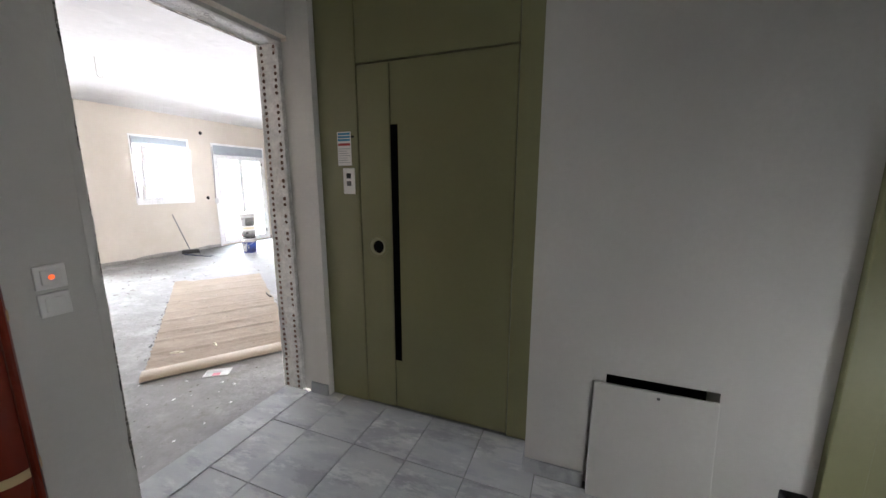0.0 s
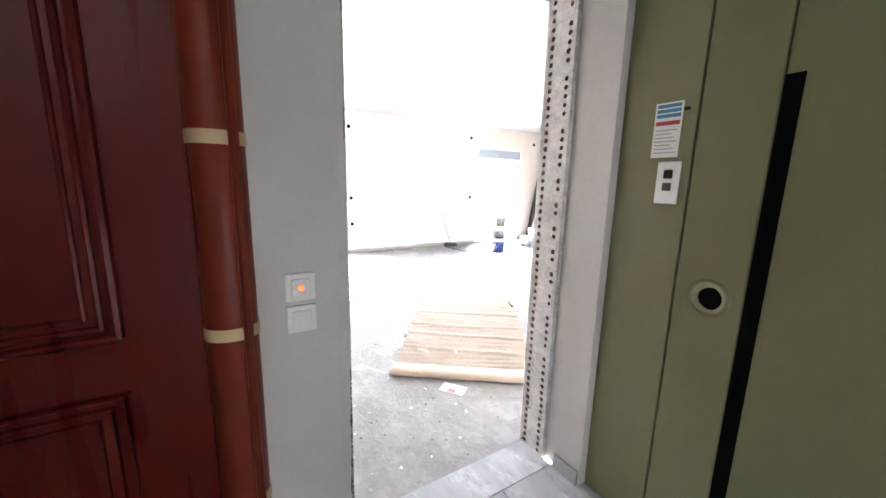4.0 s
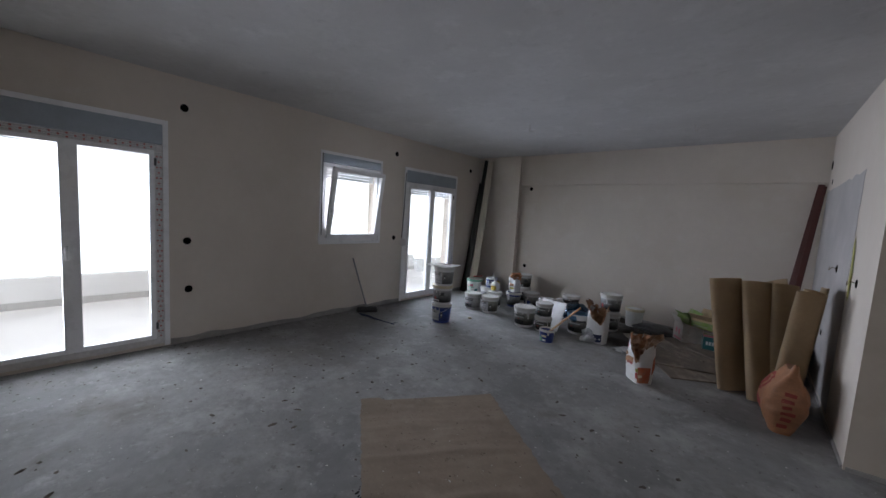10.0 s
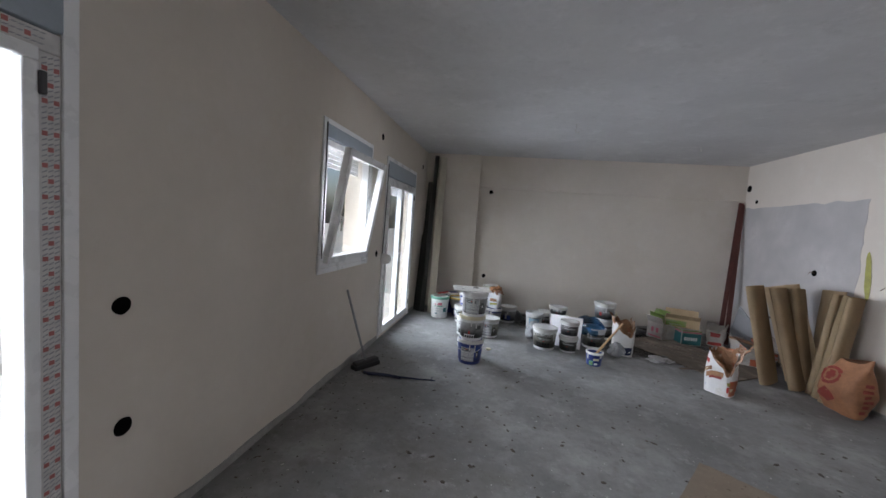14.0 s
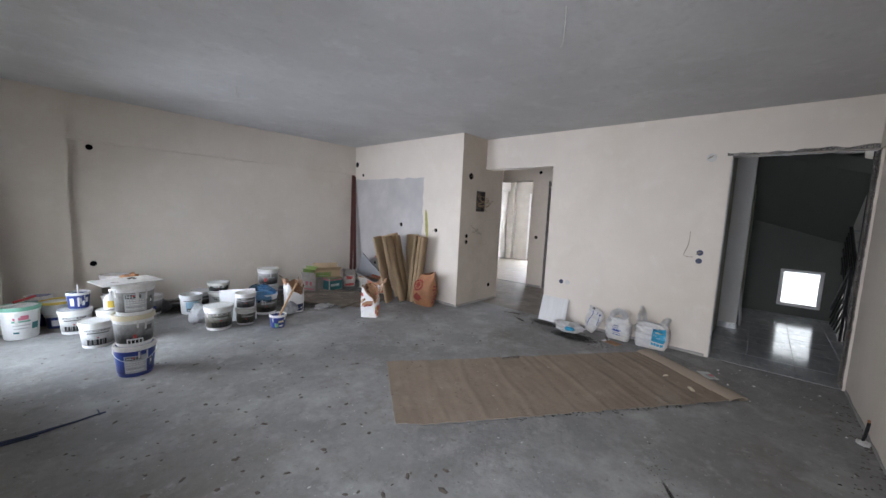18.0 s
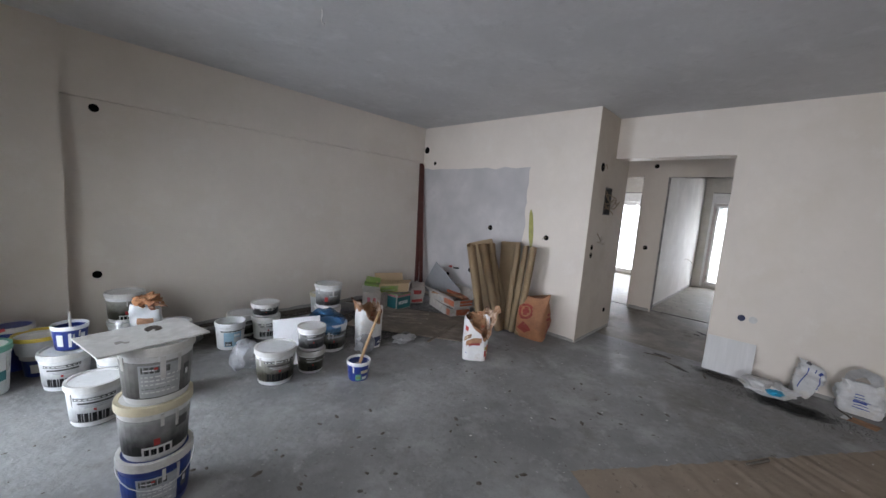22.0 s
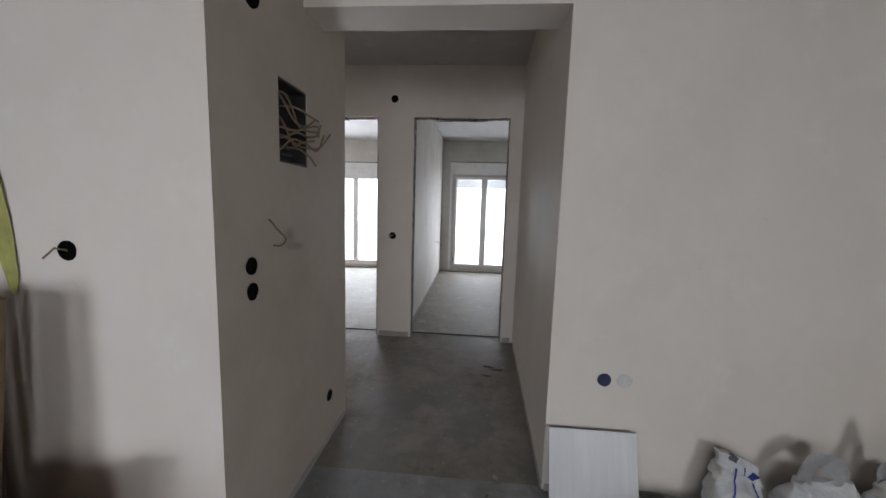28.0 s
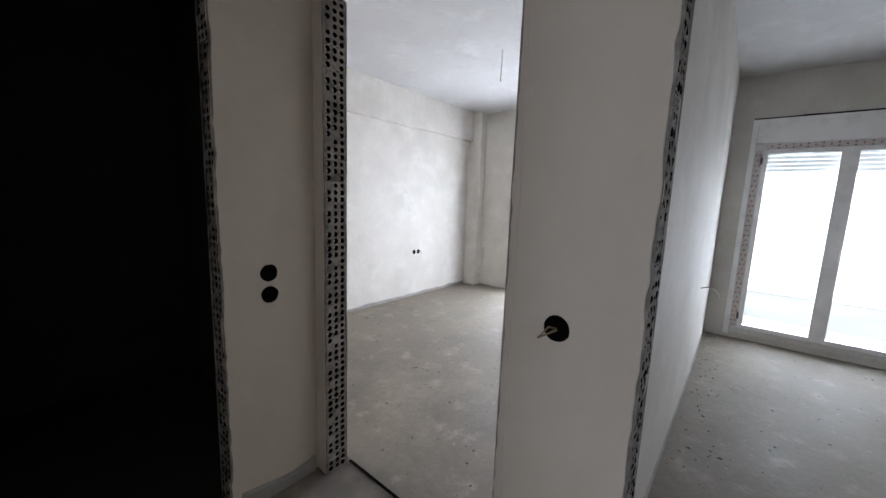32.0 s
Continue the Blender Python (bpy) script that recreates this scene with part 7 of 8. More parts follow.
def carrier(m, w, d, h, seed, label, prints_, loops):
    """A thin carrier bag; each loop is (middle, inner, outer, rise, tip): a flat strap arching over the mouth."""
    th = sack("carrier_bag", m, w, d, h, CARRIER, label, seed, pinch=0.9, prints_=prints_, wrinkle=2.1, square=0.36, rows=34, cols=56)
    th["category"] = "bag"
    for cx, r0, r1, rise, tip in loops:
        bm = bmesh.new()
        rows = []
        for i in range(19):
            a = math.pi * i / 18
            rows.append([])
            for k in range(5):
                r = r0 + (r1 - r0) * k / 4
                p = Vector((cx + r * math.cos(a) + tip * math.sin(a), 0.012 * math.sin(a * 2 + seed), h * 0.94 + rise * math.sin(a) * (0.4 + 0.6 * k / 4) * r1 / (r1 + 1e-6)))
                rows[-1].append(bm.verts.new(p + 0.022 * noise.noise_vector(p * 14 + Vector((seed, 0, 0))) * min(1, 0.3 + math.sin(a))))
        for p, q in zip(rows, rows[1:]):
            for k in range(4):
                bm.faces.new((p[k], p[k + 1], q[k + 1], q[k]))
        bmesh.ops.solidify(bm, geom=bm.faces[:], thickness=0.004)
        part("handle", bm, CARRIER, th, "", True)
    return th


TEXTS = lambda u, v: tuple((BAG_PRINTBLUE, u - 0.05 + 0.006 * (k % 2), u + 0.05 - 0.01 * (k % 3), v + 0.022 * k, v + 0.022 * k + (0.02 if k == 2 else 0.007)) for k in range(6))
carrier(pose(-1.00, 3.50, 0, 0, 0, -86), 0.25, 0.10, 0.27, 11.0, "white plastic carrier bag with blue lettering against the wall", TEXTS(0.0, 0.06), ((0.0, 0.045, 0.115, 0.13, 0.0),))
carrier(pose(-1.00, 3.13, 0, 0, 0, -84), 0.30, 0.11, 0.29, 14.0, "white plastic carrier bag with blue square print against the wall", ((BAG_CYAN, 0.01, 0.13, 0.09, 0.245), (CREAM, 0.04, 0.11, 0.195, 0.212), (CREAM, 0.03, 0.08, 0.15, 0.168), (BAG_CYAN, 0.0, 0.03, 0.045, 0.075), (BAG_CYAN, 0.035, 0.06, 0.045, 0.075), (BAG_CYAN, 0.065, 0.09, 0.045, 0.075), (BAG_CYAN, 0.095, 0.125, 0.045, 0.075)), ((-0.115, 0.012, 0.055, 0.20, -0.01), (0.10, 0.015, 0.055, 0.11, 0.05)))
bagp = sack("cement_bag", pose(-0.985, 3.86, 0.012, 0, 0, -88) @ pose(0, 0, 0, -6, 17, 0), 0.20, 0.09, 0.29, CARRIER, "crumpled white bag with blue edge stripe leaning on the wall", 17.0, pinch=0.85, wrinkle=2.0, taper=0.5, ear=-0.05, square=0.45, prints_=((BAG_PRINTBLUE, -0.045, -0.038, 0.06, 0.26), (BLUE, 0.0, 0.055, 0.235, 0.265), (BAG_PRINTBLUE, 0.055, 0.062, 0.12, 0.23)))
part("tie", crumpled(0.018, 0.9, 5.0, 0.5, 2), STRAP, bagp, "dark knotted tie", False, pose(-0.05, -0.01, 0.285))
flat = blob("carrier_bag", -1.14, 4.06, 0, 0.125, 0.55, CARRIER, "white plastic bag with cyan print lying on the floor", "bag", 21.0, 95, 1.35, 0.6)
part("print", crumpled(0.06, 0.5, 3.0), BAG_CYAN, flat, "cyan print", True, pose(-0.04, 0.10, 0.03))
soot = thing("soot_pile", pose(-1.37, 3.93, 0.001), "black soot and rubbish pile on the floor", "dirt", kind="stuff")
part("soot_film", boxed(-0.22, 0.24, -0.40, 0.36, 0.0008, 0.0014), SOFT_SOOT, soot)
for x, y, tn, ln in ((-1.2, 3.55, 20, 0.2), (-1.25, 4.72, 70, 0.16), (-1.05, 4.85, 100, 0.25), (-1.32, 4.5, 10, 0.12)):
    t_ = thing("broken_lath", pose(x, y, 0.004, 0, 0, tn), "small broken dark lath on the floor", "lath", "broken laths")
    part("lath", roughen(tube([(0, 0, 0.008), (ln / 2, 0.02, 0.012), (ln, 0, 0.006)], 0.009, 6, 0.5), 0.006, 20, x), RUBBLE_DARK, t_)
red_card = thing("folded_card", pose(-1.22, 3.50, 0.004, 0, 0, 70), "dull brown folded card on the floor", "card")
part("sheet", boxed(-0.1, 0.1, -0.06, 0.06, 0, 0.003), RUST, red_card)
part("band", boxed(0.06, 0.1, -0.06, 0.06, 0.003, 0.0042), BAG_WHITE, red_card)


# ---- wall fittings ----
def socket_hole(p, facing, r=0.034, liner=None, wire=False, label="round dark electrical box hole in the plaster"):
    """An empty round electrical box: an uneven disc, near-black for its shaded inside unless lined."""
    turn = {"+x": pose(0, 0, 0, 0, 90, 0), "-x": pose(0, 0, 0, 0, -90, 0), "-y": pose(0, 0, 0, 90, 0, 0), "+y": pose(0, 0, 0, -90, 0, 0)}[facing]
    th = thing("socket_hole", Matrix.Translation(p) @ turn, label, "socket hole", "electrical box holes")
    sd = p[0] * 3 + p[1] * 5 + p[2] * 7
    part("cavity", roughen(lathe([(0, 0.0022), (r * 0.8, 0.0022), (r, 0.003), (r * 1.01, 0.0)], 18), r * 0.07, 40, sd), liner or HOLE_SHADE, th)
    if wire:
        part("wire", tube([(0, 0, 0), (0.01, 0.01, 0.03), (-0.02, 0.03, 0.045), (0.015, -0.02, 0.05)], 0.003, 6), WIRE, th)
    return th


for y, z in ((3.40, 2.37), (3.415, 1.06), (3.425, 0.56), (6.19, 2.385), (6.2, 1.07), (8.13, 2.37)):
    socket_hole((XW, y, z), "+x", 0.036)
for x, z in ((-5.305, 2.06), (-5.32, 0.613)):
    socket_hole((x, YN, z), "-y", 0.034)
for y, z, r in ((8.44, 2.32, 0.05), (8.24, 2.11, 0.028), (7.075, 1.215, 0.035), (6.235, 1.17, 0.032), (7.37, 0.57, 0.03), (7.79, 0.44, 0.028)):
    socket_hole((XK - 0.0052 if y > 6.6 and z < 2.02 else XK, y, z), "-x", r, wire=y in (6.235, 7.075))
for x, z, r in ((-1.25, 2.04, 0.05), (-1.292, 1.112, 0.032), (-1.29, 1.02, 0.032), (-0.609, 0.257, 0.033)):
    socket_hole((x, YC1, z), "-y", r, wire=z > 2)
socket_hole((XE, 4.340, 0.573), "-x", 0.031, NAVY, label="blue lined electrical box hole in the plaster")
socket_hole((XE, 4.250, 0.573), "-x", 0.034, LID_WHITE, label="plastered-over electrical box hole")
socket_hole((XE, 2.777, 1.153), "-x", 0.031, NAVY, wire=True, label="blue lined electrical box hole in the plaster")
socket_hole((XE, 2.780, 1.062), "-x", 0.031, NAVY, label="blue lined electrical box hole in the plaster")
socket_hole((XE, 2.772, 2.194), "-x", 0.045, LID_WHITE, wire=True)
for y, z in ((5.758, 2.35), (5.764, 1.037)):
    socket_hole((XB, y, z), "-x", 0.035, wire=z < 2)
for x, z in ((0.842, 1.026), (0.843, 0.934), (0.905, 2.356)):
    socket_hole((x, YH, z), "-y", 0.036)
for x, z in ((3.68, 0.615), (3.76, 0.615)):
    socket_hole((x, 8.84, z), "-y", 0.03, wire=x > 3.7)


def eased(pts, n=5):
    """More points on a smooth curve through the given ones."""
    q = [Vector(p) for p in pts]
    q = [2 * q[0] - q[1], *q, 2 * q[-1] - q[-2]]
    out = []
    for a, b, c, d in zip(q, q[1:], q[2:], q[3:]):
        for k in range(n):
            t = k / n
            out.append(0.5 * (2 * b + (c - a) * t + (2 * a - 5 * b + 4 * c - d) * t * t + (3 * b - a - 3 * c + d) * t ** 3))
    return out + [q[-2]]


def loose_wire(pts, label="loose beige wire sticking out of the wall", r=0.004, mat=None):
    th = thing("loose_wire", Matrix.Translation(pts[0]), label, "wire", "loose wires")
    part("wire", tube([p - Vector(pts[0]) for p in eased(pts)], r, 6), mat or WIRE, th, smooth=True)


loose_wire([(-1.178, 5.744, 1.274), (-1.168, 5.735, 1.262), (-1.14, 5.732, 1.235), (-1.085, 5.730, 1.198), (-1.088, 5.730, 1.178), (-1.12, 5.732, 1.167), (-1.16, 5.735, 1.172)])
loose_wire([(XE - 0.003, 2.886, 1.385), (XE - 0.008, 2.887, 1.30), (XE - 0.010, 2.896, 1.22), (XE - 0.010, 2.918, 1.155), (XE - 0.008, 2.924, 1.115), (XE - 0.008, 2.89, 1.10), (XE - 0.008, 2.838, 1.10)], r=0.0028)
loose_wire([(3.685, YM - 0.002, 0.72), (3.71, YM - 0.05, 0.73), (3.83, YM - 0.1, 0.68), (3.93, YM - 0.12, 0.62)])
loose_wire([(4.95, 3.80, 0.02), (4.93, 3.80, 0.17), (4.95, 3.80, 0.27)], "bent grey pipe stub at the wall foot", 0.012, STRAP)
for (x, y), ln, hook in (((-3.72, 3.22), 0.19, 0.03), ((-4.33, 6.50), 0.07, 0.03), ((-2.70, 7.32), 0.05, 0.02), ((3.04, 7.21), 0.25, 0.0), ((3.08, 4.26), 0.24, 0.03), ((0.1, 5.2), 0.06, 0.02)):
    loose_wire([(x, y, H), (x + 0.004, y, H - ln * 0.5), (x, y + 0.003, H - ln), (x + hook, y + hook, H - ln - 0.012), (x + hook * 1.4, y + hook, H - ln + 0.005)], "short lamp wire hanging from the ceiling", 0.004, LID_WHITE)

fuse = thing("fuse_box", Matrix.Identity(4), "open empty fuse box recess with loose beige wires", "fuse box")
part("back", boxed(-1.08, -0.845, YC1 + 0.075, YC1 + 0.085, 1.505, 1.825), DARKBOX, fuse, "dark plastic box lining")
for b in ((-1.083, -1.076, YC1 + 0.004, YC1 + 0.075, 1.502, 1.828), (-0.849, -0.842, YC1 + 0.004, YC1 + 0.075, 1.502, 1.828), (-1.076, -0.849, YC1 + 0.004, YC1 + 0.075, 1.502, 1.51), (-1.076, -0.849, YC1 + 0.004, YC1 + 0.075, 1.82, 1.828)):
    part("side", boxed(*b), DARKBOX, fuse)
for z in (1.545, 1.575):
    part("rail", boxed(-1.06, -0.87, YC1 + 0.058, YC1 + 0.074, z, z + 0.012, 0.002), STRAP, fuse, "grey mounting rail")
# stiff wires that spring from the left of the box, sweep across it and stick out past its edge
for starts, sag, ends in (
    ((-1.06, 1.79), -0.055, ((-0.91, 1.675), (-0.84, 1.72))), ((-1.07, 1.65), -0.02, ((-0.90, 1.67), (-0.82, 1.69), (-0.84, 1.64))),
    ((-1.03, 1.62), -0.02, ((-0.87, 1.585), (-0.80, 1.60), (-0.70, 1.68))), ((-1.07, 1.54), 0.03, ((-0.95, 1.60), (-0.86, 1.62))),
    ((-0.95, 1.75), 0.0, ((-0.88, 1.725), (-0.81, 1.715))), ((-0.92, 1.58), 0.0, ((-0.87, 1.54), (-0.845, 1.51))),
    ((-1.00, 1.80), -0.06, ((-0.90, 1.655), (-0.82, 1.665))), ((-1.05, 1.70), -0.07, ((-0.94, 1.60), (-0.83, 1.58), (-0.78, 1.66))),
    ((-1.04, 1.60), 0.02, ((-0.90, 1.63), (-0.83, 1.65), (-0.815, 1.70))),
):
    (x, z), (ex, ez) = starts, ends[0]
    pts = [(x, YC1 + 0.07, z), (x + 0.015, YC1 + 0.02, z + sag * 0.3), ((x + ex) / 2, YC1 - 0.015, (z + ez) / 2 + sag)]
    pts += [(q, YC1 - 0.03 - 0.012 * k, v) for k, (q, v) in enumerate(ends)]
    part("wire", tube(eased(pts), 0.0046, 6), WIRE, fuse, "", True)

for x, z, wide, high, turn in ((-1.02, 1.20, 0.12, 0.10, -20), (-0.97, 1.15, 0.20, 0.05, -6)):
    smear = thing("wall_smear", pose(x, YC1 - 0.0008, z, 90, 0, 0) @ pose(0, 0, 0, 0, 0, turn), "brown dirty smear on the corridor wall", "stain", kind="stuff")
    part("dust_film", boxed(-wide / 2, wide / 2, -high / 2, high / 2, 0, 0.0004), SOFT_SMEAR, smear)

skim = bmesh.new()
grid = []
for k in range(49):
    y = 6.555 + (8.52 - 6.555) * k / 48
    col = []
    for n in range(41):
        f = n / 40
        top_, low_ = 2.02 + 0.025 * noise.noise(Vector((y * 6, 0, 0))), 0.07 + 0.03 * noise.noise(Vector((y * 3, 5, 0)))
        z = low_ + (top_ - low_) * f
        edge_ = 0.035 * noise.noise(Vector((3, z * 5, 0))) + 0.01 * noise.noise(Vector((3, z * 25, 0))) if k == 0 else 0.0
        col.append(skim.verts.new((XK - 0.003, y + edge_, z)))
    grid.append(col)
for a, b in zip(grid, grid[1:]):
    for n in range(40):
        skim.faces.new((a[n], a[n + 1], b[n + 1], b[n]))
bmesh.ops.recalc_face_normals(skim, faces=skim.faces)
bmesh.ops.solidify(skim, geom=skim.faces[:], thickness=0.002)
tagged(part("cement_patch", skim, CEMENT_PATCH), "grey skim coat patch on the kitchen wall", "wall patch", kind="structure")
streak = bmesh.new()
bmesh.ops.create_icosphere(streak, subdivisions=3, radius=1.0)
bmesh.ops.scale(streak, vec=(0.004, 0.034, 0.245), verts=streak.verts)
roughen(streak, 0.006, 14)
for v in streak.verts:
    v.co = Vector((XK - 0.006 + max(-0.004, min(0.004, v.co.x)), 6.45 + v.co.y + 0.10 * (v.co.z), 1.26 + v.co.z))
tagged(part("paint_streak", streak, OCHRE), "ochre paint streak on the kitchen wall", "paint streak", kind="structure")
pipes_k = thing("water_pipe_stub", pose(XK, 7.66, 0.57), "red and black water pipe stubs in the kitchen wall", "pipe stub")
part("pipe", tube([(0, 0.07, 0), (-0.05, 0.07, 0.0), (-0.055, 0.02, 0.0)], 0.013, 8), REDP, pipes_k, smooth=True)
part("pipe", tube([(0, -0.07, -0.01), (-0.04, -0.07, -0.01), (-0.045, -0.01, -0.01)], 0.012, 8), BLACK, pipes_k, smooth=True)

# conduit stubs along the south wall
for x, h_, cap in ((-2.0, 0.16, COPPER), (-2.86, 0.24, COPPER), (-5.62, 0.12, STRAP), (-6.30, 0.13, STRAP)):
    st = thing("conduit_stub", pose(x, YS + 0.045 + 0.045 * (x - XW) / (XE - XW), 0), "black conduit stub rising from the floor at the wall", "conduit", "conduit stubs")
    part("pipe", tube([(0.01, 0.01, -0.002), (-0.012, 0, h_ * 0.4), (-0.008, -0.006, h_ * 0.8), (0.012, -0.012, h_)], 0.0095, 8), BLACK, st, smooth=True)
    part("tip", tube([(0.010, -0.012, h_ - 0.005), (0.032, -0.014, h_ + 0.012)], 0.0085, 8), cap, st, smooth=True)
    part("mortar_lump", crumpled(0.034, 0.6, x), LID_WHITE, st, "", False, pose(0.0, 0.0, 0))
for x, y, r, q, seed in ((-3.33, 1.92, 0.018, 0.5, 1), (-3.98, 1.60, 0.030, 0.45, 2), (-4.15, 1.66, 0.024, 0.35, 3), (-3.85, 1.72, 0.018, 0.3, 4), (-4.25, 1.58, 0.026, 0.5, 5)):
    blob("rubble_lump", x, y, 0, r, q, RUBBLE_DARK, "dark lump of building rubble on the floor", "rubble", seed, seed * 40, 1.4, 0.6)


def dirt_patch(x, y, rx, ry, turn, seed):
    """A thin irregular smear of dark dust on the floor."""
    bm = boxed(-rx * 1.4, rx * 1.4, -ry * 1.5, ry * 1.5, 0.0008, 0.0016 + 0.0001 * seed)
    ob = part("dirt_smear", bm, SOFT_DIRT, at=pose(x, y, 0, 0, 0, turn))
    tagged(ob, "thin smear of dark dust on the concrete floor", "dirt", kind="stuff")


for x, y, rx, ry, turn, seed in ((-3.82, 2.33, 0.10, 0.012, 25, 2), (-3.56, 2.47, 0.14, 0.012, 32, 3), (-4.9, 2.16, 0.07, 0.02, 15, 4), (0.41, 4.72, 0.07, 0.02, 85, 5), (-1.25, 4.72, 0.09, 0.025, 60, 6), (-1.0, 4.95, 0.08, 0.03, 85, 7), (0.46, 4.79, 0.05, 0.02, 80, 8), (0.29, 4.81, 0.05, 0.016, 70, 9), (-1.12, 4.42, 0.22, 0.10, 75, 11)):
    dirt_patch(x, y, rx, ry, turn, seed)
for x, y, wide, deep, z in ((-2.85, 7.6, 2.4, 1.7, 0.0009), (-4.3, 8.05, 1.6, 0.9, 0.0012)):
    grime = thing("floor_grime", pose(x, y, z), "dark brown grime and dust on the concrete floor", "dirt", kind="stuff")
    part("dust_film", boxed(-wide / 2, wide / 2, -deep / 2, deep / 2, 0, 0.0003), SOFT_GRIME, grime)


def crumbs(name, count, where, mat, label, sizes, seed, z=0.0005):
    """Loose chips scattered on the floor, one piece of stuff."""
    rnd = random.Random(seed)
    vs, fs = [], []
    for _ in range(count):
        x, y = where(rnd)
        s = rnd.uniform(*sizes)
        a = rnd.uniform(0, 6.283)
        st = rnd.uniform(0.6, 2.2)
        base = len(vs)
        for k in range(5):
            t = a + k * 1.2566
            q = s * rnd.uniform(0.6, 1.1)
            dx, dy = q * st * math.cos(t - a), q * math.sin(t - a)
            vs.append((x + dx * math.cos(a) - dy * math.sin(a), y + dx * math.sin(a) + dy * math.cos(a), z))
        vs.append((x, y, z + s * rnd.uniform(0.25, 0.6)))
        fs += [(base + k, base + (k + 1) % 5, base + 5) for k in range(5)]
    me = bpy.data.meshes.new(name)
    me.from_pydata(vs, [], fs)
    me.materials.append(mat)
    return tagged(new(name, me), label, "debris", kind="stuff")


crumbs("soot_grains", 2600, lambda r: (-1.37 + r.gauss(0, 0.10), 3.93 + r.gauss(0, 0.25)), DIRT, "fine black soot grains on the floor", (0.0012, 0.005), 15)
def trail(r):
    s = r.random()
    return -5.4 + 2.2 * s + r.gauss(0, 0.05), 1.85 + 0.75 * s * s + 0.10 * math.sin(9 * s) + r.gauss(0, 0.035)


crumbs("dirt_trail", 320, trail, RUBBLE_DARK, "trail of dark crumbs and dust across the concrete floor", (0.002, 0.007), 21)
crumbs("floor_grit", 1400, lambda r: (r.uniform(-6.3, -1.0), r.uniform(1.6, 6.5)), RUBBLE, "fine grey grit over the concrete floor", (0.0015, 0.005), 22)
anywhere = lambda r: (r.uniform(-6.3, -1.0), r.uniform(1.6, 5.8))
south_foot = lambda r: (r.uniform(-6.3, -1.2), 1.53 + abs(r.gauss(0, 0.12)))
crumbs("plaster_crumbs", 300, anywhere, LID_WHITE, "pale plaster crumbs scattered on the concrete floor", (0.002, 0.007), 1)
crumbs("dirt_crumbs", 220, anywhere, RUBBLE_DARK, "dark dirt crumbs scattered on the concrete floor", (0.002, 0.008), 2)
crumbs("wall_foot_crumbs", 520, south_foot, RUBBLE_DARK, "dark rubble crumbs along the wall foot", (0.002, 0.012), 3)
crumbs("wall_foot_dirt", 110, lambda r: (r.uniform(-5.6, -2.6), 1.56 + abs(r.gauss(0, 0.16))), DIRT, "black dirt crumbs along the wall foot", (0.002, 0.011), 37)
crumbs("west_crumbs", 520, lambda r: (-6.42 + abs(r.gauss(0, 0.35)), r.uniform(1.6, 7.0)), RUBBLE_DARK, "dark crumbs along the balcony wall", (0.002, 0.009), 4)
crumbs("corner_crumbs", 350, lambda r: (r.uniform(-5.2, -1.6), r.uniform(6.3, 8.4)), RUBBLE, "dusty crumbs around the buckets", (0.002, 0.009), 5)
crumbs("door_crumbs", 90, lambda r: (-0.9 - abs(r.gauss(0, 0.7)), r.uniform(1.6, 5.4)), RUBBLE_DARK, "dark crumbs near the entrance", (0.002, 0.009), 6)
crumbs("bedroom_crumbs", 620, lambda r: (r.uniform(1.3, 4.9), r.uniform(3.0, 8.8)), RUBBLE_DARK, "dark crumbs on the bedroom floors", (0.002, 0.010), 7, 0.0045)
crumbs("bedroom_rubble", 48, lambda r: (r.uniform(1.4, 4.9), YM - 0.03 - abs(r.gauss(0, 0.09))), RUBBLE_DARK, "small dark stones along the foot of the bedroom wall", (0.003, 0.013), 36, 0.0045)
crumbs("corridor_crumbs", 140, lambda r: (r.uniform(-0.8, 0.95), r.uniform(4.62, 6.7)), RUBBLE, "crumbs on the corridor floor", (0.002, 0.008), 8)


def on_mat(r):
    u, v = r.uniform(0.2, 2.8), -r.uniform(0.05, 1.0)
    return -1.84 - 0.807 * u - 0.591 * v, 2.25 + 0.591 * u - 0.807 * v


crumbs("mat_crumbs", 60, on_mat, RUBBLE_DARK, "dark crumbs lying on the cardboard mat", (0.002, 0.008), 31, 0.013)
def mat_edge(r):
    u, v = 0.35 + 1.9 * r.betavariate(2, 2), 0.004 + r.gauss(0, 0.016)
    return -1.82 - 0.807 * u - 0.591 * v, 2.235 + 0.591 * u - 0.807 * v


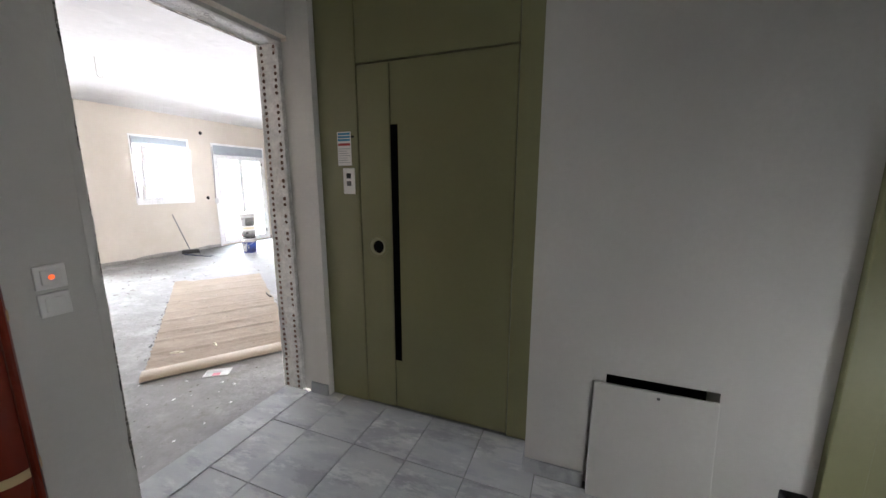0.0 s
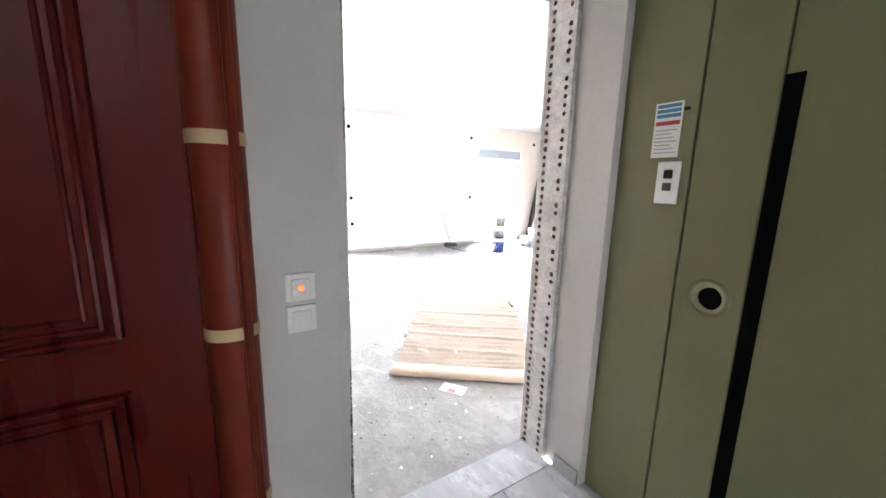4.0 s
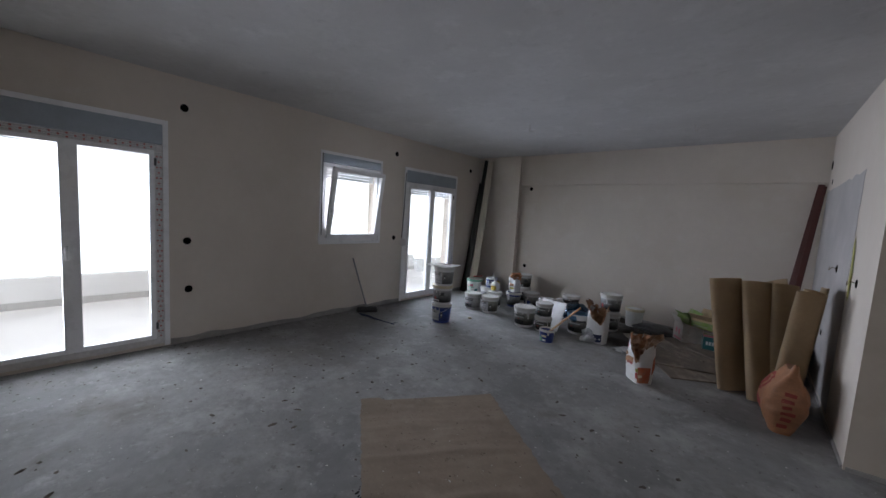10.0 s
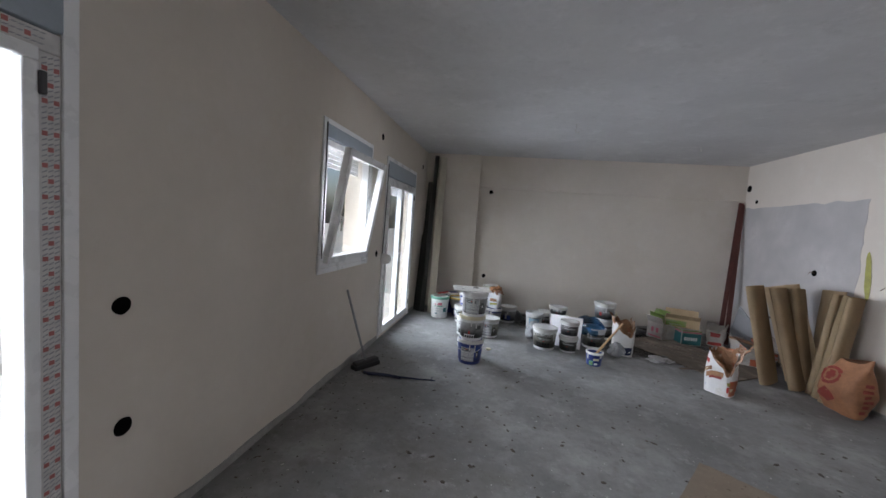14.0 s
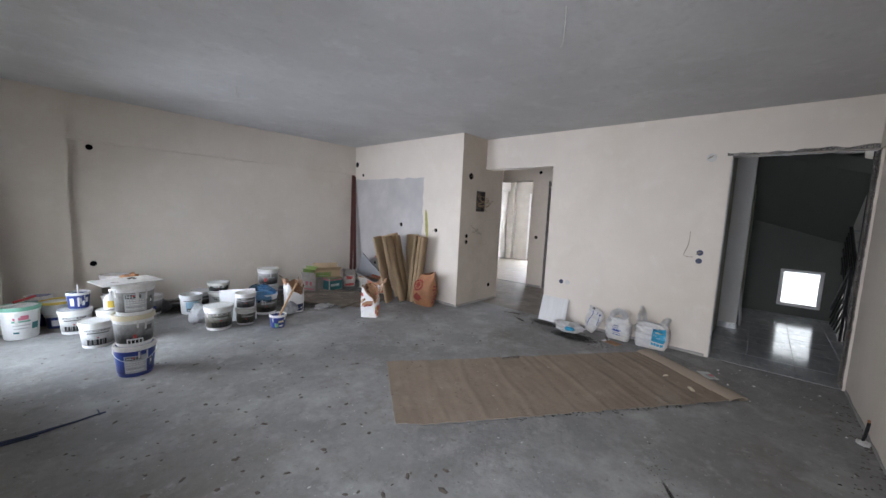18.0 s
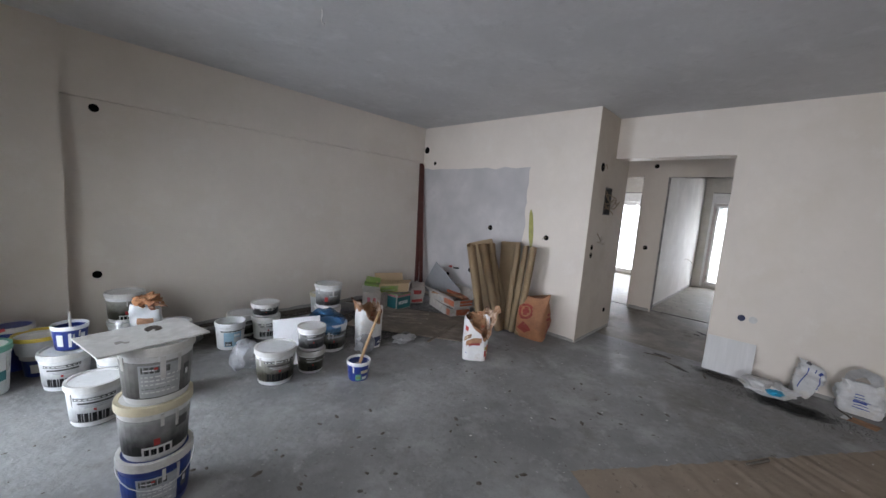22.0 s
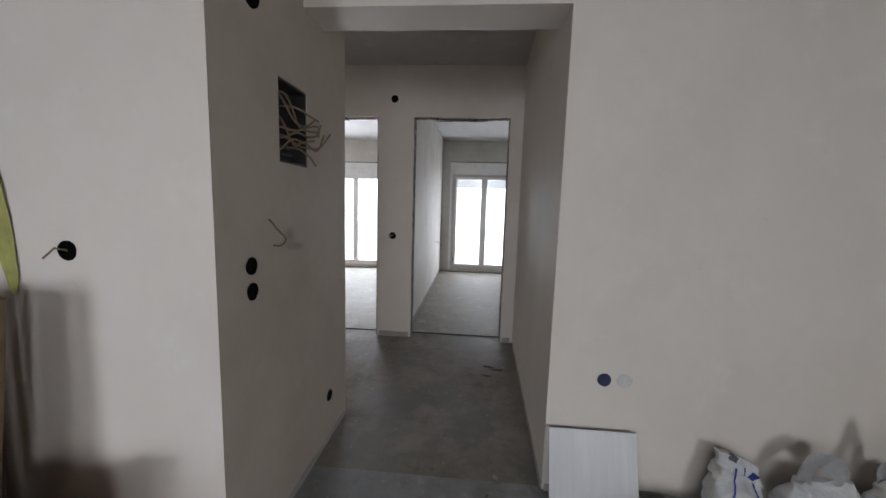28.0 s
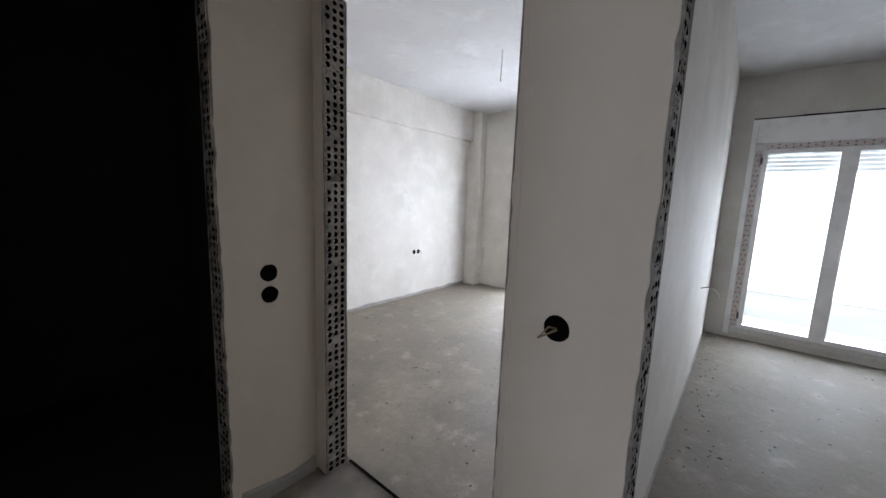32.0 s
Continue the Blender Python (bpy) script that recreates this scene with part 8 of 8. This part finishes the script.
crumbs("mat_edge_crumbs", 130, mat_edge, DIRT, "black crumbs along the torn edge of the cardboard mat", (0.002, 0.011), 35, 0.004)
crumbs("mat_dust", 90, on_mat, LID_WHITE, "pale plaster bits on the cardboard mat", (0.002, 0.006), 32, 0.013)
crumbs("plaster_chips", 20, lambda r: (r.uniform(-2.0, -0.95), r.uniform(1.65, 2.5)), PVC, "small white plaster chips on the floor near the entrance", (0.004, 0.012), 33)
crumbs("wood_chips", 150, lambda r: (r.uniform(-5.6, -2.2), r.uniform(3.2, 6.3)), RUBBLE_DARK, "small dark wood chips on the concrete floor", (0.006, 0.019), 34)
crumbs("west_chips", 70, lambda r: (r.uniform(-6.3, -4.2), r.uniform(2.2, 6.0)), RUBBLE_DARK, "dark wood chips on the floor by the balcony wall", (0.006, 0.018), 38)


# ---- cement skirting left at the wall feet ----
def cement_foot(axis, face, out, a0, a1, h=0.055, t=0.008):
    n = max(6, int((a1 - a0) / 0.06))
    bm = bmesh.new()
    rows = []
    for k in range(n + 1):
        a = a0 + (a1 - a0) * k / n
        hh = h * (1 + 0.5 * noise.noise(Vector((a * 5, face, 1))))
        tt = t * (1 + 0.6 * noise.noise(Vector((a * 4, face, 7))))
        q = ((face + out * 0.001, 0.0), (face + out * tt, 0.0), (face + out * tt, hh * 0.85), (face + out * 0.001, hh))
        rows.append([bm.verts.new((d, a, z) if axis == "x" else (a, d, z)) for d, z in q])
    for a, b in zip(rows, rows[1:]):
        for i in range(4):
            bm.faces.new((a[i], b[i], b[(i + 1) % 4], a[(i + 1) % 4]))
    bm.faces.new(rows[0])
    bm.faces.new(rows[-1])
    bmesh.ops.recalc_face_normals(bm, faces=bm.faces)
    return tagged(part("baseboard", bm, BASE_GREY), "rough grey cement strip at the wall foot", "baseboard", kind="structure")


cement_foot("x", XW, 1, 3.27, 6.37)
cement_foot("x", XW, 1, 7.73, 8.44)
cement_foot("y", YN, -1, -5.5, -1.48, 0.04)
cement_foot("x", XK, -1, 5.76, 8.54, 0.03)
cement_foot("y", YC1, -1, -1.46, -0.38, 0.03)
cement_foot("x", XE, -1, 2.63, 4.58, 0.03)
cement_foot("x", XB, -1, 5.59, 5.895, 0.05)
cement_foot("x", XB, -1, 4.56, 4.63, 0.05)
cement_foot("y", YH, -1, 0.70, 1.04, 0.07, 0.012)
skewed(cement_foot("y", YC0, 1, -0.85, 1.04, 0.02, 0.006), XE, XB, -0.06)
skewed(cement_foot("y", YS, 1, -6.4, -0.9, 0.03, 0.006), XW, XE, 0.045)
cement_foot("y", YM, -1, 1.19, 4.98, 0.04)
cement_foot("y", 8.84, -1, 1.19, 4.83, 0.04)
